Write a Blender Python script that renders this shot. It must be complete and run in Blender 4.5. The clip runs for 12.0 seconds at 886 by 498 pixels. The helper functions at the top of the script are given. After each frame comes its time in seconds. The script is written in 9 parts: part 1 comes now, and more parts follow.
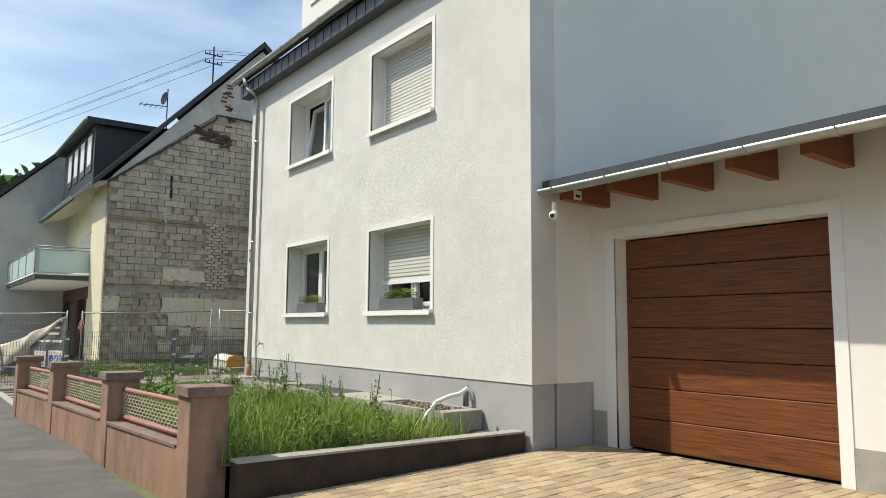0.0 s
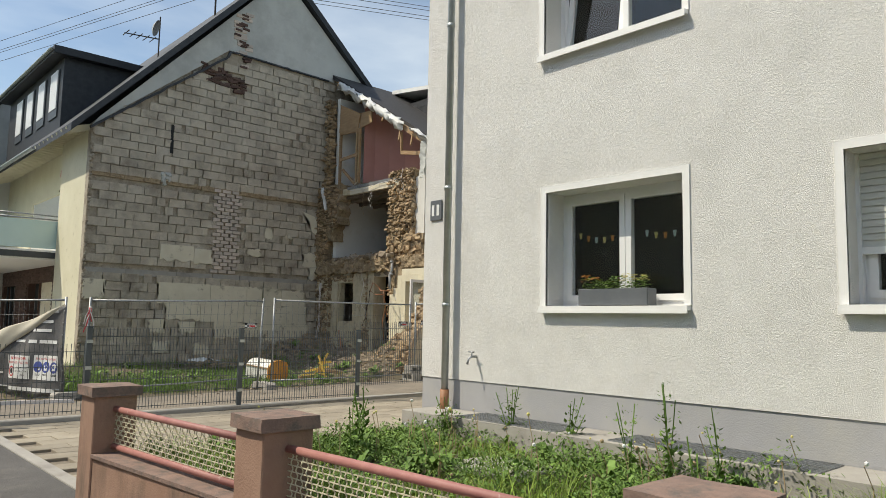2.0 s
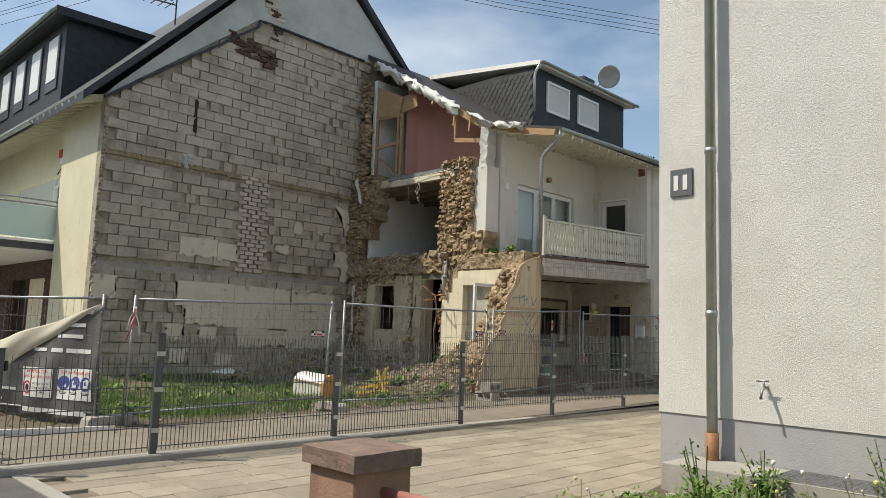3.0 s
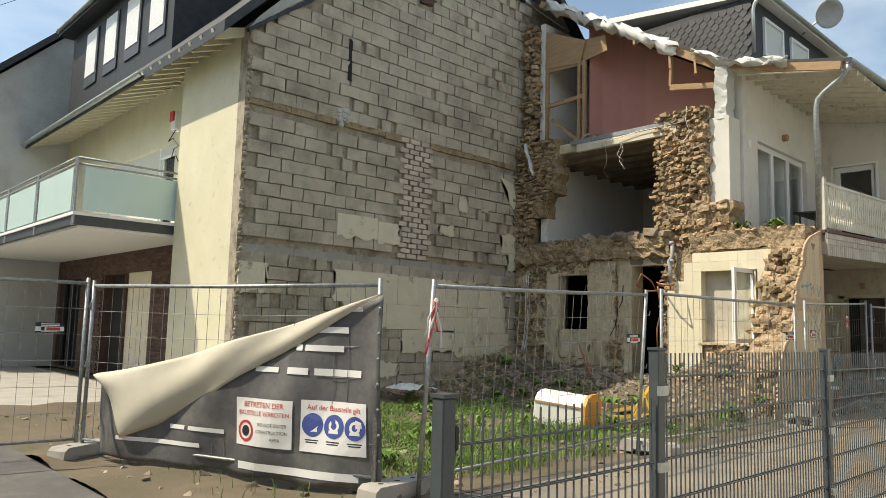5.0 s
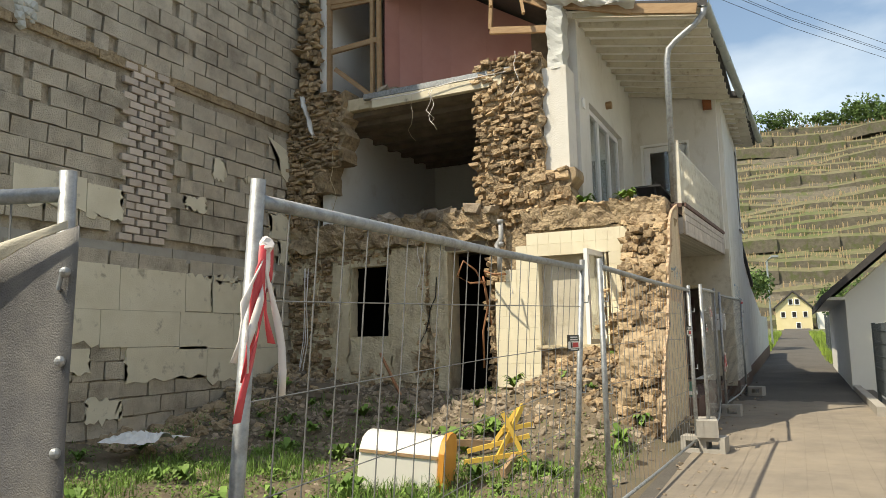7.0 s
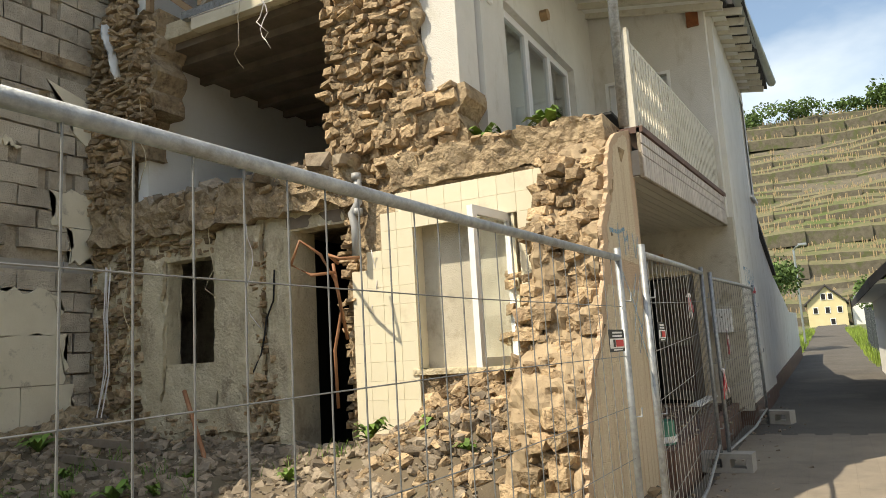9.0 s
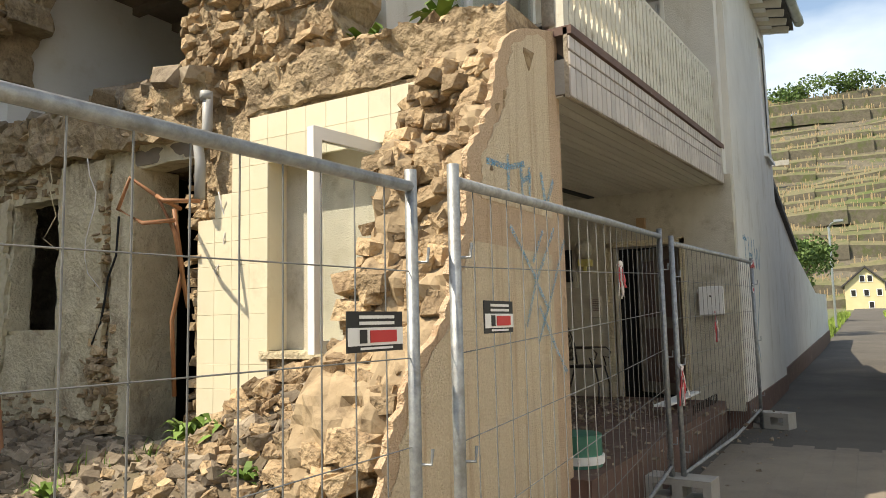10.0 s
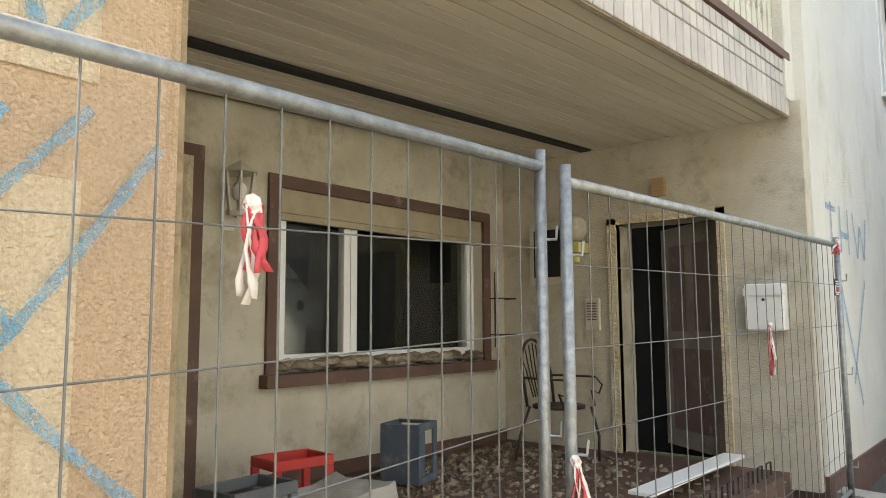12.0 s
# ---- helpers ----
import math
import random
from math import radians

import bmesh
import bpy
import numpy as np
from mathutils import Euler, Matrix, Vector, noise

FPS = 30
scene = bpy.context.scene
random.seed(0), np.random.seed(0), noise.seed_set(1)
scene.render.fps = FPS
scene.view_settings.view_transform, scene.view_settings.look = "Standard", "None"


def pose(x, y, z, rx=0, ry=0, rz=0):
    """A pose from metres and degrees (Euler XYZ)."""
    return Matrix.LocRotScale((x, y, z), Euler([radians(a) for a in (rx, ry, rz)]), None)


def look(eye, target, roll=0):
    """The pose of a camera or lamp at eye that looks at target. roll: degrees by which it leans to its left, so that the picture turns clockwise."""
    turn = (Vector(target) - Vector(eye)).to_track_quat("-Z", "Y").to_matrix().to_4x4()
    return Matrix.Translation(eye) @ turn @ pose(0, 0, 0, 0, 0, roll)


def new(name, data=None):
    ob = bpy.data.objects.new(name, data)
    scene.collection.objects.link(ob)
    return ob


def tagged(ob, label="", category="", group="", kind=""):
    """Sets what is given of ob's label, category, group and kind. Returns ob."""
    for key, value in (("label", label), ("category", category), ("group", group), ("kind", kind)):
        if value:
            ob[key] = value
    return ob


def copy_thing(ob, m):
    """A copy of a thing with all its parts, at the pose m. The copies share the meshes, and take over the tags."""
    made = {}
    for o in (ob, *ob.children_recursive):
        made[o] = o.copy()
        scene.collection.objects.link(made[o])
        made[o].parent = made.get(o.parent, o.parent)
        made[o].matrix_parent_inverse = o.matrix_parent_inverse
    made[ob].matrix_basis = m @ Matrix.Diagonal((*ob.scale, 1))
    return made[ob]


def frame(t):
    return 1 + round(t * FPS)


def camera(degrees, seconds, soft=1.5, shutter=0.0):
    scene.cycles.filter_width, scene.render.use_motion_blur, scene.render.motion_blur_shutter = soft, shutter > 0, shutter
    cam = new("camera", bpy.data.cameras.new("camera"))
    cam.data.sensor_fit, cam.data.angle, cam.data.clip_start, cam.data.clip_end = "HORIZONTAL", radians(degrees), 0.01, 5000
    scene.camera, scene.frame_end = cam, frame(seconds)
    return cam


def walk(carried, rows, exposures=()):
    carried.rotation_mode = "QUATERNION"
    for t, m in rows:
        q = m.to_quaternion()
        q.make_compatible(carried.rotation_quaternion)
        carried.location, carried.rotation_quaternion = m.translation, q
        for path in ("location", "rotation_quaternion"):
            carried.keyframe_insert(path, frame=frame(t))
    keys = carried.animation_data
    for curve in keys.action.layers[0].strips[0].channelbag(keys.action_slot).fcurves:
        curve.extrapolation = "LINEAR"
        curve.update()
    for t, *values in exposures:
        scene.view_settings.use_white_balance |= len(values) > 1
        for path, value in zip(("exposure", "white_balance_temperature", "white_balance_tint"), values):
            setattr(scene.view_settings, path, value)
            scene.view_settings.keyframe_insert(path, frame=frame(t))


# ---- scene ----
cam = camera(63.0, 12.0, soft=0.8)
PATH = [
    (0, (-0.439, -0.158, 1.515), (0.737, 1.445, 1.731), 0.4),
    (0.5, (-0.568, 1.844, 1.542), (0.645, 3.42, 1.759), 0.6),
    (1, (-0.688, 3.799, 1.542), (0.57, 5.34, 1.755), 0.6),
    (1.5, (-0.81, 5.572, 1.549), (0.491, 7.076, 1.754), 0.6),
    (2, (-0.889, 7.517, 1.559), (0.454, 8.985, 1.762), 1.1),
    (2.5, (-0.958, 9.402, 1.578), (0.425, 10.832, 1.784), 1.5),
    (2.7, (-1.009, 10.166, 1.555), (0.391, 11.578, 1.77), 1.9),
    (4.3, (-0.975, 15.359, 1.511), (0.453, 16.737, 1.756), 2.0),
    (4.5, (-0.978, 15.934, 1.505), (0.445, 17.318, 1.75), 2.1),
    (5, (-0.921, 17.271, 1.475), (0.444, 18.717, 1.695), 1.5),
    (5.5, (-0.667, 18.42, 1.441), (0.729, 19.842, 1.606), -0.1),
    (6, (-0.066, 19.348, 1.43), (1.492, 20.594, 1.58), -0.5),
    (6.5, (0.787, 20.137, 1.407), (2.489, 21.167, 1.609), -0.3),
    (7, (1.86, 20.646, 1.452), (3.646, 21.51, 1.704), -1.1),
    (7.2, (2.318, 20.772, 1.442), (4.121, 21.595, 1.711), -1.7),
    (8.8, (6.317, 20.73, 1.484), (8.072, 21.64, 1.785), -3.8),
    (9, (6.736, 20.713, 1.495), (8.489, 21.632, 1.781), -3.4),
    (9.5, (7.87, 20.544, 1.493), (9.604, 21.509, 1.739), -2.5),
    (10, (8.997, 20.45, 1.53), (10.712, 21.459, 1.735), -1.3),
    (10.5, (10.044, 20.388, 1.564), (11.731, 21.446, 1.749), -0.7),
    (11, (10.999, 20.401, 1.589), (12.65, 21.515, 1.773), -0.4),
    (11.5, (11.857, 20.441, 1.598), (13.455, 21.628, 1.79), -0.3),
    (12, (12.595, 20.478, 1.614), (14.117, 21.759, 1.823), -0.3),
]
EXPOSURES = [(0, 0.33, 7100, 5), (1.0, 0.22, 7200, 5), (2.5, 0.10, 7200, 7), (4.5, 0.44, 7600, 5), (5.5, 0.48, 7700, 7), (7.0, 0.54, 7800, 6), (9.0, 0.64, 7900, 7), (10.5, 0.93, 7900, 8), (11.0, 1.24, 7900, 7), (12, 1.97, 7900, 7)]
walk(cam, [(t, look(eye, target, roll)) for t, eye, target, roll in PATH], EXPOSURES)

# ---- world, sun ----
SUN_EL, SUN_AZ = radians(54.4), math.atan2(0.61, -0.79)
world = bpy.data.worlds.new("sky")
scene.world = world
world.use_nodes = True
wn, wl = world.node_tree.nodes, world.node_tree.links
bg = wn["Background"]
sky = wn.new("ShaderNodeTexSky")
sky.sky_type = 'NISHITA'
sky.sun_disc = False
sky.sun_elevation = SUN_EL
sky.sun_rotation = math.atan2(-0.79, 0.61)
sky.air_density, sky.dust_density, sky.ozone_density = 1.0, 0.9, 1.8
wtc = wn.new("ShaderNodeTexCoord")
wmap = wn.new("ShaderNodeMapping")
wmap.inputs["Scale"].default_value = (1.0, 1.6, 4.0)
wl.new(wtc.outputs["Generated"], wmap.inputs["Vector"])
wnoise = wn.new("ShaderNodeTexNoise")
wnoise.inputs["Scale"].default_value, wnoise.inputs["Detail"].default_value = 2.2, 7
wl.new(wmap.outputs["Vector"], wnoise.inputs["Vector"])
wramp = wn.new("ShaderNodeMapRange")
wramp.inputs["From Min"].default_value, wramp.inputs["From Max"].default_value = 0.42, 0.78
wramp.inputs["To Max"].default_value = 0.42
wl.new(wnoise.outputs["Fac"], wramp.inputs["Value"])
wmix = wn.new("ShaderNodeMix")
wmix.data_type = 'RGBA'
wmix.inputs["B"].default_value = (8.0, 8.6, 9.2, 1)
wl.new(wramp.outputs["Result"], wmix.inputs["Factor"])
wl.new(sky.outputs["Color"], wmix.inputs["A"])
wl.new(wmix.outputs["Result"], bg.inputs["Color"])
bg.inputs["Strength"].default_value = 0.148
sun = new("sun", bpy.data.lights.new("sun", 'SUN'))
sun.data.energy, sun.data.angle, sun.data.color = 3.8, radians(0.6), (1.0, 0.95, 0.87)
sun_from = Vector((math.cos(SUN_EL) * math.cos(SUN_AZ), math.cos(SUN_EL) * math.sin(SUN_AZ), math.sin(SUN_EL)))
sun.matrix_world = look(sun_from * 60, (0, 0, 0))

# ---- materials ----
RNG = random.Random(7)


def surf(name, c1, c2, scale=3.0, rough=0.85, bump=0.2, bscale=60.0, metal=0.0, stain=None, piece=0.0, stretch=(1, 1, 1), dist=0.01):
    """Two-colour noise, fine relief, optional stain (colour, scale, low, high), and a change of brightness piece by piece."""
    m = bpy.data.materials.new(name)
    m.use_nodes = True
    n, l = m.node_tree.nodes, m.node_tree.links
    b = n["Principled BSDF"]
    geo = n.new("ShaderNodeNewGeometry")
    mp = n.new("ShaderNodeMapping")
    mp.inputs["Scale"].default_value = stretch
    l.new(geo.outputs["Position"], mp.inputs["Vector"])
    n1 = n.new("ShaderNodeTexNoise")
    n1.inputs["Scale"].default_value, n1.inputs["Detail"].default_value, n1.inputs["Roughness"].default_value = scale, 8, 0.65
    l.new(mp.outputs["Vector"], n1.inputs["Vector"])
    r1 = n.new("ShaderNodeMapRange")
    r1.inputs["From Min"].default_value, r1.inputs["From Max"].default_value = 0.3, 0.7
    l.new(n1.outputs["Fac"], r1.inputs["Value"])
    mx = n.new("ShaderNodeMix")
    mx.data_type = 'RGBA'
    mx.inputs["A"].default_value, mx.inputs["B"].default_value = (*c1, 1), (*c2, 1)
    l.new(r1.outputs["Result"], mx.inputs["Factor"])
    col = mx.outputs["Result"]
    if stain:
        n2 = n.new("ShaderNodeTexNoise")
        n2.inputs["Scale"].default_value, n2.inputs["Detail"].default_value, n2.inputs["Roughness"].default_value = stain[1], 9, 0.7
        if len(stain) > 4:
            mp2 = n.new("ShaderNodeMapping")
            mp2.inputs["Scale"].default_value = stain[4]
            l.new(geo.outputs["Position"], mp2.inputs["Vector"])
            l.new(mp2.outputs["Vector"], n2.inputs["Vector"])
        else:
            l.new(geo.outputs["Position"], n2.inputs["Vector"])
        r2 = n.new("ShaderNodeMapRange")
        r2.inputs["From Min"].default_value, r2.inputs["From Max"].default_value = stain[2], stain[3]
        l.new(n2.outputs["Fac"], r2.inputs["Value"])
        m2 = n.new("ShaderNodeMix")
        m2.data_type = 'RGBA'
        m2.inputs["B"].default_value = (*stain[0], 1)
        l.new(r2.outputs["Result"], m2.inputs["Factor"])
        l.new(col, m2.inputs["A"])
        col = m2.outputs["Result"]
    if piece:
        oi = n.new("ShaderNodeObjectInfo")
        add = n.new("ShaderNodeMath")
        add.operation = 'ADD'
        l.new(oi.outputs["Random"], add.inputs[0])
        l.new(geo.outputs["Random Per Island"], add.inputs[1])
        fr = n.new("ShaderNodeMath")
        fr.operation = 'FRACT'
        l.new(add.outputs[0], fr.inputs[0])
        rr = n.new("ShaderNodeMapRange")
        rr.inputs["To Min"].default_value, rr.inputs["To Max"].default_value = 1 - piece, 1 + piece
        l.new(fr.outputs[0], rr.inputs["Value"])
        hs = n.new("ShaderNodeHueSaturation")
        l.new(rr.outputs["Result"], hs.inputs["Value"])
        l.new(col, hs.inputs["Color"])
        col = hs.outputs["Color"]
    l.new(col, b.inputs["Base Color"])
    b.inputs["Roughness"].default_value, b.inputs["Metallic"].default_value = rough, metal
    if bump:
        n3 = n.new("ShaderNodeTexNoise")
        n3.inputs["Scale"].default_value, n3.inputs["Detail"].default_value = bscale, 5
        l.new(mp.outputs["Vector"], n3.inputs["Vector"])
        bp = n.new("ShaderNodeBump")
        bp.inputs["Strength"].default_value, bp.inputs["Distance"].default_value = bump, dist
        l.new(n3.outputs["Fac"], bp.inputs["Height"])
        l.new(bp.outputs["Normal"], b.inputs["Normal"])
    return m


def glass_mat(name, tint=(0.9, 0.95, 0.95), rough=0.02):
    m = bpy.data.materials.new(name)
    m.use_nodes = True
    b = m.node_tree.nodes["Principled BSDF"]
    b.inputs["Base Color"].default_value = (*tint, 1)
    b.inputs["Transmission Weight"].default_value = 1
    b.inputs["Roughness"].default_value = rough
    b.inputs["IOR"].default_value = 1.45
    return m


M_PLASTER = surf("white_plaster", (0.74, 0.73, 0.70), (0.80, 0.79, 0.76), 2.0, 0.95, 0.9, 185, dist=0.012, stain=((0.67, 0.66, 0.63), 0.9, 0.5, 0.75))
M_PLASTER_S = surf("smooth_white_plaster", (0.76, 0.75, 0.71), (0.80, 0.79, 0.76), 1.5, 0.9, 0.15, 90)
M_TRIM = surf("white_trim", (0.80, 0.80, 0.78), (0.84, 0.84, 0.82), 4, 0.6, 0.05, 40)
M_PLINTH = surf("grey_plinth", (0.36, 0.36, 0.37), (0.40, 0.40, 0.41), 2.5, 0.9, 0.3, 80, stain=((0.44, 0.43, 0.40), 1.2, 0.5, 0.75))
M_UPVC = surf("white_plastic", (0.80, 0.81, 0.81), (0.84, 0.84, 0.84), 3, 0.35, 0.0)
M_SHUT = surf("shutter_grey", (0.62, 0.62, 0.58), (0.66, 0.66, 0.62), 4, 0.5, 0.05, 30)
# near-black that stands in for unlit depth in openings, gaps, holes and panes
M_DARK = surf("unlit_depth_black", (0.012, 0.012, 0.012), (0.02, 0.02, 0.02), 2, 0.9, 0)
M_ZINC = surf("zinc", (0.38, 0.41, 0.41), (0.50, 0.53, 0.52), 6, 0.42, 0.1, 30, metal=0.75)
M_GALV = surf("galvanised_steel", (0.22, 0.235, 0.245), (0.42, 0.44, 0.45), 26, 0.5, 0.15, 120, metal=0.65, stain=((0.20, 0.19, 0.17), 7, 0.52, 0.72))
M_MESHWIRE = surf("dull_mesh_wire", (0.15, 0.155, 0.155), (0.24, 0.245, 0.24), 18, 0.6, 0, metal=0.4)
M_DISH = surf("grey_dish", (0.34, 0.35, 0.35), (0.40, 0.41, 0.41), 6, 0.5, 0.05, 50)
M_SLATE = surf("dark_slate", (0.018, 0.02, 0.024), (0.04, 0.043, 0.048), 5, 0.55, 0.3, 20, piece=0.3)
M_ANTHRA = surf("anthracite_paint", (0.045, 0.052, 0.06), (0.06, 0.067, 0.075), 6, 0.45, 0.05, 60)
M_FENCE = surf("dark_green_grey_coating", (0.05, 0.062, 0.07), (0.07, 0.083, 0.09), 8, 0.42, 0.05, 60)
M_PINKPAINT = surf("faded_salmon_paint", (0.28, 0.165, 0.115), (0.37, 0.23, 0.165), 3, 0.92, 0.4, 70, stain=((0.11, 0.085, 0.065), 2.2, 0.47, 0.72, (1, 1, 0.35)))
M_CAP = surf("weathered_cap", (0.17, 0.12, 0.10), (0.30, 0.20, 0.16), 7, 0.95, 0.5, 60, stain=((0.10, 0.10, 0.09), 9, 0.5, 0.7))
M_REDPIPE = surf("dusty_red_paint", (0.33, 0.13, 0.12), (0.42, 0.20, 0.17), 9, 0.6, 0.15, 90, stain=((0.55, 0.42, 0.38), 14, 0.6, 0.75))
M_WIRE = surf("cream_wire", (0.62, 0.58, 0.42), (0.50, 0.45, 0.32), 12, 0.6, 0.0)
M_MOSSWALL = surf("dark_mossy_concrete", (0.028, 0.02, 0.015), (0.07, 0.05, 0.038), 3, 0.95, 0.5, 50, stain=((0.30, 0.27, 0.23), 6, 0.70, 0.75))
M_CONC = surf("concrete", (0.32, 0.30, 0.27), (0.42, 0.40, 0.36), 4, 0.93, 0.4, 60, stain=((0.22, 0.20, 0.18), 2, 0.5, 0.75))
M_ASPH = surf("asphalt", (0.095, 0.09, 0.085), (0.15, 0.142, 0.134), 1.2, 0.95, 0.8, 160, stain=((0.20, 0.175, 0.148), 0.6, 0.52, 0.75))
M_ALLEY = surf("dusty_alley_asphalt", (0.075, 0.068, 0.06), (0.115, 0.105, 0.092), 0.9, 0.95, 0.6, 130, stain=((0.17, 0.15, 0.12), 0.5, 0.55, 0.78))
M_PAVER = surf("brown_clay_paver", (0.34, 0.25, 0.16), (0.44, 0.34, 0.22), 3, 0.9, 0.4, 70, piece=0.22)
M_SLAB = surf("beige_paving_slab", (0.29, 0.25, 0.19), (0.37, 0.325, 0.255), 2.5, 0.9, 0.4, 80, piece=0.12, stain=((0.22, 0.185, 0.14), 0.7, 0.48, 0.76))
M_COBBLE = surf("dusty_grey_paver", (0.18, 0.155, 0.125), (0.245, 0.21, 0.17), 2.5, 0.93, 0.5, 90, piece=0.025, stain=((0.29, 0.245, 0.19), 0.6, 0.45, 0.7))
M_JOINT = surf("paving_joint", (0.16, 0.13, 0.10), (0.24, 0.20, 0.15), 5, 0.98, 0.4, 90)
M_SOIL = surf("dry_soil", (0.10, 0.078, 0.052), (0.20, 0.158, 0.108), 1.6, 0.98, 0.8, 60, stain=((0.085, 0.08, 0.045), 0.8, 0.46, 0.66))
M_FIELD = surf("meadow", (0.09, 0.11, 0.05), (0.16, 0.17, 0.08), 0.6, 0.98, 0.6, 20)
M_GRASS = surf("grass_blades", (0.12, 0.20, 0.025), (0.28, 0.38, 0.06), 1.2, 0.7, 0, piece=0.45, stain=((0.36, 0.33, 0.14), 2.4, 0.62, 0.8))
M_WEED = surf("weed_leaves", (0.07, 0.15, 0.022), (0.17, 0.27, 0.05), 4, 0.7, 0, piece=0.35)
M_DRYST = surf("dry_stalk", (0.30, 0.22, 0.12), (0.40, 0.30, 0.18), 6, 0.85, 0)
M_CREAM = surf("cream_render", (0.62, 0.58, 0.42), (0.70, 0.66, 0.50), 1.2, 0.93, 0.5, 70, dist=0.014, stain=((0.40, 0.36, 0.25), 5.0, 0.60, 0.75))
M_GABLE = surf("grey_white_gable_render", (0.46, 0.47, 0.45), (0.56, 0.57, 0.54), 0.9, 0.95, 0.3, 40, stain=((0.34, 0.34, 0.32), 0.5, 0.5, 0.75))
M_BLOCK = surf("pumice_block", (0.47, 0.41, 0.325), (0.62, 0.555, 0.45), 3.5, 0.97, 1.0, 55, piece=0.09, dist=0.03, stain=((0.30, 0.255, 0.20), 1.3, 0.47, 0.68))
M_MORTAR = surf("rough_mortar", (0.34, 0.29, 0.225), (0.47, 0.41, 0.325), 9, 0.98, 1.0, 40, dist=0.02, stain=((0.22, 0.185, 0.14), 3, 0.48, 0.62))
M_PBRICK = surf("pale_pink_brick", (0.50, 0.42, 0.36), (0.60, 0.52, 0.45), 8, 0.95, 0.5, 60, piece=0.15)
M_DBRICK = surf("dark_red_brick", (0.075, 0.046, 0.038), (0.125, 0.074, 0.058), 8, 0.9, 0.5, 60, piece=0.35)
M_PATCH = surf("old_cream_panel", (0.66, 0.60, 0.46), (0.75, 0.69, 0.55), 2.5, 0.9, 0.4, 50, stain=((0.28, 0.24, 0.18), 3.5, 0.58, 0.72))
M_STONE = surf("ochre_field_stone", (0.31, 0.215, 0.125), (0.47, 0.355, 0.225), 9, 0.97, 1.0, 26, piece=0.42, dist=0.04, stain=((0.19, 0.125, 0.075), 4, 0.52, 0.68))
M_EARTH = surf("ochre_clay_mortar", (0.29, 0.215, 0.135), (0.45, 0.35, 0.225), 8, 0.98, 1.0, 18, dist=0.06, stain=((0.17, 0.12, 0.075), 4.5, 0.50, 0.66))
M_OLDPL = surf("flaking_old_plaster", (0.50, 0.42, 0.28), (0.70, 0.62, 0.45), 3, 0.95, 0.9, 28, stain=((0.36, 0.29, 0.20), 3.4, 0.52, 0.66, (1, 1, 0.6)), dist=0.03)
M_RUBBLE = surf("rubble", (0.19, 0.15, 0.11), (0.34, 0.285, 0.215), 5, 0.97, 0.8, 40, piece=0.38, dist=0.02, stain=((0.14, 0.105, 0.075), 3, 0.5, 0.66))
M_TAN = surf("tan_pebbled_render", (0.55, 0.385, 0.25), (0.72, 0.54, 0.375), 75, 0.95, 1.0, 95, dist=0.025, stain=((0.40, 0.25, 0.14), 2.6, 0.54, 0.74, (4.0, 1, 0.2)))
M_TANL = surf("pale_yellow_render", (0.64, 0.51, 0.345), (0.82, 0.70, 0.52), 75, 0.95, 1.0, 95, dist=0.025, stain=((0.52, 0.36, 0.21), 2.8, 0.52, 0.70, (4.5, 1, 0.18)))
M_TILE = surf("cream_wall_tile", (0.74, 0.67, 0.50), (0.78, 0.72, 0.56), 3, 0.35, 0.05, 40, piece=0.05, stain=((0.58, 0.50, 0.36), 2.2, 0.56, 0.8))
M_FTILE = surf("greyed_fascia_tile", (0.42, 0.38, 0.35), (0.52, 0.47, 0.43), 5, 0.5, 0.1, 50, piece=0.15)
M_WHITEOLD = surf("aged_white_render", (0.64, 0.62, 0.57), (0.74, 0.72, 0.67), 1.2, 0.93, 0.8, 85, dist=0.011, stain=((0.50, 0.46, 0.38), 1.6, 0.55, 0.76, (1.5, 1.5, 0.6)))
M_PORCH = surf("dusty_porch_render", (0.48, 0.44, 0.35), (0.62, 0.58, 0.49), 3.0, 0.94, 0.7, 80, dist=0.011, stain=((0.36, 0.31, 0.23), 3.2, 0.52, 0.70))
M_SOFFIT = surf("greyed_soffit_board", (0.54, 0.50, 0.42), (0.64, 0.60, 0.52), 2, 0.6, 0.1, 30, piece=0.08, stretch=(0.3, 4, 1))
M_PINKWALL = surf("dusty_pink_wall", (0.42, 0.21, 0.19), (0.48, 0.26, 0.23), 1.2, 0.9, 0.2, 40)
M_ROOMWALL = surf("room_plaster", (0.80, 0.79, 0.75), (0.86, 0.85, 0.81), 0.8, 0.93, 0.2, 40, stain=((0.70, 0.66, 0.58), 1.4, 0.55, 0.75))
M_WOOD = surf("weathered_wood", (0.32, 0.20, 0.11), (0.44, 0.30, 0.17), 3, 0.85, 0.4, 40, stretch=(1, 1, 6))
M_OLDWOOD = surf("dark_ceiling_wood", (0.15, 0.12, 0.09), (0.25, 0.20, 0.155), 3, 0.9, 0.4, 40)
M_RAFTER = surf("stained_rafter", (0.20, 0.065, 0.022), (0.28, 0.10, 0.035), 4, 0.6, 0.15, 30, stretch=(0.6, 4, 4))
M_RAIL = surf("flaking_white_paint", (0.56, 0.53, 0.44), (0.66, 0.63, 0.54), 6, 0.8, 0.4, 40, stain=((0.36, 0.31, 0.23), 5, 0.55, 0.7))
M_GDOOR = surf("golden_oak_film", (0.055, 0.014, 0.004), (0.24, 0.078, 0.018), 3.4, 0.5, 0.12, 40, stretch=(1, 0.6, 16))
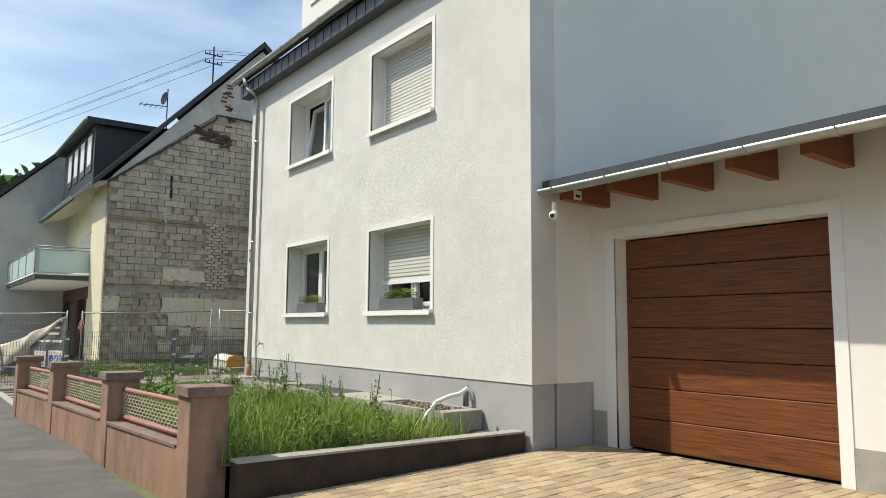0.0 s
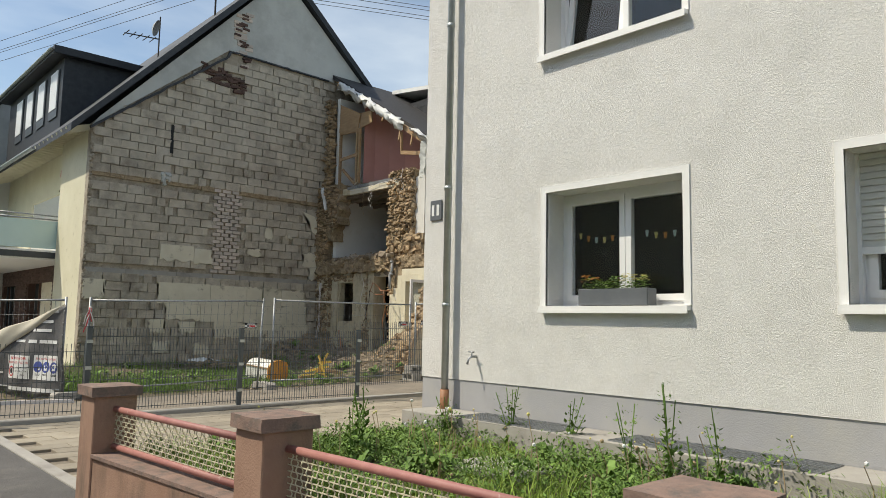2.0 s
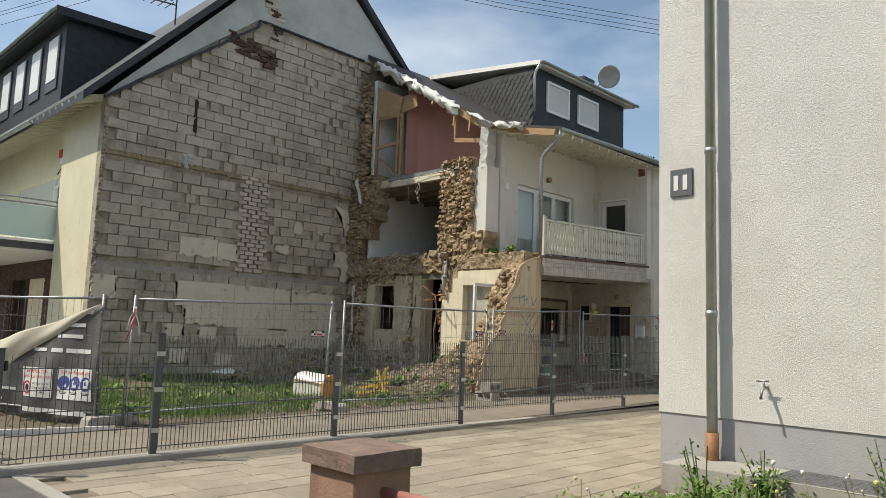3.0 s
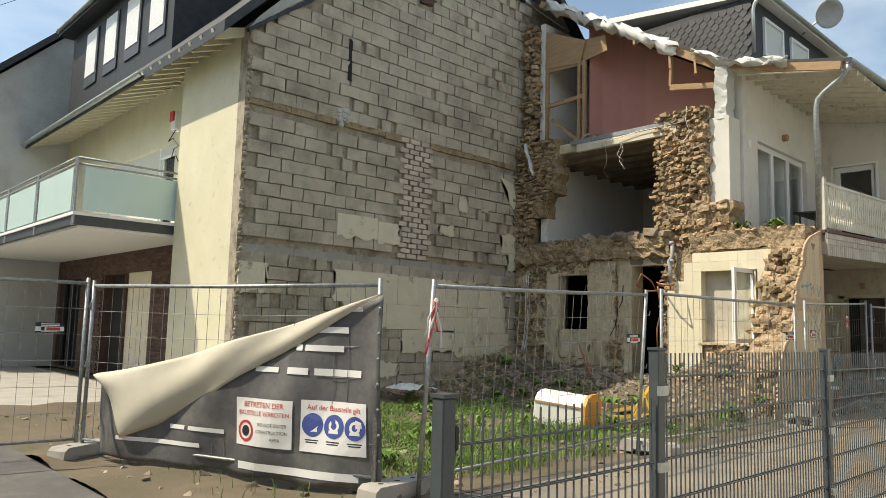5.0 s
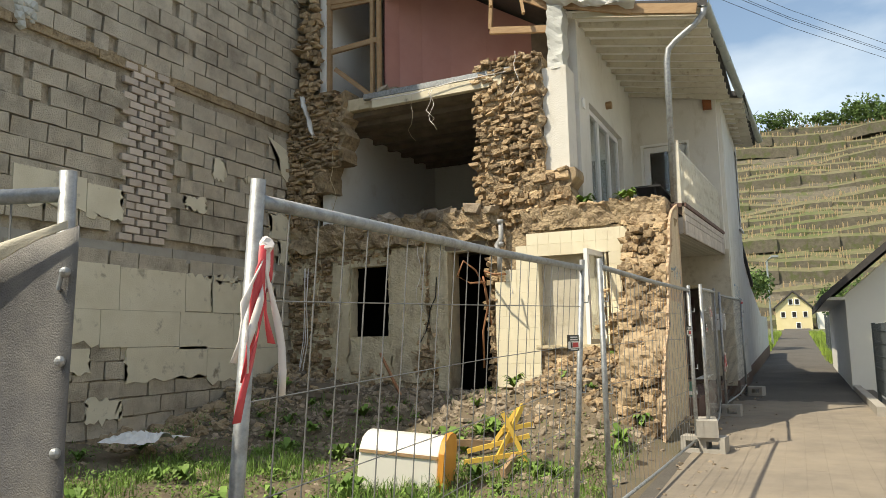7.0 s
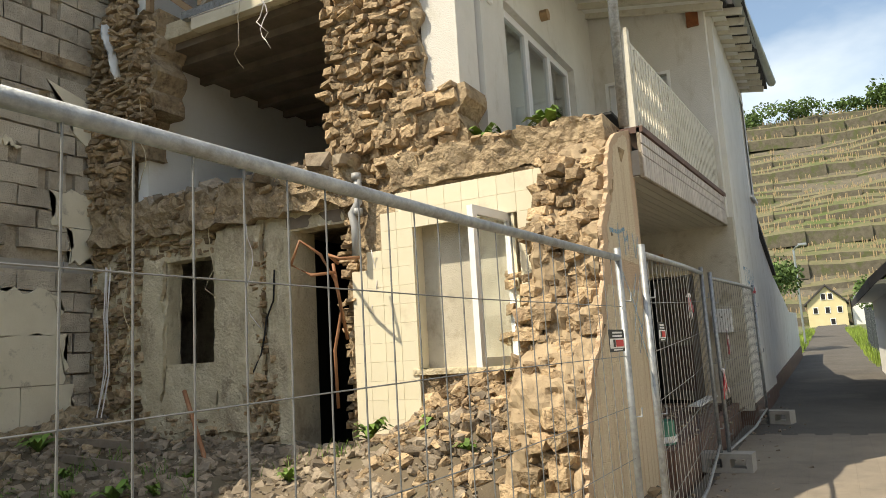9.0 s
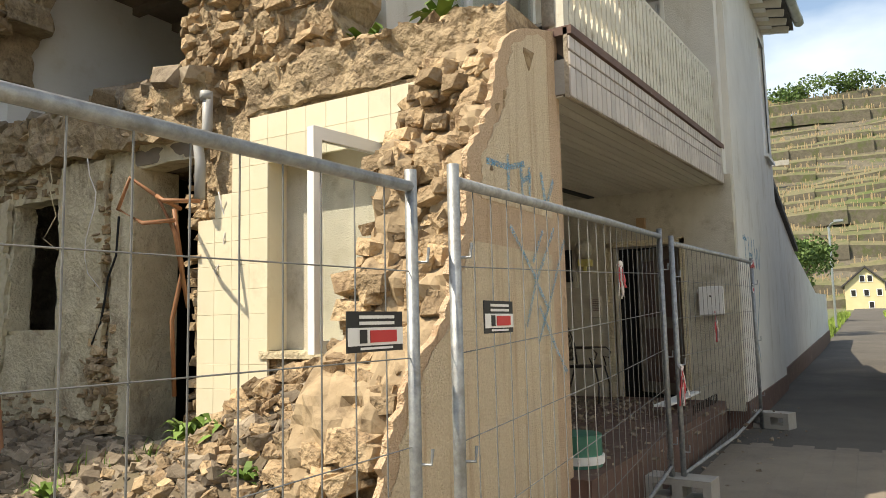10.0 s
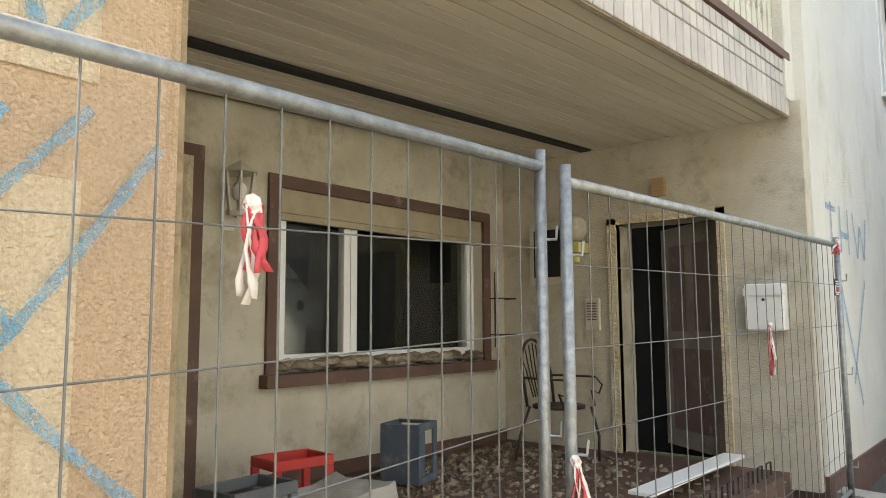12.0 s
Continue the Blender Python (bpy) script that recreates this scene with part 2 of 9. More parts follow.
M_SHEET = surf("torn_white_membrane", (0.66, 0.66, 0.64), (0.74, 0.74, 0.72), 5, 0.7, 0.3, 30)
M_ROOFTILE = surf("dark_roof_tile", (0.035, 0.033, 0.033), (0.065, 0.06, 0.058), 5, 0.7, 0.3, 30, piece=0.3)
M_VINE = surf("vineyard_green", (0.10, 0.105, 0.045), (0.19, 0.165, 0.10), 0.9, 0.98, 0, stain=((0.085, 0.115, 0.032), 0.06, 0.50, 0.62))
M_TERR = surf("terrace_wall_stone", (0.085, 0.075, 0.055), (0.16, 0.14, 0.105), 1.6, 0.98, 0, stain=((0.09, 0.105, 0.04), 0.5, 0.50, 0.62))
M_LEAF = surf("tree_leaves", (0.05, 0.10, 0.02), (0.12, 0.19, 0.05), 0.8, 0.8, 0, piece=0.35)
M_GREYMETAL = surf("grey_planter", (0.10, 0.11, 0.12), (0.13, 0.14, 0.15), 6, 0.5, 0.05, 50)
M_TROUGH = M_GREYMETAL
M_APPL = surf("enamel_white", (0.72, 0.70, 0.64), (0.78, 0.76, 0.70), 3, 0.4, 0.05, 30, stain=((0.46, 0.38, 0.27), 4, 0.6, 0.75))
M_ORANGE = surf("orange_plastic", (0.62, 0.26, 0.04), (0.70, 0.32, 0.06), 5, 0.5, 0.05, 30)
M_YELLOW = surf("yellow_painted_wood", (0.62, 0.40, 0.07), (0.70, 0.47, 0.10), 5, 0.6, 0.1, 30)
M_BANNER = surf("dark_mesh_banner", (0.075, 0.075, 0.08), (0.12, 0.12, 0.125), 3, 0.6, 0.4, 220, stain=((0.22, 0.21, 0.19), 1.6, 0.48, 0.74))
M_BACK = surf("cream_banner_back", (0.52, 0.48, 0.38), (0.60, 0.56, 0.46), 2, 0.75, 0.3, 200)
M_WHITE = surf("white_print", (0.76, 0.76, 0.74), (0.80, 0.80, 0.78), 5, 0.7, 0)
M_RED = surf("red_print", (0.52, 0.03, 0.03), (0.58, 0.05, 0.05), 5, 0.6, 0)
M_BLUE = surf("blue_print", (0.05, 0.08, 0.30), (0.07, 0.10, 0.35), 5, 0.6, 0)
M_BLACK = surf("black_print", (0.012, 0.012, 0.012), (0.02, 0.02, 0.02), 5, 0.6, 0)
M_BLUEPAINT = surf("blue_spray_paint", (0.08, 0.33, 0.55), (0.20, 0.43, 0.60), 14, 0.9, 0.5, 70)
def thin_paint(m, scale, lo, hi):
    """Lets the ground show through paint in grains."""
    n, l = m.node_tree.nodes, m.node_tree.links
    geo = n.new("ShaderNodeNewGeometry")
    nz = n.new("ShaderNodeTexNoise")
    nz.inputs["Scale"].default_value, nz.inputs["Detail"].default_value, nz.inputs["Roughness"].default_value = scale, 6, 0.7
    l.new(geo.outputs["Position"], nz.inputs["Vector"])
    mr = n.new("ShaderNodeMapRange")
    mr.inputs["From Min"].default_value, mr.inputs["From Max"].default_value = lo, hi
    l.new(nz.outputs["Fac"], mr.inputs["Value"])
    l.new(mr.outputs["Result"], n["Principled BSDF"].inputs["Alpha"])


thin_paint(M_BLUEPAINT, 130, 0.42, 0.60)
M_BLUEMIST = surf("thin_blue_spray", (0.10, 0.35, 0.56), (0.22, 0.45, 0.60), 14, 0.9, 0.3, 70)
thin_paint(M_BLUEMIST, 150, 0.54, 0.90)
M_CORE = surf("torn_wall_core", (0.27, 0.20, 0.125), (0.44, 0.34, 0.22), 8, 0.98, 0.5, 30, dist=0.015, stain=((0.15, 0.105, 0.065), 5, 0.5, 0.66))
M_SHUTBOX = surf("dusty_beige_shutter", (0.34, 0.29, 0.20), (0.42, 0.36, 0.26), 6, 0.8, 0.2, 50)
M_BROWNTRIM = surf("brown_trim_paint", (0.10, 0.055, 0.042), (0.15, 0.085, 0.065), 4, 0.7, 0.2, 50, stain=((0.30, 0.25, 0.19), 5, 0.58, 0.75))
M_IRON = surf("black_wrought_iron", (0.015, 0.014, 0.013), (0.05, 0.035, 0.025), 15, 0.6, 0.2, 90)
M_TAPE_R = surf("red_tape", (0.55, 0.05, 0.07), (0.62, 0.09, 0.10), 9, 0.5, 0.2, 50)
M_TAPE_W = surf("white_tape", (0.74, 0.70, 0.68), (0.78, 0.74, 0.72), 9, 0.5, 0.2, 50)
M_COPPER = surf("rusty_pipe", (0.26, 0.11, 0.05), (0.36, 0.18, 0.09), 8, 0.6, 0.3, 60)
M_PVC = surf("grey_pvc", (0.30, 0.31, 0.31), (0.38, 0.38, 0.38), 8, 0.5, 0.1, 60)
M_YHOUSE = surf("yellow_house_render", (0.62, 0.53, 0.30), (0.68, 0.60, 0.36), 0.8, 0.9, 0)
M_FLOWER_Y = surf("yellow_petals", (0.62, 0.55, 0.12), (0.70, 0.62, 0.30), 20, 0.7, 0)
M_FLOWER_R = surf("orange_petals", (0.60, 0.20, 0.04), (0.66, 0.30, 0.06), 20, 0.7, 0)
M_GLASS = glass_mat("window_glass")
M_FROST = surf("frosted_balcony_glass", (0.52, 0.68, 0.66), (0.58, 0.73, 0.71), 1, 0.25, 0)
M_CRATE_R = surf("red_crate", (0.50, 0.03, 0.03), (0.56, 0.05, 0.04), 6, 0.5, 0.1, 40, stain=((0.36, 0.26, 0.2), 6, 0.58, 0.75))
M_CRATE_B = surf("grey_blue_crate", (0.06, 0.085, 0.12), (0.09, 0.12, 0.16), 6, 0.6, 0.1, 40, stain=((0.26, 0.22, 0.18), 6, 0.58, 0.75))
M_GREENP = surf("green_plastic", (0.03, 0.16, 0.11), (0.05, 0.2, 0.14), 6, 0.5, 0.1, 40)


# ---- mesh helpers ----
def box(bm, x0, y0, z0, x1, y1, z1):
    v = [bm.verts.new((x, y, z)) for z in (z0, z1) for y in (y0, y1) for x in (x0, x1)]
    for f in ((0, 2, 3, 1), (4, 5, 7, 6), (0, 1, 5, 4), (2, 6, 7, 3), (0, 4, 6, 2), (1, 3, 7, 5)):
        bm.faces.new([v[i] for i in f])
    return v


def bar(bm, p, q, w, h=None, sides=4, spin=None):
    """A straight bar from p to q; round when sides > 4."""
    p, q = Vector(p), Vector(q)
    d = (q - p).normalized()
    a = d.cross(Vector((0, 0, 1)) if abs(d.z) < 0.95 else Vector((0, 1, 0))).normalized()
    c = a.cross(d).normalized()
    h = w if h is None else h
    ring = []
    for e in (p, q):
        if sides == 4:
            ring.append([bm.verts.new(e + a * (w / 2 * sx) + c * (h / 2 * sy)) for sx, sy in ((-1, -1), (1, -1), (1, 1), (-1, 1))])
        else:
            ring.append([bm.verts.new(e + a * (w / 2 * math.cos(k * math.tau / sides)) + c * (h / 2 * math.sin(k * math.tau / sides))) for k in range(sides)])
    n = len(ring[0])
    for k in range(n):
        bm.faces.new((ring[0][k], ring[0][(k + 1) % n], ring[1][(k + 1) % n], ring[1][k]))
    bm.faces.new(ring[0][::-1])
    bm.faces.new(ring[1])


def tube(bm, pts, w, sides=8):
    """A bent round pipe through pts."""
    pts = [Vector(p) for p in pts]
    rings = []
    for i, p in enumerate(pts):
        d = (pts[min(i + 1, len(pts) - 1)] - pts[max(i - 1, 0)]).normalized()
        a = d.cross(Vector((0, 0, 1)) if abs(d.z) < 0.9 else Vector((0, 1, 0))).normalized()
        c = a.cross(d).normalized()
        rings.append([bm.verts.new(p + a * (w / 2 * math.cos(k * math.tau / sides)) + c * (w / 2 * math.sin(k * math.tau / sides))) for k in range(sides)])
    for r, s in zip(rings, rings[1:]):
        for k in range(sides):
            bm.faces.new((r[k], r[(k + 1) % sides], s[(k + 1) % sides], s[k]))
    bm.faces.new(rings[0][::-1])
    bm.faces.new(rings[-1])


def prism(bm, pts, axis, a, b):
    """A polygon in the plane across axis, drawn out from a to b. pts are the other two coordinates in order."""
    def at(u, v, w):
        return {"x": (w, u, v), "y": (u, w, v), "z": (u, v, w)}[axis]
    lo = [bm.verts.new(at(u, v, a)) for u, v in pts]
    hi = [bm.verts.new(at(u, v, b)) for u, v in pts]
    n = len(pts)
    for k in range(n):
        bm.faces.new((lo[k], lo[(k + 1) % n], hi[(k + 1) % n], hi[k]))
    bm.faces.new(lo[::-1])
    bm.faces.new(hi)


def holed(bm, axis, a, b, u0, u1, v0, v1, holes=(), top=None):
    """A wall between a and b across axis, spanning u and v, with rectangular holes (u0, u1, v0, v1)."""
    us = sorted({u0, u1, *(h[0] for h in holes), *(h[1] for h in holes)})
    vs = sorted({v0, v1, *(h[2] for h in holes), *(h[3] for h in holes)})
    us = [u for u in us if u0 <= u <= u1]
    vs = [v for v in vs if v0 <= v <= v1]

    def full(i, j):
        if not (0 <= i < len(us) - 1 and 0 <= j < len(vs) - 1):
            return False
        uc, vc = (us[i] + us[i + 1]) / 2, (vs[j] + vs[j + 1]) / 2
        return not any(h[0] < uc < h[1] and h[2] < vc < h[3] for h in holes)

    cache = {}

    def vert(u, v, w):
        k = (round(u, 4), round(v, 4), w)
        if k not in cache:
            cache[k] = bm.verts.new({"x": (w, u, v), "y": (u, w, v), "z": (u, v, w)}[axis])
        return cache[k]
    for i in range(len(us) - 1):
        for j in range(len(vs) - 1):
            if not full(i, j):
                continue
            p, q, r, s = us[i], us[i + 1], vs[j], vs[j + 1]
            for w in (a, b):
                bm.faces.new((vert(p, r, w), vert(q, r, w), vert(q, s, w), vert(p, s, w)))
            for di, dj, c1, c2 in ((-1, 0, (p, r), (p, s)), (1, 0, (q, r), (q, s)), (0, -1, (p, r), (q, r)), (0, 1, (p, s), (q, s))):
                if not full(i + di, j + dj):
                    bm.faces.new((vert(*c1, a), vert(*c2, a), vert(*c2, b), vert(*c1, b)))


def mesh_ob(name, bm, material, smooth=False):
    bmesh.ops.recalc_face_normals(bm, faces=bm.faces)
    me = bpy.data.meshes.new(name)
    bm.to_mesh(me)
    bm.free()
    me.materials.append(material)
    if smooth:
        me.polygons.foreach_set("use_smooth", [True] * len(me.polygons))
    return new(name, me)


def part(name, bm, material, parent, label="", smooth=False):
    ob = mesh_ob(name, bm, material, smooth)
    ob.parent = parent
    if label:
        ob["label"] = label
    return ob


def thing(name, label, category, kind="", group=""):
    return tagged(new(name), label, category, group, kind)


def solo(name, bm, material, label, category, kind="", group="", smooth=False):
    return tagged(mesh_ob(name, bm, material, smooth), label, category, group, kind)


def raw(name, verts, faces, material, parent=None):
    me = bpy.data.meshes.new(name)
    me.from_pydata(verts, [], faces)
    me.materials.append(material)
    ob = new(name, me)
    ob.parent = parent
    return ob


def piece(name, me, parent, m):
    ob = new(name, me)
    ob.parent = parent
    ob.matrix_local = m
    return ob


def piece_mesh(name, bm, material):
    bmesh.ops.recalc_face_normals(bm, faces=bm.faces)
    me = bpy.data.meshes.new(name)
    bm.to_mesh(me)
    bm.free()
    me.materials.append(material)
    return me


def bevel(bm, w):
    bmesh.ops.bevel(bm, geom=list(bm.edges), offset=w, segments=1, affect='EDGES')


def fbm(x, y, z=0.0, s=1.0):
    return noise.fractal(Vector((x * s, y * s, z * s)), 1.0, 2.0, 4)


def B():
    return bmesh.new()


# ---- ground ----
def sheet(name, x0, y0, x1, y1, z, step, material, label, category, h=None):
    nx, ny = max(1, int((x1 - x0) / step)), max(1, int((y1 - y0) / step))
    vs, fs = [], []
    for j in range(ny + 1):
        for i in range(nx + 1):
            x, y = x0 + (x1 - x0) * i / nx, y0 + (y1 - y0) * j / ny
            vs.append((x, y, z + (h(x, y) if h else 0)))
    for j in range(ny):
        for i in range(nx):
            a = j * (nx + 1) + i
            fs.append((a, a + 1, a + nx + 2, a + nx + 1))
    ob = raw(name, vs, fs, material)
    ob.data.polygons.foreach_set("use_smooth", [True] * len(fs))
    return tagged(ob, label, category, kind="structure")


sheet("ground", -900, -900, 900, 900, -0.06, 300, M_FIELD, "broad meadow ground reaching the horizon", "ground")
sheet("road", -9, -12, 1.35, 42, 0.0, 3, M_ASPH, "grey worn asphalt street and footway", "road")
sheet("pavement", 1.35, -12, 30, 6.2, -0.02, 4, M_JOINT, "sand bed of the garage forecourt", "pavement",
      lambda x, y: min(1, max(0, (x - 1.4) / 4)) * 0.14)
sheet("driveway", 1.35, 14.2, 14.4, 19.22, -0.03, 2, M_JOINT, "jointed bed of the beige slab driveway", "driveway")
def alley_h(x, y=0.0):
    """The alley climbs gently, and more steeply towards the hill."""
    return 0.0 if x < 4 else 0.0125 * (x - 4) if x < 35 else 0.3875 + 0.027 * (x - 35)


sheet("alley", 1.35, 19.22, 101, 22.0, 0.0, 1, M_ALLEY, "dusty asphalt alley between houses", "road", alley_h)
sheet("hill_foot", 30, -70, 130, 130, -0.10, 5, M_FIELD, "rising meadow at the foot of the hill", "ground", lambda x, y: alley_h(x) - 0.25 * max(0, (40 - x) / 10) - 0.03)


def site_h(x, y):
    """Height of the building plot: flat weeds, then rubble heaped against the ruin."""
    t = max(0.0, min(1.0, (x - 9.6) / 3.0))
    s = max(0.0, min(1.0, (y - 22.1) / 0.7))
    heap = 0.60 * t * t * (3 - 2 * t)
    mound = 0.62 * math.exp(-(((x - 12.3) / 0.75) ** 2 + ((y - 23.35) / 0.8) ** 2))
    back = 0.35 * max(0, 1 - abs(y - 29.2) / 1.6) * (0.6 + 0.4 * t)
    return (heap * (0.35 + 0.65 * s) + mound * s + back + 0.05 * fbm(x, y, 0, 1.3) * s + 0.07 * fbm(x, y, 3, 3.1) * t * s) * 1.0


sheet("building_plot", 1.35, 22.0, 13.25, 29.42, 0.01, 0.14, M_SOIL, "dry soil and dirt of the cleared building plot", "soil", site_h)
sheet("front_yard", 1.35, 29.42, 5.4, 46, 0.0, 2, M_CONC, "concrete front yard of the neighbour house", "pavement")


# ---- paving stones ----
def paving(parent, name, x0, y0, x1, y1, lx, ly, gap, zf, material, near, thick=0.05, chamfer=0.006):
    """Running-bond pavers. Those for which near() is true are parts, the rest one joined part."""
    bm = B()
    box(bm, -lx / 2 + gap, -ly / 2 + gap, -thick, lx / 2 - gap, ly / 2 - gap, 0)
    bmesh.ops.bevel(bm, geom=[e for e in bm.edges if all(v.co.z > -0.001 for v in e.verts)], offset=chamfer, segments=1, affect='EDGES')
    me = piece_mesh(name, bm, material)
    rest_v, rest_f = [], []
    co = [v.co.copy() for v in me.vertices]
    fc = [tuple(p.vertices) for p in me.polygons]
    row, count = 0, 0
    r = random.Random(3)
    jt = 1.0 if chamfer > 0.002 else 0.12
    y = y0 + ly / 2
    while y < y1:
        x = x0 + (lx / 2 if row % 2 else 0)
        while x < x1:
            z = zf(x, y) + jt * r.uniform(-0.003, 0.003)
            tilt = (zf(x + 0.2, y) - zf(x - 0.2, y)) / 0.4
            m = Matrix.Translation((x, y, z)) @ Euler((jt * r.uniform(-0.008, 0.008), -math.atan(tilt) + jt * r.uniform(-0.008, 0.008), 0)).to_matrix().to_4x4()
            if near(x, y) and count < 300:
                piece(name, me, parent, m)
                count += 1
            else:
                k = len(rest_v)
                rest_v += [m @ c for c in co]
                rest_f += [tuple(i + k for i in f) for f in fc]
            x += lx
        y += ly
        row += 1
    if rest_v:
        tagged(raw(name + "_field", rest_v, rest_f, material, parent), kind="stuff")


# ---- kerbs ----
bm = B()
box(bm, 1.22, 14.3, -0.1, 1.36, 19.2, 0.012)
solo("kerb", bm, M_CONC, "flush concrete kerb between street and slab driveway", "kerb", "structure")
bm = B()
box(bm, 1.0, 19.24, -0.1, 22, 19.44, 0.07)
bevel(bm, 0.012)
solo("kerb", bm, M_CONC, "low concrete kerb under the bar fence", "kerb", "structure")


# ---- windows ----
def window_unit(parent, axis, face, depth, u0, u1, v0, v1, sash=2, shutter=0.0, sill=True, trim=0.09, inward=1, tilted=False, frame_mat=None, split=None):
    """A deep-set window in a wall whose outer face lies at `face` across axis; inward is the sign towards the room."""
    fm = frame_mat or M_UPVC
    g = face + inward * depth
    w = new("window")
    w.parent = parent

    def bx(b, a0, a1, p0, p1, q0, q1):
        lo, hi = min(a0, a1), max(a0, a1)
        if axis == "x":
            box(b, lo, p0, q0, hi, p1, q1)
        else:
            box(b, p0, lo, q0, p1, hi, q1)
    if trim:
        b = B()
        t0, t1 = face - inward * 0.012, face + inward * 0.02
        bx(b, t0, t1, u0 - trim, u1 + trim, v1, v1 + trim)
        bx(b, t0, t1, u0 - trim, u0, v0, v1)
        bx(b, t0, t1, u1, u1 + trim, v0, v1)
        part("trim", b, M_TRIM, w, "flat white painted surround")
    b = B()
    f = 0.06
    bx(b, g, g + inward * 0.07, u0, u1, v0, v0 + f)
    bx(b, g, g + inward * 0.07, u0, u1, v1 - f, v1)
    bx(b, g, g + inward * 0.07, u0, u0 + f, v0 + f, v1 - f)
    bx(b, g, g + inward * 0.07, u1 - f, u1, v0 + f, v1 - f)
    part("frame", b, fm, w)
    cuts = split or [u0 + f + (u1 - u0 - 2 * f) * k / sash for k in range(sash + 1)]
    for k, (a, c) in enumerate(zip(cuts, cuts[1:])):
        b = B()
        s, e0, e1 = 0.065, g - inward * 0.02, g + inward * 0.05
        a, c, lo, hi = a + 0.004, c - 0.004, v0 + f, v1 - f
        bx(b, e0, e1, a, c, lo, lo + s)
        bx(b, e0, e1, a, c, hi - s, hi)
        bx(b, e0, e1, a, a + s, lo + s, hi - s)
        bx(b, e0, e1, c - s, c, lo + s, hi - s)
        so = part("sash", b, fm, w)
        b = B()
        bx(b, g + inward * 0.012, g + inward * 0.02, a + s, c - s, lo + s, hi - s)
        po = part("pane", b, M_GLASS, w)
        po.visible_shadow = False
        if tilted and k == tilted - 1:
            m = Matrix.Translation((g, 0, lo)) @ Matrix.Rotation(0.14 * inward, 4, 'Y') @ Matrix.Translation((-g, 0, -lo))
            so.matrix_local, po.matrix_local = m, m
    if sill:
        b = B()
        bx(b, face - inward * 0.07, g, u0 - 0.06, u1 + 0.06, v0 - 0.045, v0 - 0.004)
        bx(b, face - inward * 0.075, face - inward * 0.06, u0 - 0.06, u1 + 0.06, v0 - 0.075, v0 - 0.045)
        part("sill", b, M_TRIM, w, "white metal sill")
    if shutter:
        b = B()
        z = v1
        zb = v1 - shutter * (v1 - v0)
        bx(b, g - inward * 0.045, g - inward * 0.03, u0 + 0.03, u1 - 0.03, zb, v1)
        rs = part("roller_shutter", b, M_SHUT, w, "grey roller shutter, partly lowered")
        while z - 0.055 > zb:
            b = B()
            bx(b, g - inward * 0.056, g - inward * 0.046, u0 + 0.03, u1 - 0.03, z - 0.05, z - 0.008)
            part("shutter_slat", b, M_SHUT, w)
            z -= 0.055
        b = B()
        bx(b, g - inward * 0.06, g - inward * 0.03, u0 + 0.03, u1 - 0.03, zb - 0.06, zb - 0.002)
        part("shutter_rail", b, M_UPVC, w)
        for p in (u0, u1 - 0.03):
            b = B()
            bx(b, g - inward * 0.07, g - inward * 0.002, p, p + 0.03, v0, v1)
            part("guide_rail", b, M_UPVC, w)
    return w


def gutter(parent, p, q, r=0.07, material=None):
    """A half-round gutter with brackets."""
    p, q = Vector(p), Vector(q)
    b = B()
    d = (q - p).normalized()
    side = d.cross(Vector((0, 0, 1))).normalized()
    rows = []
    for e in (p, q):
        rows.append([b.verts.new(e + side * (rr * math.cos(a)) - Vector((0, 0, rr * math.sin(a)))) for rr, rng in ((r, range(9)), (r - 0.006, range(8, -1, -1))) for a in [k * math.pi / 8 for k in rng]])
    n = len(rows[0])
    for k in range(n):
        b.faces.new((rows[0][k], rows[0][(k + 1) % n], rows[1][(k + 1) % n], rows[1][k]))
    g = part("gutter", b, material or M_ZINC, parent, "half-round zinc gutter", True)
    n = int((q - p).length / 0.8)
    for k in range(n + 1):
        c = p + (q - p) * ((k + 0.3) / (n + 0.6))
        b = B()
        pts = [c + side * ((r + 0.004) * math.cos(a)) - Vector((0, 0, (r + 0.004) * math.sin(a))) for a in [k2 * math.pi / 8 for k2 in range(9)]]
        for s, e in zip(pts, pts[1:]):
            bar(b, s, e, 0.025, 0.006)
        part("bracket", b, M_ZINC, g)
    return g


# ---- white house ----
house = thing("house", "renovated white rendered two-storey house with grey plinth", "house")
HX, HY0, HY1 = 5.245, 5.88, 14.58
WINS = [(10.92, 12.55, 1.76, 3.0), (7.87, 9.53, 1.76, 2.99), (10.90, 12.59, 4.56, 5.81), (7.87, 9.54, 4.56, 5.83)]
bm = B()
holed(bm, "x", HX, HX + 0.40, HY0, HY1, 0.88, 6.7, WINS)
part("wall", bm, M_PLASTER, house, "white rough-cast facade")
bm = B()
box(bm, HX + 0.012, HY0 + 0.01, -0.1, HX + 0.36, HY1 - 0.01, 0.878)
part("plinth", bm, M_PLINTH, house, "smooth grey plinth")
bm = B()
prism(bm, [(HX + 0.40, 0.88), (16.6, 0.88), (16.6, 6.7), (11.0, 12.4), (HX + 0.40, 6.75)], "y", HY0, HY0 + 0.36)
part("wall", bm, M_PLASTER_S, house, "smooth white gable wall in shade")
bm = B()
box(bm, HX + 0.40, HY0 + 0.012, -0.1, 16.6, HY0 + 0.36, 0.878)
part("plinth", bm, M_PLINTH, house)
bm = B()
prism(bm, [(HX + 0.40, -0.1), (16.6, -0.1), (16.6, 6.7), (11.0, 12.4), (HX + 0.40, 6.75)], "y", HY1 - 0.36, HY1)
part("wall", bm, M_PLASTER_S, house)
bm = B()
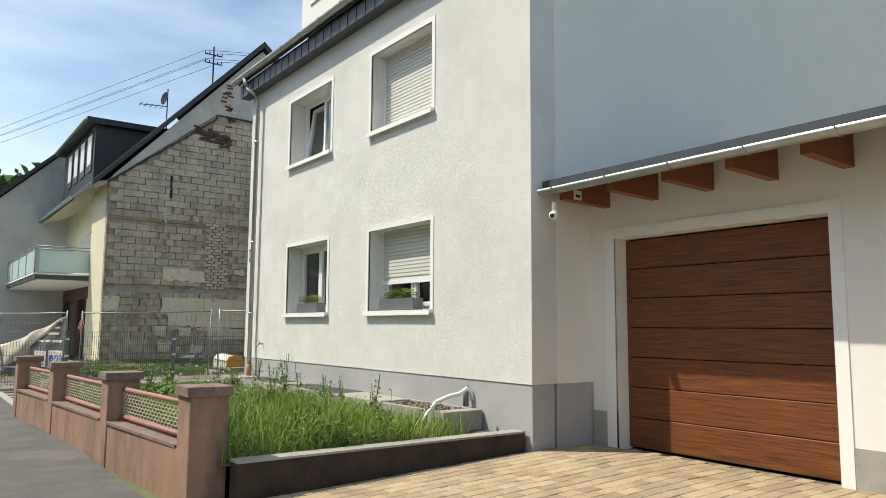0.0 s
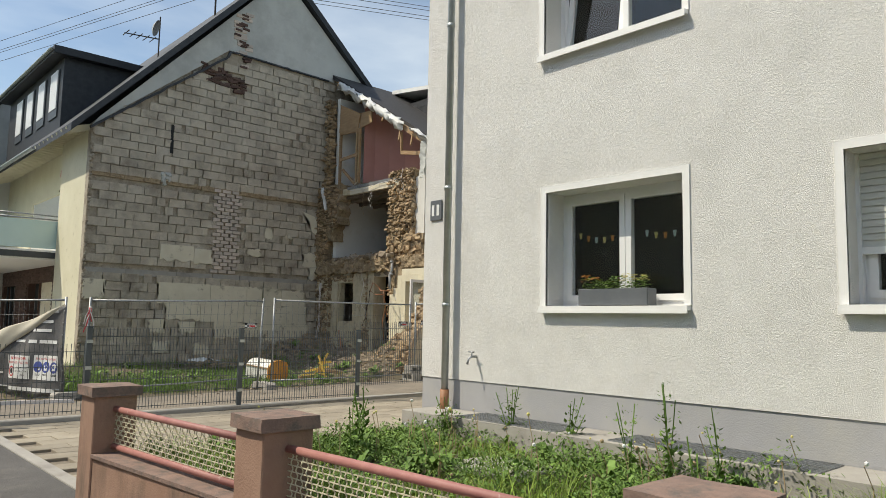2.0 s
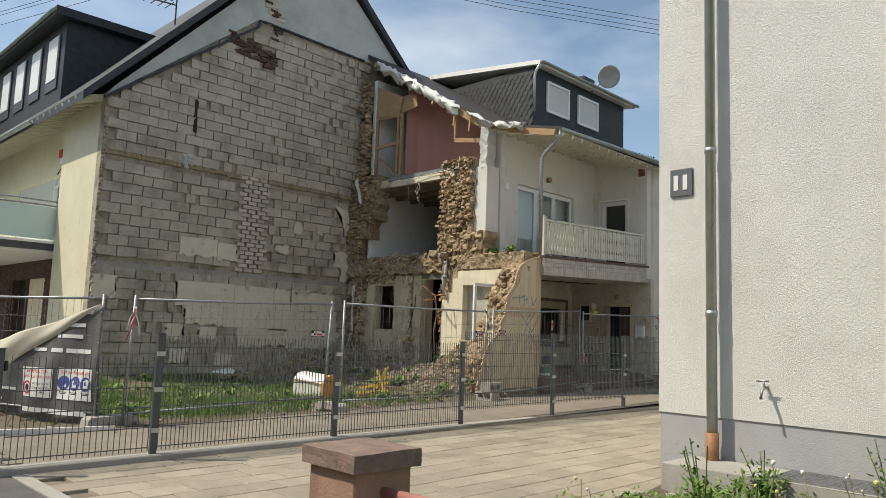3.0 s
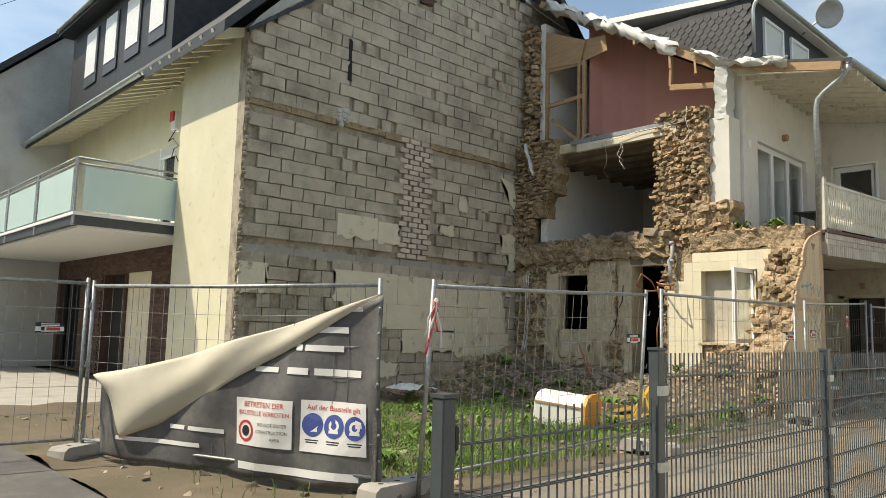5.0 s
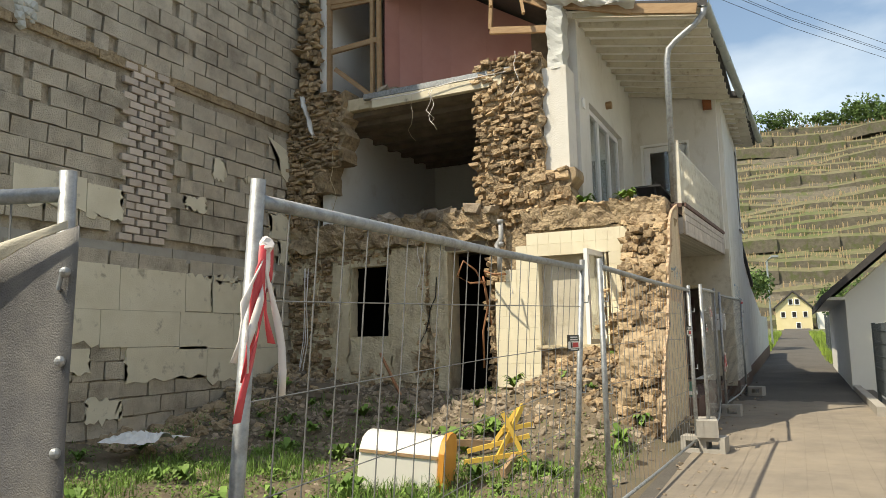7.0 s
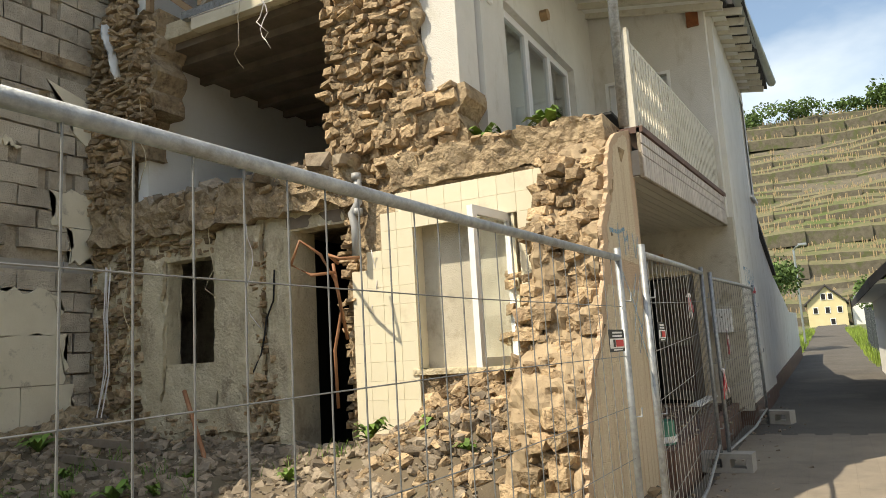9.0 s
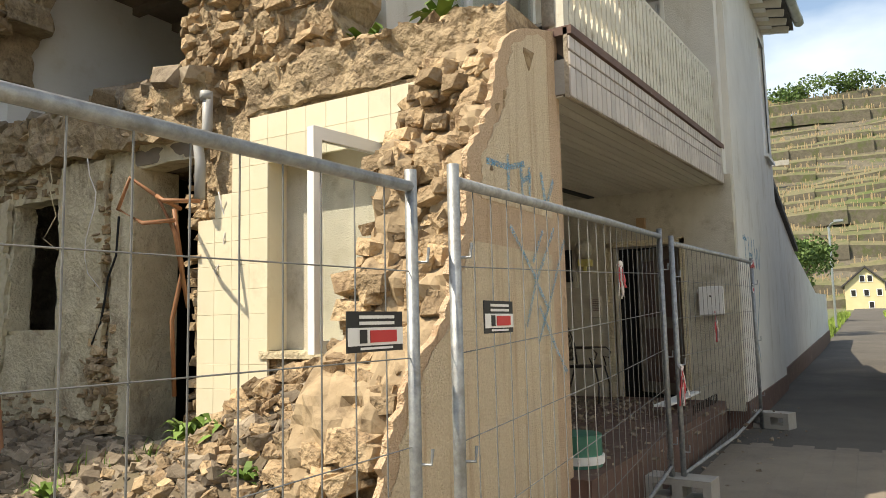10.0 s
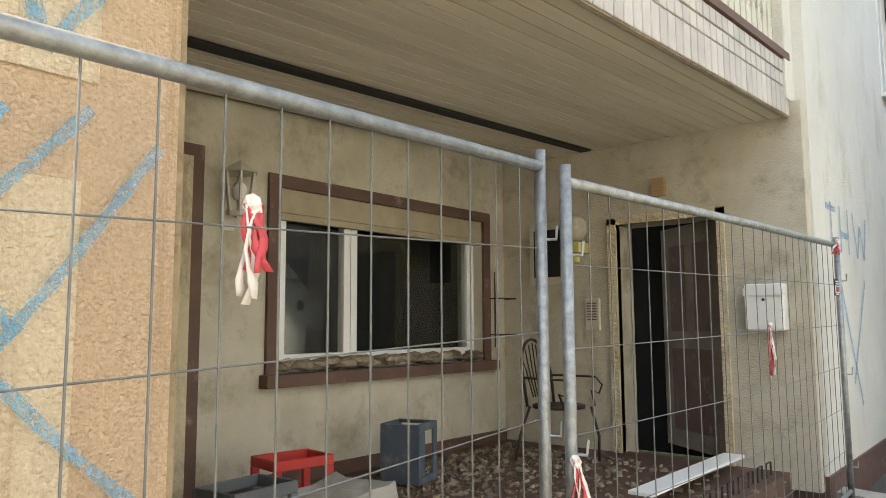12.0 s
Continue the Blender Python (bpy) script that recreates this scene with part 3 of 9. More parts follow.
box(bm, 16.3, HY0 + 0.36, -0.1, 16.6, HY1 - 0.36, 6.7)
part("wall", bm, M_PLASTER_S, house)
# black sheet in place of the unlit rooms
bm = B()
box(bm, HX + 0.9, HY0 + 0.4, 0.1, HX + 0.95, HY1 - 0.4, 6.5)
part("inner_wall", bm, M_DARK, house, "black sheet standing in for unlit rooms behind the panes")
bm = B()
for s, (xa, za, xb, zb) in enumerate(((4.98, 6.80, 11.0, 12.75), (17.1, 6.62, 11.0, 12.75))):
    prism(bm, [(xa, za), (xb, zb), (xb, zb - 0.2), (xa, za - 0.12)], "y", HY0 - 0.12, HY1 + 0.2)
part("roof", bm, M_ROOFTILE, house, "dark tiled pitched roof")
bm = B()
box(bm, 5.03, HY0 - 0.12, 6.42, HX - 0.002, HY1 + 0.2, 6.70)
part("soffit", bm, M_ANTHRA, house, "anthracite sheet-metal eaves box")
for k in range(31):
    bm = B()
    yk = HY0 + 0.05 + k * 0.29
    box(bm, 5.018, yk, 6.425, 5.0298, yk + 0.018, 6.70)
    part("fascia_seam", bm, M_ANTHRA, house)
gutter(house, (4.93, HY0 - 0.1, 6.80), (4.93, HY1 + 0.32, 6.80), 0.075)
bm = B()
tube(bm, [(4.93, 14.3, 6.74), (4.94, 14.28, 6.6), (4.97, 14.2, 6.5), (5.06, 14.05, 6.36), (5.14, 14.03, 6.2), (5.14, 14.03, 0.75)], 0.09, 12)
for z in (5.3, 3.2, 1.75):
    bar(bm, (5.14, 14.03, z), (5.14, 14.03, z + 0.05), 0.105, sides=12)
dp = part("downpipe", bm, M_ZINC, house, "zinc rain downpipe", True)
bm = B()
bar(bm, (5.14, 14.03, 0.42), (5.14, 14.03, 0.76), 0.11, sides=12)
part("pipe_socket", bm, M_COPPER, dp, "reddish-brown drain socket", True)
# dormer over the eaves
bm = B()
box(bm, 5.6, 10.6, 7.4, 8.0, 13.0, 9.2)
dm = part("dormer", bm, M_PLASTER_S, house)
bm = B()
box(bm, 5.4, 10.4, 9.2, 8.2, 13.2, 9.35)
part("dormer_roof", bm, M_ANTHRA, dm)
bm = B()
box(bm, 5.57, 11.0, 7.9, 5.6, 12.6, 9.0)
part("dormer_window", bm, M_UPVC, dm)
for k, w in enumerate(WINS):
    window_unit(house, "x", HX, 0.30, *w, sash=2, shutter=(0, 0.62, 0, 0.93)[k], trim=0.07, tilted=(0, 0, 2, 0)[k])
# house number plate, wall tap
bm = B()
box(bm, HX - 0.02, 14.24, 2.86, HX - 0.003, 14.46, 3.12)
bevel(bm, 0.006)
plate = solo("number_plate", bm, M_GREYMETAL, "dark grey slate house number plate on white wall", "sign")
bm = B()
for y in (14.40, 14.31):
    box(bm, HX - 0.024, y - 0.022, 2.92, HX - 0.0195, y + 0.022, 3.06)
part("marking", bm, M_WHITE, plate, "pale marking")
bm = B()
tube(bm, [(HX, 13.6, 1.17), (HX - 0.08, 13.6, 1.17), (HX - 0.13, 13.6, 1.15), (HX - 0.15, 13.6, 1.08)], 0.028)
bar(bm, (HX - 0.08, 13.6, 1.17), (HX - 0.08, 13.6, 1.22), 0.02, sides=8)
bar(bm, (HX - 0.08, 13.56, 1.225), (HX - 0.08, 13.66, 1.225), 0.018, sides=6)
solo("wall_tap", bm, M_GALV, "small chrome outdoor water tap on the wall", "tap", smooth=True)

# ---- garage ----
garage = thing("garage", "white rendered garage with lean-to roof on stained rafters", "garage")
GX = 6.25
bm = B()
holed(bm, "x", GX, GX + 0.3, -3.0, 5.88, 0.02, 3.35, [(3.02, 5.52, -0.5, 2.58), (-0.4, 2.3, -0.5, 2.58)])
part("wall", bm, M_PLASTER_S, garage, "smooth white front wall")
bm = B()
box(bm, GX - 0.008, 5.52, 0.0, GX + 0.02, 5.879, 0.55)
part("plinth", bm, M_CONC, garage)
bm = B()
box(bm, GX - 0.008, 2.3, 0.0, GX + 0.02, 3.02, 0.50)
part("plinth", bm, M_CONC, garage)
bm = B()
holed(bm, "x", GX - 0.012, GX + 0.012, 2.9, 5.66, 0.02, 2.7, [(3.02, 5.52, -0.5, 2.58)])
part("door_surround", bm, M_TRIM, garage)
gd = new("garage_door")
gd.parent = garage
gd["label"] = "golden-oak sectional garage door with horizontal panels"
for k in range(7):
    z0 = 0.15 + k * 0.345
    bm = B()
    box(bm, GX + 0.205, 3.02, z0 + 0.004, GX + 0.25, 5.52, z0 + 0.341)
    bmesh.ops.bevel(bm, geom=[e for e in bm.edges], offset=0.006, segments=1, affect='EDGES')
    part("panel", bm, M_GDOOR, gd)
# black sheet for the unlit garage behind its door
bm = B()
box(bm, GX + 0.3, 2.5, 0, GX + 0.34, 5.85, 3.2)
part("inner_wall", bm, M_DARK, garage)
bm = B()
box(bm, GX + 0.25, -0.4, 0.05, GX + 0.29, 2.3, 2.58)
part("side_door", bm, M_PLASTER_S, garage)
bm = B()
prism(bm, [(5.42, 3.10), (9.5, 4.15), (9.5, 4.27), (5.42, 3.22)], "y", -3.2, 5.87)
part("roof", bm, M_ANTHRA, garage, "dark lean-to roof")
for k in range(12):
    y = 5.62 - k * 0.70
    bm = B()
    prism(bm, [(5.5, 3.115), (GX + 0.02, 3.31), (GX + 0.02, 2.96), (5.5, 2.98)], "y", y - 0.05, y + 0.05)
    part("rafter", bm, M_RAFTER, garage, "brown stained rafter end")
gutter(garage, (5.36, 5.83, 3.10), (5.36, -3.2, 3.12), 0.07)
cam_t = thing("security_camera", "small white security camera under the garage eaves", "camera")
bm = B()
bar(bm, (5.42, 5.68, 2.95), (5.42, 5.68, 2.86), 0.06, sides=12)
part("mount", bm, M_UPVC, cam_t, smooth=True)
bm = B()
bmesh.ops.create_uvsphere(bm, u_segments=16, v_segments=10, radius=0.055, matrix=Matrix.Translation((5.41, 5.68, 2.80)))
dome = part("camera_head", bm, M_UPVC, cam_t, smooth=True)
bm = B()
bar(bm, (5.368, 5.66, 2.79), (5.35, 5.65, 2.785), 0.05, sides=12)
part("lens", bm, M_BLACK, dome)
bm = B()
box(bm, 5.62, 5.565, 2.99, 5.75, 5.569, 3.10)
ws = solo("warning_sign", bm, M_WHITE, "small white camera warning sign on a rafter", "sign")
bm = B()
box(bm, 5.65, 5.561, 3.02, 5.72, 5.5645, 3.05)
part("symbol", bm, M_BLACK, ws)

# ---- garden walls and fence ----
POSTS = [(1.54, 6.60), (1.38, 9.02), (1.22, 11.72), (1.05, 14.18)]
low = thing("garden_wall", "low salmon painted garden wall, stained and cracked", "wall", "structure")
bm = B()
for (xa, ya), (xb, yb) in zip(POSTS, POSTS[1:]):
    v = [bm.verts.new(c) for c in ((xa + 0.03, ya - 0.1, -0.1), (xa + 0.25, ya - 0.1, -0.1), (xb + 0.25, yb - 0.3, -0.1), (xb + 0.03, yb - 0.3, -0.1),
                                   (xa + 0.03, ya - 0.1, 0.42), (xa + 0.25, ya - 0.1, 0.42), (xb + 0.25, yb - 0.3, 0.42), (xb + 0.03, yb - 0.3, 0.42))]
    for f in ((0, 1, 2, 3), (4, 5, 6, 7), (0, 1, 5, 4), (1, 2, 6, 5), (2, 3, 7, 6), (3, 0, 4, 7)):
        bm.faces.new([v[i] for i in f])
part("wall_body", bm, M_PINKPAINT, low)
bm = B()
for (xa, ya), (xb, yb) in zip(POSTS, POSTS[1:]):
    v = [bm.verts.new(c) for c in ((xa + 0.015, ya + 0.02, 0.424), (xa + 0.265, ya + 0.02, 0.424), (xb + 0.265, yb - 0.37, 0.424), (xb + 0.015, yb - 0.37, 0.424),
                                   (xa + 0.015, ya + 0.02, 0.452), (xa + 0.265, ya + 0.02, 0.452), (xb + 0.265, yb - 0.37, 0.452), (xb + 0.015, yb - 0.37, 0.452))]
    for f in ((0, 1, 2, 3), (4, 5, 6, 7), (0, 1, 5, 4), (1, 2, 6, 5), (2, 3, 7, 6), (3, 0, 4, 7)):
        bm.faces.new([v[i] for i in f])
part("coping", bm, M_CAP, low)
for k, (x, y) in enumerate(POSTS):
    post = thing("gate_pier", "salmon painted pier with weathered overhanging cap", "pier", group="piers of the garden wall")
    bm = B()
    box(bm, x + 0.02, y - 0.37, -0.1, x + 0.36, y - 0.03, 0.93)
    bevel(bm, 0.008)
    part("shaft", bm, M_PINKPAINT, post)
    bm = B()
    vs = box(bm, x - 0.01, y - 0.40, 0.905, x + 0.39, y, 0.985)
    bmesh.ops.subdivide_edges(bm, edges=bm.edges[:], cuts=3, use_grid_fill=True)
    for v in bm.verts:
        v.co += Vector((fbm(v.co.x, v.co.y, v.co.z, 9), fbm(v.co.y, v.co.z, v.co.x, 9), 0.6 * fbm(v.co.z, v.co.x, v.co.y, 7))) * 0.007
        if v.co.z > 0.97:
            v.co.z += 0.012 * (1 - max(abs(v.co.x - x - 0.19), abs(v.co.y - y + 0.2)) / 0.2)
    part("cap", bm, M_CAP, post, "weathered mossy cap")
for (xa, ya), (xb, yb) in zip(POSTS, POSTS[1:]):
    rail = thing("mesh_fence", "red tube frame with woven cream wire mesh", "fence", group="mesh panels of the garden wall")
    a, b2 = Vector((xa + 0.17, ya - 0.04, 0)), Vector((xb + 0.19, yb - 0.36, 0))
    for z in (0.80, 0.50):
        bm = B()
        bar(bm, a + Vector((0, 0, z)), b2 + Vector((0, 0, z)), 0.05, sides=10)
        part("rail", bm, M_REDPIPE, rail, smooth=True)
    bm = B()
    n = int((b2 - a).length / 0.05)
    for k in range(1, n):
        p = a + (b2 - a) * (k / n)
        pts = [p + Vector((0.008 * (1 if (j + k) % 2 else -1), 0, 0.51 + j * 0.036)) for j in range(9)]
        for s, e in zip(pts, pts[1:]):
            bar(bm, s, e, 0.006)
    for j in range(8):
        z = 0.53 + j * 0.036
        if j % 1 == 0:
            bar(bm, a + Vector((0, 0, z)), b2 + Vector((0, 0, z)), 0.006)
    part("wire_mesh", bm, M_WIRE, rail, "woven cream wire")
bm = B()
box(bm, 1.90, 5.98, -0.1, HX - 0.02, 6.14, 0.34)
bmesh.ops.subdivide_edges(bm, edges=bm.edges[:], cuts=4, use_grid_fill=True)
for v in bm.verts:
    v.co += Vector((0, fbm(v.co.x, v.co.y, v.co.z, 4), fbm(v.co.z, v.co.x, v.co.y, 3))) * 0.008
solo("retaining_wall", bm, M_MOSSWALL, "dark mossy concrete retaining wall of the garden bed", "wall", "structure")
bm = B()
box(bm, 1.90, 5.97, 0.344, HX - 0.02, 6.16, 0.365)
solo("coping", bm, M_CONC, "pale worn concrete coping of the retaining wall", "trim", "structure")
# garden soil
vs, fs = [], []
NX, NY = 24, 52
for j in range(NY + 1):
    y = 6.12 + (14.3 - 6.12) * j / NY
    xa = 1.54 + (1.07 - 1.54) * (y - 6.5) / 7.6 + 0.24
    for i in range(NX + 1):
        x = xa + (HX + 0.01 - xa) * i / NX
        vs.append((x, y, 0.31 + 0.04 * fbm(x, y, 0, 1.1) + 0.02 * fbm(x, y, 5, 4)))
for j in range(NY):
    for i in range(NX):
        a = j * (NX + 1) + i
        fs.append((a, a + 1, a + NX + 2, a + NX + 1))
tagged(raw("garden_bed", vs, fs, M_SOIL), "dark garden soil under tall grass", "soil", kind="structure")
bm = B()
box(bm, 1.2, 14.1, -0.1, HX + 0.0, 14.3, 0.3)
solo("bed_edge", bm, M_CONC, "concrete edging of the garden bed by the driveway", "trim", "structure")
# light wells along the facade
bm = B()
holed(bm, "z", 0.2, 0.53, 4.66, HX - 0.005, 6.75, 14.25, [(4.72, HX - 0.03, 6.95, 8.3), (4.72, HX - 0.03, 9.6, 11.4)])
bevel(bm, 0.006)
solo("light_well_kerb", bm, M_CONC, "raised concrete kerb of the cellar light wells", "kerb", "structure")
for y0, y1 in ((9.6, 11.4), (12.0, 13.4)):
    bm = B()
    n = int((y1 - y0) / 0.04)
    for k in range(n + 1):
        bar(bm, (4.72, y0 + k * 0.04, 0.535), (HX - 0.03, y0 + k * 0.04, 0.535), 0.004, 0.012)
    for k in range(13):
        x = 4.72 + k * 0.04
        bar(bm, (x, y0, 0.536), (x, y1, 0.536), 0.004, 0.012)
    solo("grating", bm, M_GALV, "galvanised grating over a cellar light well", "grating")
bm = B()
for k in range(260):
    x, y = RNG.uniform(4.73, 5.2), RNG.uniform(6.96, 8.3)
    s = RNG.uniform(0.015, 0.04)
    box(bm, x, y, 0.44, x + s, y + s, 0.50 + RNG.uniform(0, 0.03))
tagged(mesh_ob("gravel", bm, M_RUBBLE), "white and grey gravel in the light well", "gravel", kind="stuff")
bm = B()
tube(bm, [(4.4, 6.85, 0.36), (4.45, 6.8, 0.52), (4.55, 6.75, 0.66), (4.72, 6.72, 0.72), (4.85, 6.7, 0.74), (4.95, 6.69, 0.80), (5.0, 6.68, 0.76), (5.02, 6.68, 0.66)], 0.05, 10)
solo("drain_hose", bm, M_UPVC, "white plastic drain hose over the concrete kerb", "hose", smooth=True)
bm = B()
bar(bm, (5.18, 7.0, 0.55), (5.18, 7.0, 0.80), 0.07, sides=10)
solo("vent_stub", bm, M_GREYMETAL, "short dark vent pipe beside the wall", "pipe", smooth=True)

# ---- neighbour house with the exposed block wall ----
nb = thing("house", "cream neighbour house with exposed pumice block party wall", "house")
BY = 29.40


def roof_left(x):
    return 7.15 + (x - 5.35) * (13.6 - 7.15) / (11.3 - 5.35)


def block_top(x):
    if x < 9.4:
        return 7.0 + (x - 5.35) * (10.15 - 7.0) / (9.4 - 5.35)
    return 10.3 - (x - 9.4) * 0.02


bm = B()
prism(bm, [(5.36, 0), (15.6, 0), (15.6, 9.8), (11.3, 13.55), (5.36, 7.1)], "y", BY + 0.03, BY + 0.3)
party = part("party_wall", bm, M_MORTAR, nb, "rough mortar face of the party wall")
bm = B()
prism(bm, [(9.4, 10.36), (13.4, 10.27), (15.3, 10.05), (11.3, 13.56), (5.5, 7.28), (5.36, 7.05)], "y", BY - 0.03, BY + 0.03)
part("gable_render", bm, M_GABLE, nb, "smooth grey-white gable render")
# ragged strip of old roof felt along the former roof line
bm = B()
prev = None
for k in range(60):
    x = 5.3 + k * 0.07
    z = block_top(x) + 0.05 * fbm(x, 1, 0, 3)
    cur = (x, z)
    if prev:
        bar(bm, (prev[0], BY - 0.05, prev[1]), (x, BY - 0.05, z), 0.10, 0.07)
    prev = cur
for k in range(54):
    x = 9.5 + k * 0.07
    z = 10.33 - (x - 9.4) * 0.018 + 0.015 * fbm(x, 2, 0, 5)
    bar(bm, (x, BY - 0.04, z), (x + 0.075, BY - 0.04, z - 0.001), 0.06, 0.05)
part("old_flashing", bm, M_SLATE, nb, "torn dark flashing along the old roof line")
# blocks, course by course
CH, BL = 0.262, 0.51
blk_me = []
for s in range(5):
    bm = B()
    box(bm, -BL / 2 + 0.011, -0.035, -CH / 2 + 0.011, BL / 2 - 0.011, 0.05, CH / 2 - 0.011)
    bmesh.ops.subdivide_edges(bm, edges=[e for e in bm.edges if abs(e.verts[0].co.x - e.verts[1].co.x) > 0.1], cuts=2)
    rr = random.Random(s)
    for v in bm.verts:
        v.co += Vector((rr.uniform(-1, 1) * 0.008, rr.uniform(-1, 1) * 0.008, rr.uniform(-1, 1) * 0.008))
    blk_me.append(piece_mesh("block", bm, M_BLOCK))
rest_v, rest_f, made = [], [], 0
rr = random.Random(11)


def in_brick(x, z):
    return 9.18 < x < 10.08 and 3.0 < z < 5.72


def in_hole(x, z):
    return (8.5 < x < 10.2 and 8.95 < z < 9.8 and abs(z - 9.4 + 0.22 * (x - 9.3)) < 0.32)


z, row = 0.34, 0
while z < 10.3:
    x = 5.40 + (BL / 2 if row % 2 else BL)
    if abs(z - 2.86) < 0.12 or abs(z - 5.68) < 0.10:
        z += CH
        row += 1
        continue
    while x < 13.5:
        if z + CH / 2 < block_top(x) - 0.02 and not in_brick(x, z) and not in_hole(x, z) and not (9.6 < x < 10.1 and z > 9.9):
            cut = 1.0 if rr.random() > 0.06 else 0.5
            m = Matrix.Translation((x + rr.uniform(-0.012, 0.012), BY - rr.uniform(0.0, 0.014), z + rr.uniform(-0.006, 0.006))) @ Matrix.Rotation(rr.uniform(-0.012, 0.012), 4, 'Y') @ Matrix.Diagonal((cut, 1, 1, 1))
            me = rr.choice(blk_me)
            if 2.3 < z < 5.9 and made < 300:
                piece("block", me, party, m)
                made += 1
            else:
                k = len(rest_v)
                rest_v += [m @ v.co for v in me.vertices]
                rest_f += [tuple(i + k for i in p.vertices) for p in me.polygons]
        x += BL
    z += CH
    row += 1
tagged(raw("blockwork", rest_v, rest_f, M_BLOCK, party), kind="stuff")
# bands of concrete and dirt
for z0, z1, mt, nm in ((2.74, 2.97, M_CONC, "lintel_band"), (5.58, 5.78, M_EARTH, "ring_beam")):
    x = 5.42
    while x < 13.2:
        w = rr.uniform(0.9, 1.6)
        bm = B()
        box(bm, x, BY - 0.035 + rr.uniform(0, 0.015), z0 + rr.uniform(0, 0.03), min(x + w - 0.012, 13.3), BY + 0.03, z1 - rr.uniform(0, 0.03))
        part(nm, bm, mt, nb)
        x += w
# filled-in flue of pale brick
bm = B()
box(bm, -0.14, -0.03, -0.05, 0.14, 0.04, 0.05)
bevel(bm, 0.007)
pb = piece_mesh("brick", bm, M_PBRICK)
z, row = 3.05, 0
while z < 5.72:
    n = 3 if row % 2 else 4
    for k in range(n):
        x = 9.25 + (0.12 if row % 2 else 0.0) + k * 0.295
        if x > 10.08 - 0.02 * (row % 3):
            continue
        piece("brick", pb, party, Matrix.Translation((x + rr.uniform(-0.02, 0.02), BY - 0.012 - rr.uniform(0, 0.014), z)) @ Matrix.Rotation(rr.uniform(-0.03, 0.03), 4, 'Y') @ Matrix.Diagonal((rr.uniform(0.75, 1.0), 1, 1, 1)))
    z += 0.118
    row += 1
# broken dark brick hole near the top, and the rubble flue above it
bm = B()
box(bm, -0.12, -0.05, -0.035, 0.12, 0.05, 0.035)
bevel(bm, 0.006)
db = piece_mesh("brick", bm, M_DBRICK)
for k in range(70):
    x = rr.uniform(8.55, 10.15)
    zc = 9.4 - 0.22 * (x - 9.3) + rr.uniform(-0.30, 0.28)
    piece("brick", db, party, Matrix.Translation((x, BY + rr.uniform(-0.02, 0.06), zc)) @ Euler((rr.uniform(-0.2, 0.2), rr.uniform(-0.15, 0.15), rr.uniform(-0.3, 0.3))).to_matrix().to_4x4())
for k in range(46):
    x, zc = rr.uniform(9.62, 10.08), rr.uniform(9.9, 12.3)
    if zc > roof_left(x) - 0.25:
        continue
    piece("brick", pb if k % 3 else db, party, Matrix.Translation((x, BY - 0.03, zc)) @ Matrix.Rotation(rr.uniform(-0.1, 0.1), 4, 'Y'))


def ragged(u0, u1, v0, v1, amp, seed, n=9, open_sides="lrtb"):
    """A rectangle outline with broken edges."""
    r = random.Random(seed)
    pts = []
    def j(s):
        return r.uniform(-amp, amp) if s in open_sides else 0
    for k in range(n):
        pts.append((u0 + (u1 - u0) * k / n, v0 + j("b")))
    for k in range(n):
        pts.append((u1 + j("r"), v0 + (v1 - v0) * k / n))
    for k in range(n):
        pts.append((u1 - (u1 - u0) * k / n, v1 + j("t")))
    for k in range(n):
        pts.append((u0 + j("l"), v1 - (v1 - v0) * k / n))
    return pts


def flat_poly(pts, axis, a, b, name, material, parent, label=""):
    bm = B()
    prism(bm, pts, axis, a, b)
    bmesh.ops.triangulate(bm, faces=[f for f in bm.faces if len(f.verts) > 4])
    return part(name, bm, material, parent, label)


for k, (u0, u1, v0, v1, sides) in enumerate(((7.50, 8.55, 3.30, 3.78, "b"), (8.56, 9.14, 3.26, 3.72, "rb"), (5.38, 5.98, 2.08, 2.62, "rb"),
        (7.5, 9.15, 1.98, 2.62, "l"), (9.16, 10.4, 1.98, 2.60, ""), (10.41, 11.0, 2.0, 2.58, "tr"), (7.75, 8.85, 1.5, 1.975, "lb"), (8.86, 10.3, 1.45, 1.975, ""),
        (10.31, 11.5, 1.4, 1.98, ""), (11.51, 12.7, 1.4, 2.0, "tr"), (11.7, 12.6, 2.01, 2.55, "tr"), (9.3, 10.9, 0.95, 1.44, "lb"), (10.91, 12.1, 0.85, 1.39, "b"), (12.11, 12.8, 0.9, 1.39, "rb"),
        (7.3, 7.75, 1.1, 1.5, "lrb"), (8.2, 8.7, 1.1, 1.44, "lrb"), (12.46, 13.05, 3.42, 3.88, "lt"), (12.72, 13.35, 2.98, 3.41, "lb"), (13.06, 13.4, 3.42, 3.95, "tr"), (11.01, 11.69, 1.99, 2.5, "t"), (11.02, 11.6, 2.51, 2.62, "tr"), (10.98, 11.25, 4.25, 4.6, "lrtb"), (11.75, 12.0, 4.35, 4.43, "lrtb"),
        (10.35, 10.8, 3.65, 3.85, "lrtb"), (8.7, 9.25, 0.42, 0.75, "lrtb"), (7.4, 7.9, 0.5, 0.85, "lrtb"))):
    flat_poly(ragged(u0, u1, v0, v1, 0.055, 40 + k, 9, sides), "y", BY - 0.062, BY - 0.02, "old_panel", M_PATCH, nb, "stained cream wall panel left on the blocks")
flat_poly([(12.35, 5.35), (12.9, 5.2), (13.1, 4.75), (12.95, 4.55), (12.75, 4.7), (12.7, 5.0)], "y", BY - 0.06, BY - 0.01, "plaster_flap", M_PATCH, nb)
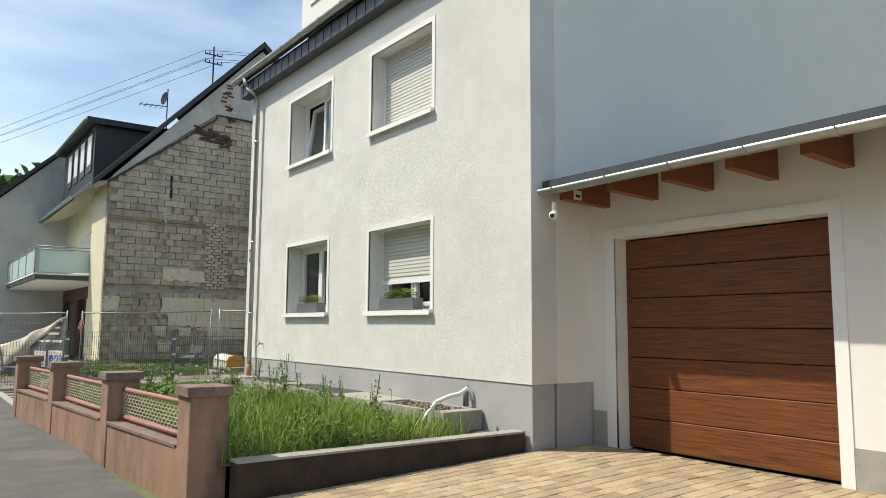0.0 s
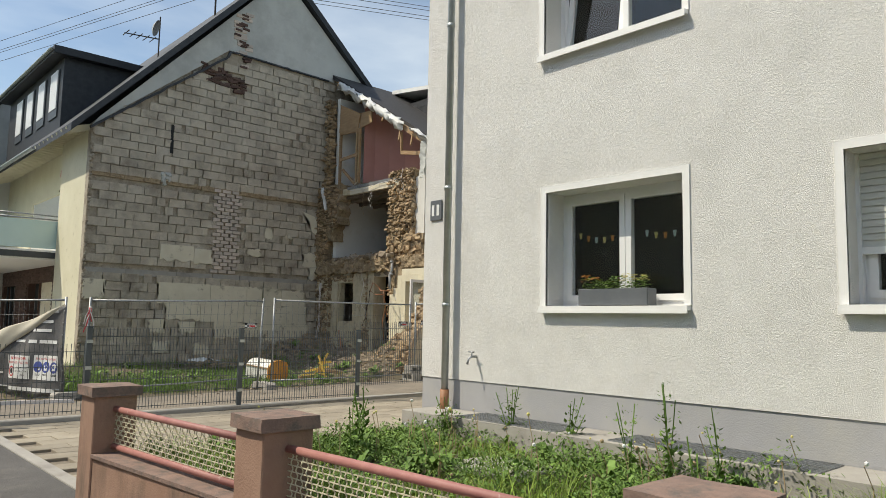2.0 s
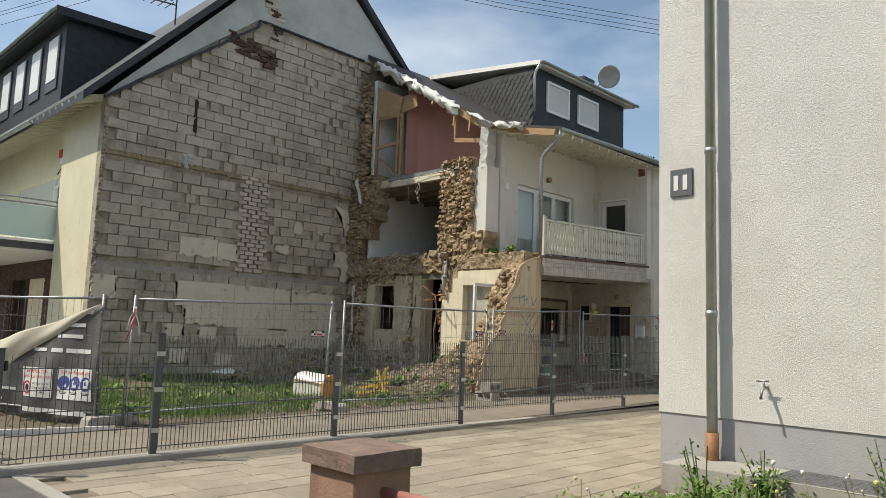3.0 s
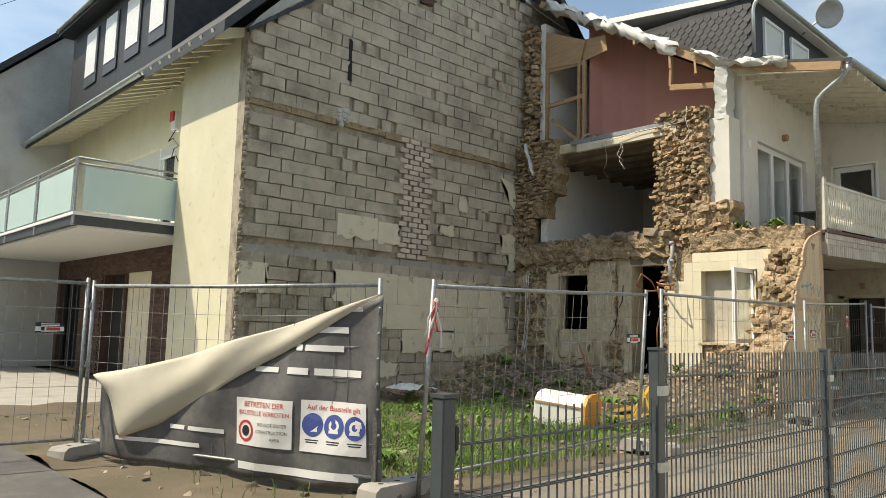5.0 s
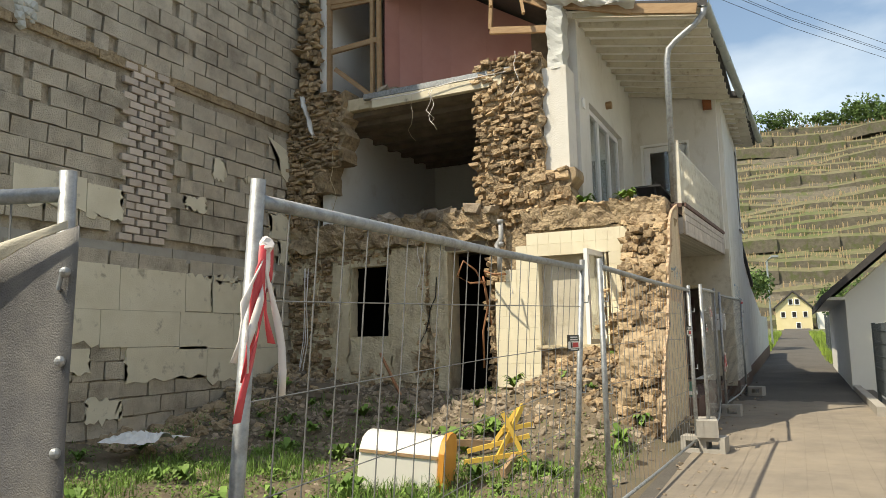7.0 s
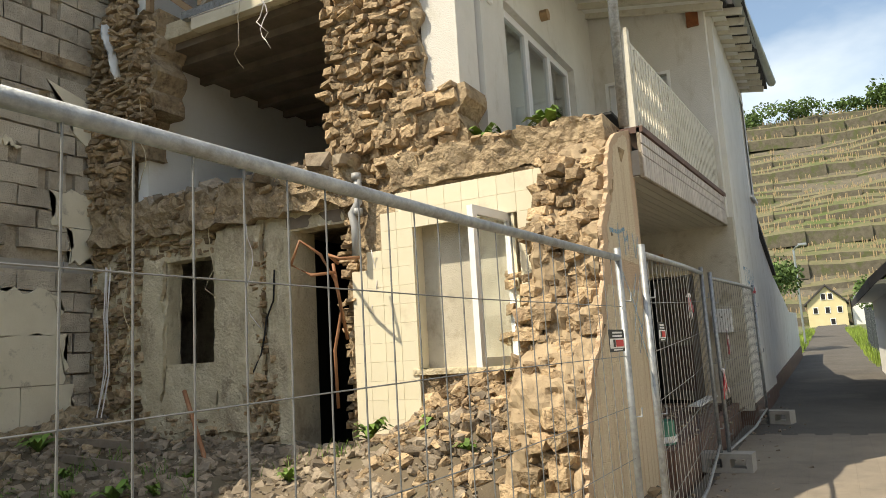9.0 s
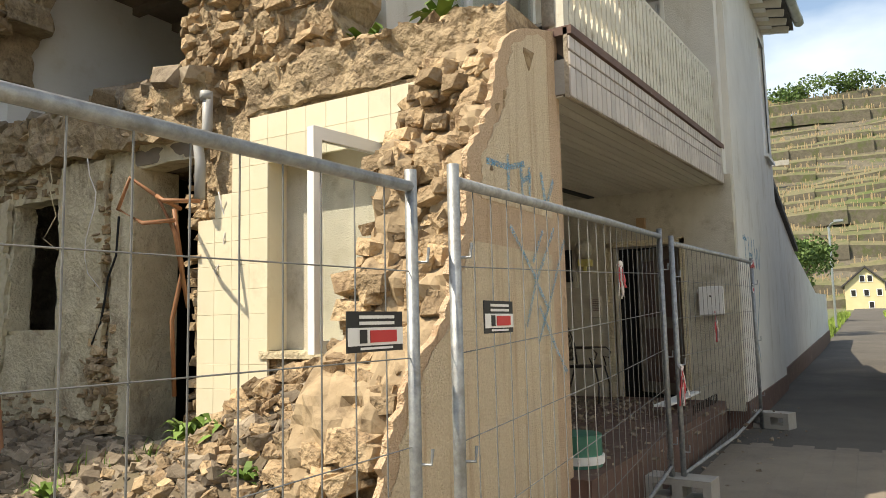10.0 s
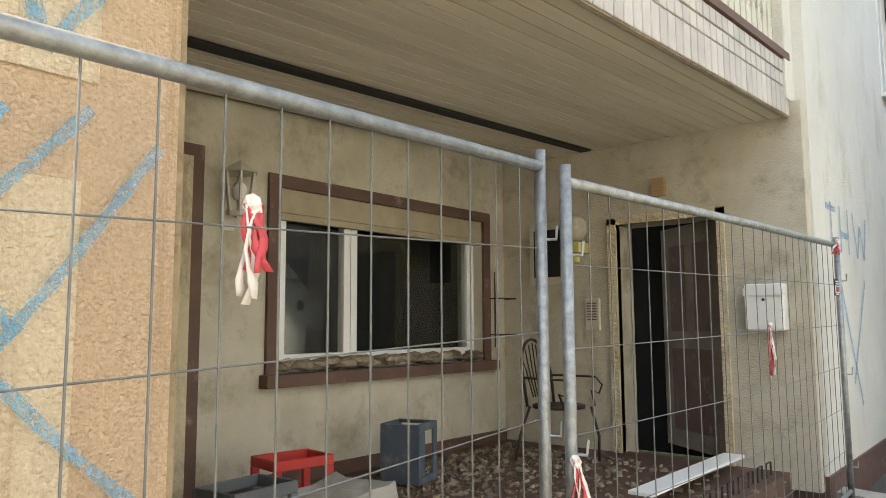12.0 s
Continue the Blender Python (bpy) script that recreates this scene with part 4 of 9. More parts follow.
# worn corner and mortar lumps down the corner
bm = B()
for k in range(180):
    zc = rr.uniform(0.4, 7.0)
    x = 5.36 + rr.uniform(0, 0.07)
    bmesh.ops.create_icosphere(bm, subdivisions=1, radius=rr.uniform(0.02, 0.06), matrix=Matrix.Translation((x, BY - 0.02, zc)))
part("mortar_lumps", bm, M_MORTAR, nb)
bm = B()
for k in range(14):
    bmesh.ops.create_icosphere(bm, subdivisions=1, radius=rr.uniform(0.05, 0.11), matrix=Matrix.Translation((7.55 + rr.uniform(-0.12, 0.12), BY - 0.0, 5.85 + rr.uniform(-0.25, 0.1))))
part("mortar_patch", bm, M_GABLE, nb)
# no recess is cut: a black strip paints the chase's shade
bm = B()
box(bm, 7.62, BY - 0.045, 6.6, 7.72, BY - 0.0, 7.5)
part("chase", bm, M_DARK, nb, "black strip standing in for a shaded open chase")
# street front: cream pilaster, recessed front, brick base
bm = B()
box(bm, 5.36, BY + 0.3, 0, 5.7, 32.25, 7.1)
part("wall", bm, M_CREAM, nb, "cream rendered street front")
bm = B()
holed(bm, "x", 6.0, 6.3, 32.25, 42.49, 3.3, 7.3, [(34.0, 38.4, 3.5, 5.75)])
part("wall", bm, M_CREAM, nb)
bm = B()
box(bm, 5.7, 32.0, 0, 6.3, 32.25, 7.1)
part("wall", bm, M_CREAM, nb)
bm = B()
holed(bm, "x", 6.02, 6.3, 32.25, 42.49, 0.0, 3.3, [(34.95, 36.65, 0.05, 2.72), (36.7, 38.2, 0.05, 2.72), (40.2, 42.2, 0.05, 2.7)])
bw2 = part("brick_wall", bm, M_DBRICK, nb)
bm = B()
box(bm, -0.02, -0.12, -0.033, 0.02, 0.12, 0.033)
db2 = piece_mesh("brick", bm, M_DBRICK)
cnt, far_v, far_f = 0, [], []
for row in range(43):
    z = 0.04 + row * 0.076
    y = 32.38 + (0.125 if row % 2 else 0)
    while y < 42.3:
        if not (34.85 < y < 38.3 and z < 2.75) and not (40.1 < y < 42.3 and z < 2.73):
            if cnt < 300 and z > 0.9 and y < 35.6:
                piece("brick", db2, bw2, Matrix.Translation((6.008, y, z)))
                cnt += 1
            else:
                k = len(far_v)
                far_v += [Vector((6.008, y, z)) + v.co for v in db2.vertices]
                far_f += [tuple(i + k for i in p.vertices) for p in db2.polygons]
        y += 0.25
tagged(raw("brickwork", far_v, far_f, M_DBRICK, bw2), kind="stuff")
bm = B()
box(bm, 6.10, 34.95, 0.05, 6.16, 36.65, 2.72)
dr = part("door", bm, M_PATCH, nb, "pale side door under the balcony")
for y0, y1 in ((35.1, 35.75), (35.85, 36.5)):
    for z0, z1 in ((0.3, 1.2), (1.35, 2.5)):
        bm = B()
        box(bm, 6.085, y0, z0, 6.0995, y1, z1)
        part("door_panel", bm, M_PATCH, dr)
# black sheet in place of the shade inside a dark opening
bm = B()
box(bm, 6.27, 36.7, 0.05, 6.29, 38.2, 2.72)
part("door", bm, M_DARK, nb)
# black sheet painting the dark behind the framed glass doors
bm = B()
box(bm, 6.27, 40.2, 0.05, 6.29, 42.2, 2.7)
part("door", bm, M_DARK, nb)
for y in (40.25, 40.9, 41.55, 42.15):
    bm = B()
    box(bm, 6.14, y - 0.05, 0.05, 6.2, y + 0.05, 2.68)
    part("door_frame", bm, M_ANTHRA, nb)
for a, b_, sh in ((34.0, 35.0, 0.1), (35.0, 38.4, 0.98)):
    window_unit(nb, "x", 6.0, 0.12, a, b_, 3.5, 5.75, sash=1, shutter=sh, sill=False, trim=0)
# black sheet giving the neighbour's openings their unlit depth
bm = B()
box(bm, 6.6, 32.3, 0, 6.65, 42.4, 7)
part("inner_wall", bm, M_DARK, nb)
# balcony with frosted panes
bm = B()
box(bm, 3.4, 32.3, 3.32, 6.0, 42.3, 3.50)
bal = part("balcony", bm, M_ANTHRA, nb, "projecting balcony with frosted glass panels")
bm = B()
box(bm, 3.5, 32.36, 3.26, 5.98, 42.25, 3.316)
part("balcony_soffit", bm, M_TRIM, bal)
bm = B()
box(bm, 3.36, 32.26, 3.50, 6.0, 42.3, 3.56)
part("balcony_deck", bm, M_TRIM, bal)
for a, b_ in (((3.4, 32.32), (5.95, 32.32)), ((3.4, 32.4), (3.4, 35.0)), ((3.4, 35.05), (3.4, 37.6)), ((3.4, 37.65), (3.4, 40.0)), ((3.4, 40.05), (3.4, 42.2))):
    for z in (4.52, 4.64):
        bm = B()
        bar(bm, (*a, z), (*b_, z), 0.045, sides=8)
        part("handrail", bm, M_GALV, bal, smooth=True)
    v0, v1 = Vector((*a, 0)), Vector((*b_, 0))
    d = (v1 - v0).normalized()
    bm = B()
    bar(bm, v0 + d * 0.15 + Vector((0, 0, 4.04)), v1 - d * 0.12 + Vector((0, 0, 4.04)), 0.012, 0.86)
    part("glass_panel", bm, M_FROST, bal, "frosted pale green glass")
    for p in (v0, v1):
        bm = B()
        bar(bm, p + Vector((0, 0, 3.3)), p + Vector((0, 0, 4.65)), 0.05, sides=8)
        part("post", bm, M_GALV, bal)
# neighbour roof: dark verge, eaves, gutter, dormer
bm = B()
prism(bm, [(4.75, 6.95), (11.3, 13.95), (11.3, 13.68), (4.75, 6.72)], "y", BY - 0.22, 42.45)
prism(bm, [(15.8, 9.85), (11.3, 13.95), (11.3, 13.68), (15.8, 9.6)], "y", BY - 0.22, 42.45)
part("roof", bm, M_SLATE, nb, "dark slated gable roof")
for k in range(27):
    y = BY + 0.2 + k * 0.48
    bm = B()
    prism(bm, [(4.72, 6.9), (5.36, 7.1), (6.0, 7.4), (6.0, 7.15), (4.8, 6.72)], "y", y, y + 0.09)
    part("rafter_foot", bm, M_CREAM, nb)
gutter(nb, (4.68, 32.9, 6.86), (4.68, 42.45, 6.86), 0.08)
bm = B()
box(bm, 5.5, 33.4, 7.4, 8.5, 41, 10.15)
nd = part("dormer", bm, M_SLATE, nb, "slate-hung dormer with shuttered windows")
bm = B()
box(bm, 5.1, 33.1, 10.15, 9.2, 41.2, 10.4)
part("dormer_roof", bm, M_SLATE, nd)
gutter(nd, (5.06, 33.1, 10.3), (5.06, 41.2, 10.3), 0.07)
for y in (33.8, 35.4, 37.0, 38.6):
    bm = B()
    box(bm, 5.46, y, 8.2, 5.5, y + 1.0, 9.85)
    dw = part("dormer_window", bm, M_ANTHRA, nd, "shuttered dormer window")
    for k in range(24):
        bm = B()
        box(bm, 5.44, y + 0.08, 8.5 + k * 0.055, 5.4595, y + 0.92, 8.548 + k * 0.055)
        part("shutter_slat", bm, M_UPVC, dw)
far_h = thing("house", "grey rendered house further down the street", "house")
bm = B()
prism(bm, [(1.2, 0), (16, 0), (16, 4.5), (6.9, 11.9), (1.2, 6.3)], "y", 42.5, 60)
part("wall", bm, M_GABLE, far_h)
bm = B()
prism(bm, [(0.8, 6.0), (6.9, 12.0), (6.9, 12.25), (0.8, 6.25)], "y", 42.3, 60)
prism(bm, [(16.4, 4.3), (6.9, 12.0), (6.9, 12.25), (16.4, 4.55)], "y", 42.3, 60)
part("roof", bm, M_SLATE, far_h)

# ---- ruined house ----
ruin = thing("ruined_house", "half-demolished old stone house with open rooms", "house")
RX = 13.1


def rough_slab(name, axis, face, u0, u1, v0, v1, depth, material, parent, amp=0.05, step=0.08, seed=0, label="", out=-1, holes=(), edge=0.06):
    """A broken wall face: a displaced grid with ragged outline and real thickness."""
    nu, nv = max(2, int((u1 - u0) / step)), max(2, int((v1 - v0) / step))
    vs, fs = [], []
    def at(u, v, w):
        return (w, u, v) if axis == "x" else (u, w, v)
    for j in range(nv + 1):
        for i in range(nu + 1):
            u, v = u0 + (u1 - u0) * i / nu, v0 + (v1 - v0) * j / nv
            bu = 1 if i in (0, nu) else 0
            bv = 1 if j in (0, nv) else 0
            d = amp * fbm(u, v, seed, 2.4) + 0.5 * amp * fbm(u, v, seed + 9, 7.0)
            vs.append(at(u + bu * edge * fbm(v, seed, 1, 4), v + bv * edge * fbm(u, seed, 2, 4), face + out * d))
    n = len(vs)
    for p in list(vs):
        vs.append((p[0] - out * depth, p[1], p[2]) if axis == "x" else (p[0], p[1] - out * depth, p[2]))
    for j in range(nv):
        for i in range(nu):
            uc, vc = u0 + (u1 - u0) * (i + 0.5) / nu, v0 + (v1 - v0) * (j + 0.5) / nv
            if any(h[0] < uc < h[1] and h[2] < vc < h[3] for h in holes):
                continue
            a = j * (nu + 1) + i
            q = (a, a + 1, a + nu + 2, a + nu + 1)
            fs.append(q)
            fs.append(tuple(n + k for k in q[::-1]))
    edges = {}
    for f in fs:
        for a, b in zip(f, f[1:] + f[:1]):
            edges[(a, b)] = 1
    for (a, b) in list(edges):
        if a < n and b < n and (b, a) not in edges:
            fs.append((b, a, a + n, b + n))
    ob = raw(name, vs, fs, material, parent)
    if label:
        ob["label"] = label
    return ob


STONES = []
for s in range(14):
    bm = B()
    r9 = random.Random(100 + s)
    for cx in (-1, 1):
        for cy in (-1, 1):
            for cz in (-1, 1):
                bm.verts.new(Vector((cx, cy, cz)) * 0.45 + Vector((r9.uniform(-1, 1), r9.uniform(-1, 1), r9.uniform(-1, 1))) * 0.17)
    for k in range(5):
        p = Vector((r9.uniform(-1, 1), r9.uniform(-1, 1), r9.uniform(-1, 1)))
        bm.verts.new(p.normalized() * 0.56)
    bmesh.ops.convex_hull(bm, input=bm.verts[:])
    bmesh.ops.delete(bm, geom=[v for v in bm.verts if not v.link_faces], context='VERTS')
    STONES.append(piece_mesh("stone", bm, M_STONE))
stone_n = {"n": 0}


def stones(parent, axis, face, u0, u1, v0, v1, density, seed, size=(0.07, 0.22), out=-1, holes=(), keep=None):
    """Irregular coursed stones standing proud of a wall face."""
    r = random.Random(seed)
    size = (size[0] * 0.78, size[1] * 0.80)
    v = v0
    while v < v1:
        h = r.uniform(size[0] * 0.6, size[0] * 1.35)
        u = u0 + r.uniform(0, 0.1)
        while u < u1:
            w = r.uniform(size[0] * 0.9, size[1]) if r.random() < 0.8 else r.uniform(size[0] * 0.5, size[0])
            uc, vc = u + w / 2, v + h / 2
            if r.random() < density * 0.8 and not any(a - 0.05 < uc < b + 0.05 and c - 0.05 < vc < d + 0.05 for a, b, c, d in holes) and (keep is None or keep(uc, vc)):
                dep = r.uniform(0.1, 0.2)
                off = r.uniform(-0.115, -0.02)
                vc += r.uniform(-0.3, 0.3) * h
                loc = (face + out * off, uc, vc) if axis == "x" else (uc, face + out * off, vc)
                sc = (dep * 1.2, w * 1.1, h * 1.15) if axis == "x" else (w * 1.1, dep * 1.2, h * 1.15)
                m = Matrix.Translation(loc) @ Euler((r.uniform(-0.2, 0.2), r.uniform(-0.3, 0.3), r.uniform(-0.35, 0.35))).to_matrix().to_4x4() @ Matrix.Diagonal((*sc, 1))
                piece("stone", r.choice(STONES), parent, m)
                stone_n["n"] += 1
            u += w
        v += h


# ground floor cross wall
DOOR, WIN2 = (25.22, 25.98, 0.4, 2.98), (27.17, 27.98, 1.58, 2.86)
gw = rough_slab("cross_wall", "x", RX, 25.2, 29.4, 0.0, 3.25, 0.22, M_OLDPL, ruin, 0.05, 0.07, 3, "flaking plaster on the ground floor cross wall", holes=[DOOR, WIN2])
stones(gw, "x", RX - 0.02, 28.36, 29.35, 0.45, 3.3, 0.95, 21, (0.08, 0.24))
rough_slab("plaster_coat", "x", RX - 0.05, 28.0, 28.36, 0.7, 2.9, 0.05, M_OLDPL, ruin, 0.02, 0.06, 4, edge=0.09)
rough_slab("plaster_coat", "x", RX - 0.045, 27.10, 27.98, 0.75, 1.52, 0.05, M_OLDPL, ruin, 0.02, 0.06, 7, edge=0.06)
stones(gw, "x", RX - 0.01, 26.3, 26.5, 0.5, 3.0, 0.8, 22, (0.05, 0.14))
stones(gw, "x", RX - 0.03, 26.15, 26.6, 0.5, 1.5, 0.6, 28, (0.07, 0.2))
stones(gw, "x", RX + 0.0, 27.0, 28.7, 2.88, 3.3, 0.95, 23, (0.06, 0.16))
stones(gw, "x", RX - 0.01, 26.1, 28.4, 0.35, 0.95, 0.5, 24, (0.06, 0.2))
# thin black tube on the plaster paints the shade within a crack
bm = B()
tube(bm, [(RX - 0.045, 26.2, 2.55), (RX - 0.05, 26.22, 2.2), (RX - 0.05, 26.33, 2.0), (RX - 0.055, 26.36, 1.8), (RX - 0.05, 26.42, 1.6), (RX - 0.05, 26.55, 1.4)], 0.022, 5)
part("crack", bm, M_DARK, ruin, "black tube standing in for a shaded open crack")
rough_slab("plaster_coat", "x", RX - 0.055, 26.40, 27.1, 0.75, 3.1, 0.05, M_OLDPL, ruin, 0.02, 0.06, 5, "peeling grey-green plaster")
rough_slab("plaster_coat", "x", RX - 0.02, 26.04, 26.34, 0.65, 3.0, 0.25, M_OLDPL, ruin, 0.015, 0.06, 6)
bm = B()
box(bm, RX - 0.06, 25.98, 0.4, RX + 0.42, 26.04, 2.98)
part("door_jamb", bm, M_OLDPL, ruin)
# wall between door and tile face, with pipes
mid = rough_slab("cross_wall", "x", RX, 24.9, 25.22, 0.3, 3.35, 0.5, M_EARTH, ruin, 0.06, 0.06, 8)
stones(mid, "x", RX - 0.03, 24.95, 25.2, 0.5, 3.4, 0.75, 31, (0.07, 0.2))
# tile-clad wall with window
TW = (23.26, 24.34, 1.36, 2.83)
tw = rough_slab("tiled_wall", "x", RX - 0.06, 22.35, 25.02, 0.2, 3.22, 0.45, M_EARTH, ruin, 0.02, 0.07, 12, "cream tiled wall torn open, stone showing", holes=[(23.24, 24.36, 1.32, 2.86)])
bm = B()
box(bm, -0.012, -0.0942, -0.0942, 0.012, 0.0942, 0.0942)
bmesh.ops.bevel(bm, geom=[e for e in bm.edges if all(v.co.x < 0 for v in e.verts)], offset=0.002, segments=1, affect='EDGES')
tile_me = piece_mesh("tile", bm, M_TILE)


def tile_on(y, z):
    if TW[0] - 0.02 < y < TW[1] + 0.02 and TW[2] - 0.05 < z < TW[3]:
        return False
    left = min(25.05, 24.40 + 0.75 * (3.15 - z)) + 0.04 * math.sin(z * 7)
    right = 22.84 + 0.06 * math.sin(z * 5 + 1) + (0.12 if z < 2.45 else 0) + (0.30 if z < 1.75 else 0)
    low_edge = 0.72 if y > 24.3 else 1.38
    return right < y < left and low_edge < z < 3.2


y = 22.9
while y < 25.05:
    z = 0.78
    while z < 3.2:
        if tile_on(y, z):
            piece("tile", tile_me, tw, Matrix.Translation((RX - 0.105, y, z)))
        z += 0.19
    y += 0.19
# tile reveal, returned into the opening
bm = B()
box(bm, RX - 0.1, 24.335, 1.36, RX + 0.36, 24.365, 2.85)
box(bm, RX - 0.1, 23.225, 1.36, RX + 0.36, 23.255, 2.85)
box(bm, RX - 0.1, 23.225, 2.835, RX + 0.36, 24.365, 2.87)
part("tile_reveal", bm, M_TILE, ruin)
bm = B()
box(bm, RX + 0.24, 24.215, 1.36, RX + 0.34, 24.33, 2.698)
part("jamb_filler", bm, M_TILE, ruin)
bm = B()
box(bm, RX - 0.13, 23.2, 1.30, RX + 0.14, 24.4, 1.355)
part("window_board", bm, M_OLDPL, ruin)
wu = window_unit(ruin, "x", RX - 0.05, 0.33, 23.29, 24.21, 1.37, 2.70, sash=1, shutter=0.78, sill=False, trim=0)
bm = B()
box(bm, RX + 0.24, 23.26, 2.70, RX + 0.34, 24.33, 2.83)
part("shutter_box", bm, M_TILE, ruin)
# open casement, swung out into the room side that is gone
sash = new("casement")
sash.parent = ruin
sash["label"] = "white casement window standing open"
hinge = Matrix.Translation((RX - 0.02, 23.30, 1.36)) @ Matrix.Rotation(radians(-97.9), 4, 'Z')
for nm, (y0, y1, z0, z1), mt in (("sash_frame", (0, 0.07, 0, 1.42), M_UPVC), ("sash_frame", (0.62, 0.69, 0, 1.42), M_UPVC), ("sash_frame", (0.07, 0.62, 0, 0.08), M_UPVC), ("sash_frame", (0.07, 0.62, 1.34, 1.42), M_UPVC), ("sash_pane", (0.07, 0.62, 0.08, 1.34), M_GLASS)):
    bm = B()
    t = 0.03 if "frame" in nm else 0.006
    box(bm, -t, -y1, z0, t, -y0, z1)
    o = part(nm, bm, mt, sash)
    o.matrix_local = hinge
    if nm == "sash_pane":
        o.visible_shadow = False
stones(tw, "x", RX - 0.09, 22.36, 22.95, 0.25, 3.35, 0.92, 41, (0.08, 0.24), keep=lambda u, v: not tile_on(u, v))
stones(tw, "x", RX - 0.08, 22.9, 23.3, 0.3, 2.4, 0.85, 42, (0.09, 0.28), keep=lambda u, v: not tile_on(u, v))
stones(tw, "x", RX - 0.07, 23.2, 24.3, 0.4, 1.28, 0.8, 43, (0.08, 0.25))
# top ledge over the tiles
rough_slab("broken_ledge", "x", RX - 0.10, 22.3, 24.6, 3.2, 3.56, 0.75, M_EARTH, ruin, 0.07, 0.06, 15, "crumbling clay and stone ledge", edge=0.05)
# stone pier and white wall end on the first floor
pier = rough_slab("stone_pier", "x", RX + 0.05, 24.2, 25.34, 3.2, 6.25, 0.5, M_EARTH, ruin, 0.09, 0.07, 17, "rough torn stone pier", edge=0.12)
stones(pier, "x", RX + 0.0, 24.2, 25.36, 3.3, 6.25, 0.97, 51, (0.085, 0.24))
foot = rough_slab("stone_pier", "x", RX + 0.0, 23.72, 24.7, 3.3, 4.2, 0.5, M_EARTH, ruin, 0.08, 0.07, 18, edge=0.1)
stones(foot, "x", RX - 0.03, 23.75, 24.7, 3.4, 4.2, 0.9, 52, (0.12, 0.36))
bm = B()
box(bm, RX + 0.12, 23.8, 4.15, RX + 0.62, 24.22, 6.0)
part("wall_end", bm, M_WHITEOLD, ruin, "white rendered wall end")
wend = rough_slab("wall_end", "x", RX + 0.14, 23.85, 24.12, 5.95, 7.25, 0.35, M_GABLE, ruin, 0.05, 0.06, 19)
# floor slabs
fl1 = rough_slab("floor_slab", "x", RX - 0.15, 25.0, 29.3, 3.15, 3.62, 5.0, M_EARTH, ruin, 0.10, 0.08, 25, "broken first floor edge with debris", edge=0.1)
stones(fl1, "x", RX - 0.1, 25.1, 28.8, 3.2, 3.65, 0.6, 61, (0.07, 0.3))
bm = B()
box(bm, RX + 0.1, 24.3, 5.86, 17.8, 29.0, 6.08)
fl2 = part("floor_slab", bm, M_OLDPL, ruin, "second floor slab, torn edge")
bm = B()
box(bm, RX + 0.0, 24.7, 6.0, RX + 0.12, 27.7, 6.10)
part("floor_edge", bm, M_GALV, ruin, "bent metal floor edge profile")
bm = B()
box(bm, RX - 0.02, 24.9, 5.8, RX + 0.1, 27.5, 5.98)
part("floor_edge", bm, M_PATCH, ruin)
# corbelled stone at the party wall
cb = rough_slab("stone_corbel", "x", RX - 0.05, 28.1, 29.4, 3.6, 6.2, 0.5, M_EARTH, ruin, 0.10, 0.07, 27, edge=0.15, holes=[(28.0, 28.45, 3.5, 4.9), (28.0, 28.9, 3.5, 4.3)])
stones(cb, "x", RX - 0.1, 28.15, 29.35, 4.7, 6.25, 0.95, 71, (0.07, 0.3))
stones(cb, "x", RX - 0.1, 28.75, 29.35, 3.6, 4.9, 0.9, 72, (0.08, 0.26))
stones(cb, "x", RX + 0.05, 28.75, 29.2, 6.2, 9.4, 0.8, 73, (0.10, 0.24), keep=lambda u, v: True)
# first floor room
for b0 in ((RX + 0.2, 28.55, 3.6, 17.8, 28.75, 5.85), (17.8, 24.3, 3.6, 18.0, 28.75, 5.85), (RX + 0.5, 24.1, 3.6, 17.8, 24.3, 5.85)):
    bm = B()
    box(bm, *b0)
    part("room_wall", bm, M_ROOMWALL, ruin, "bare white room wall")
bm = B()
box(bm, 17.74, 24.9, 3.65, 17.79, 25.7, 5.6)
part("room_door", bm, M_WOOD, ruin, "brown room door")
bm = B()
box(bm, RX + 0.25, 24.3, 5.76, 17.8, 28.55, 5.855)
part("room_ceiling", bm, M_OLDWOOD, ruin, "dark timber ceiling of the open room")
for k in range(7):
    x = RX + 0.5 + k * 0.62
    bm = B()
    box(bm, x, 24.3, 5.66, x + 0.1, 28.55, 5.758)
    part("ceiling_beam", bm, M_OLDWOOD, ruin)
# upper room, pink
bm = B()
arc = [(RX + 0.5, 27.5), (RX + 0.9, 27.4), (RX + 1.3, 27.1), (RX + 1.6, 26.6), (RX + 1.8, 25.9), (RX + 1.9, 25.0), (RX + 1.9, 24.1)]
lo_ = [bm.verts.new((x, y, 6.08)) for x, y in arc]
hi_ = [bm.verts.new((x, y, 7.0 + max(0, y - 23.8) * 0.6)) for x, y in arc]
lo2 = [bm.verts.new((x + 0.12, y + 0.1, 6.08)) for x, y in arc]
hi2 = [bm.verts.new((x + 0.12, y + 0.1, 7.0 + max(0, y - 23.8) * 0.6)) for x, y in arc]
for k in range(len(arc) - 1):
    bm.faces.new((lo_[k], lo_[k + 1], hi_[k + 1], hi_[k]))
    bm.faces.new((lo2[k], lo2[k + 1], hi2[k + 1], hi2[k]))
    bm.faces.new((hi_[k], hi_[k + 1], hi2[k + 1], hi2[k]))
part("pink_wall", bm, M_PINKWALL, ruin, "dusty pink bedroom wall")
bm = B()
box(bm, RX + 1.84, 24.3, 6.1, RX + 1.88, 24.95, 7.6)
part("room_door", bm, M_OLDWOOD, ruin)
bm = B()
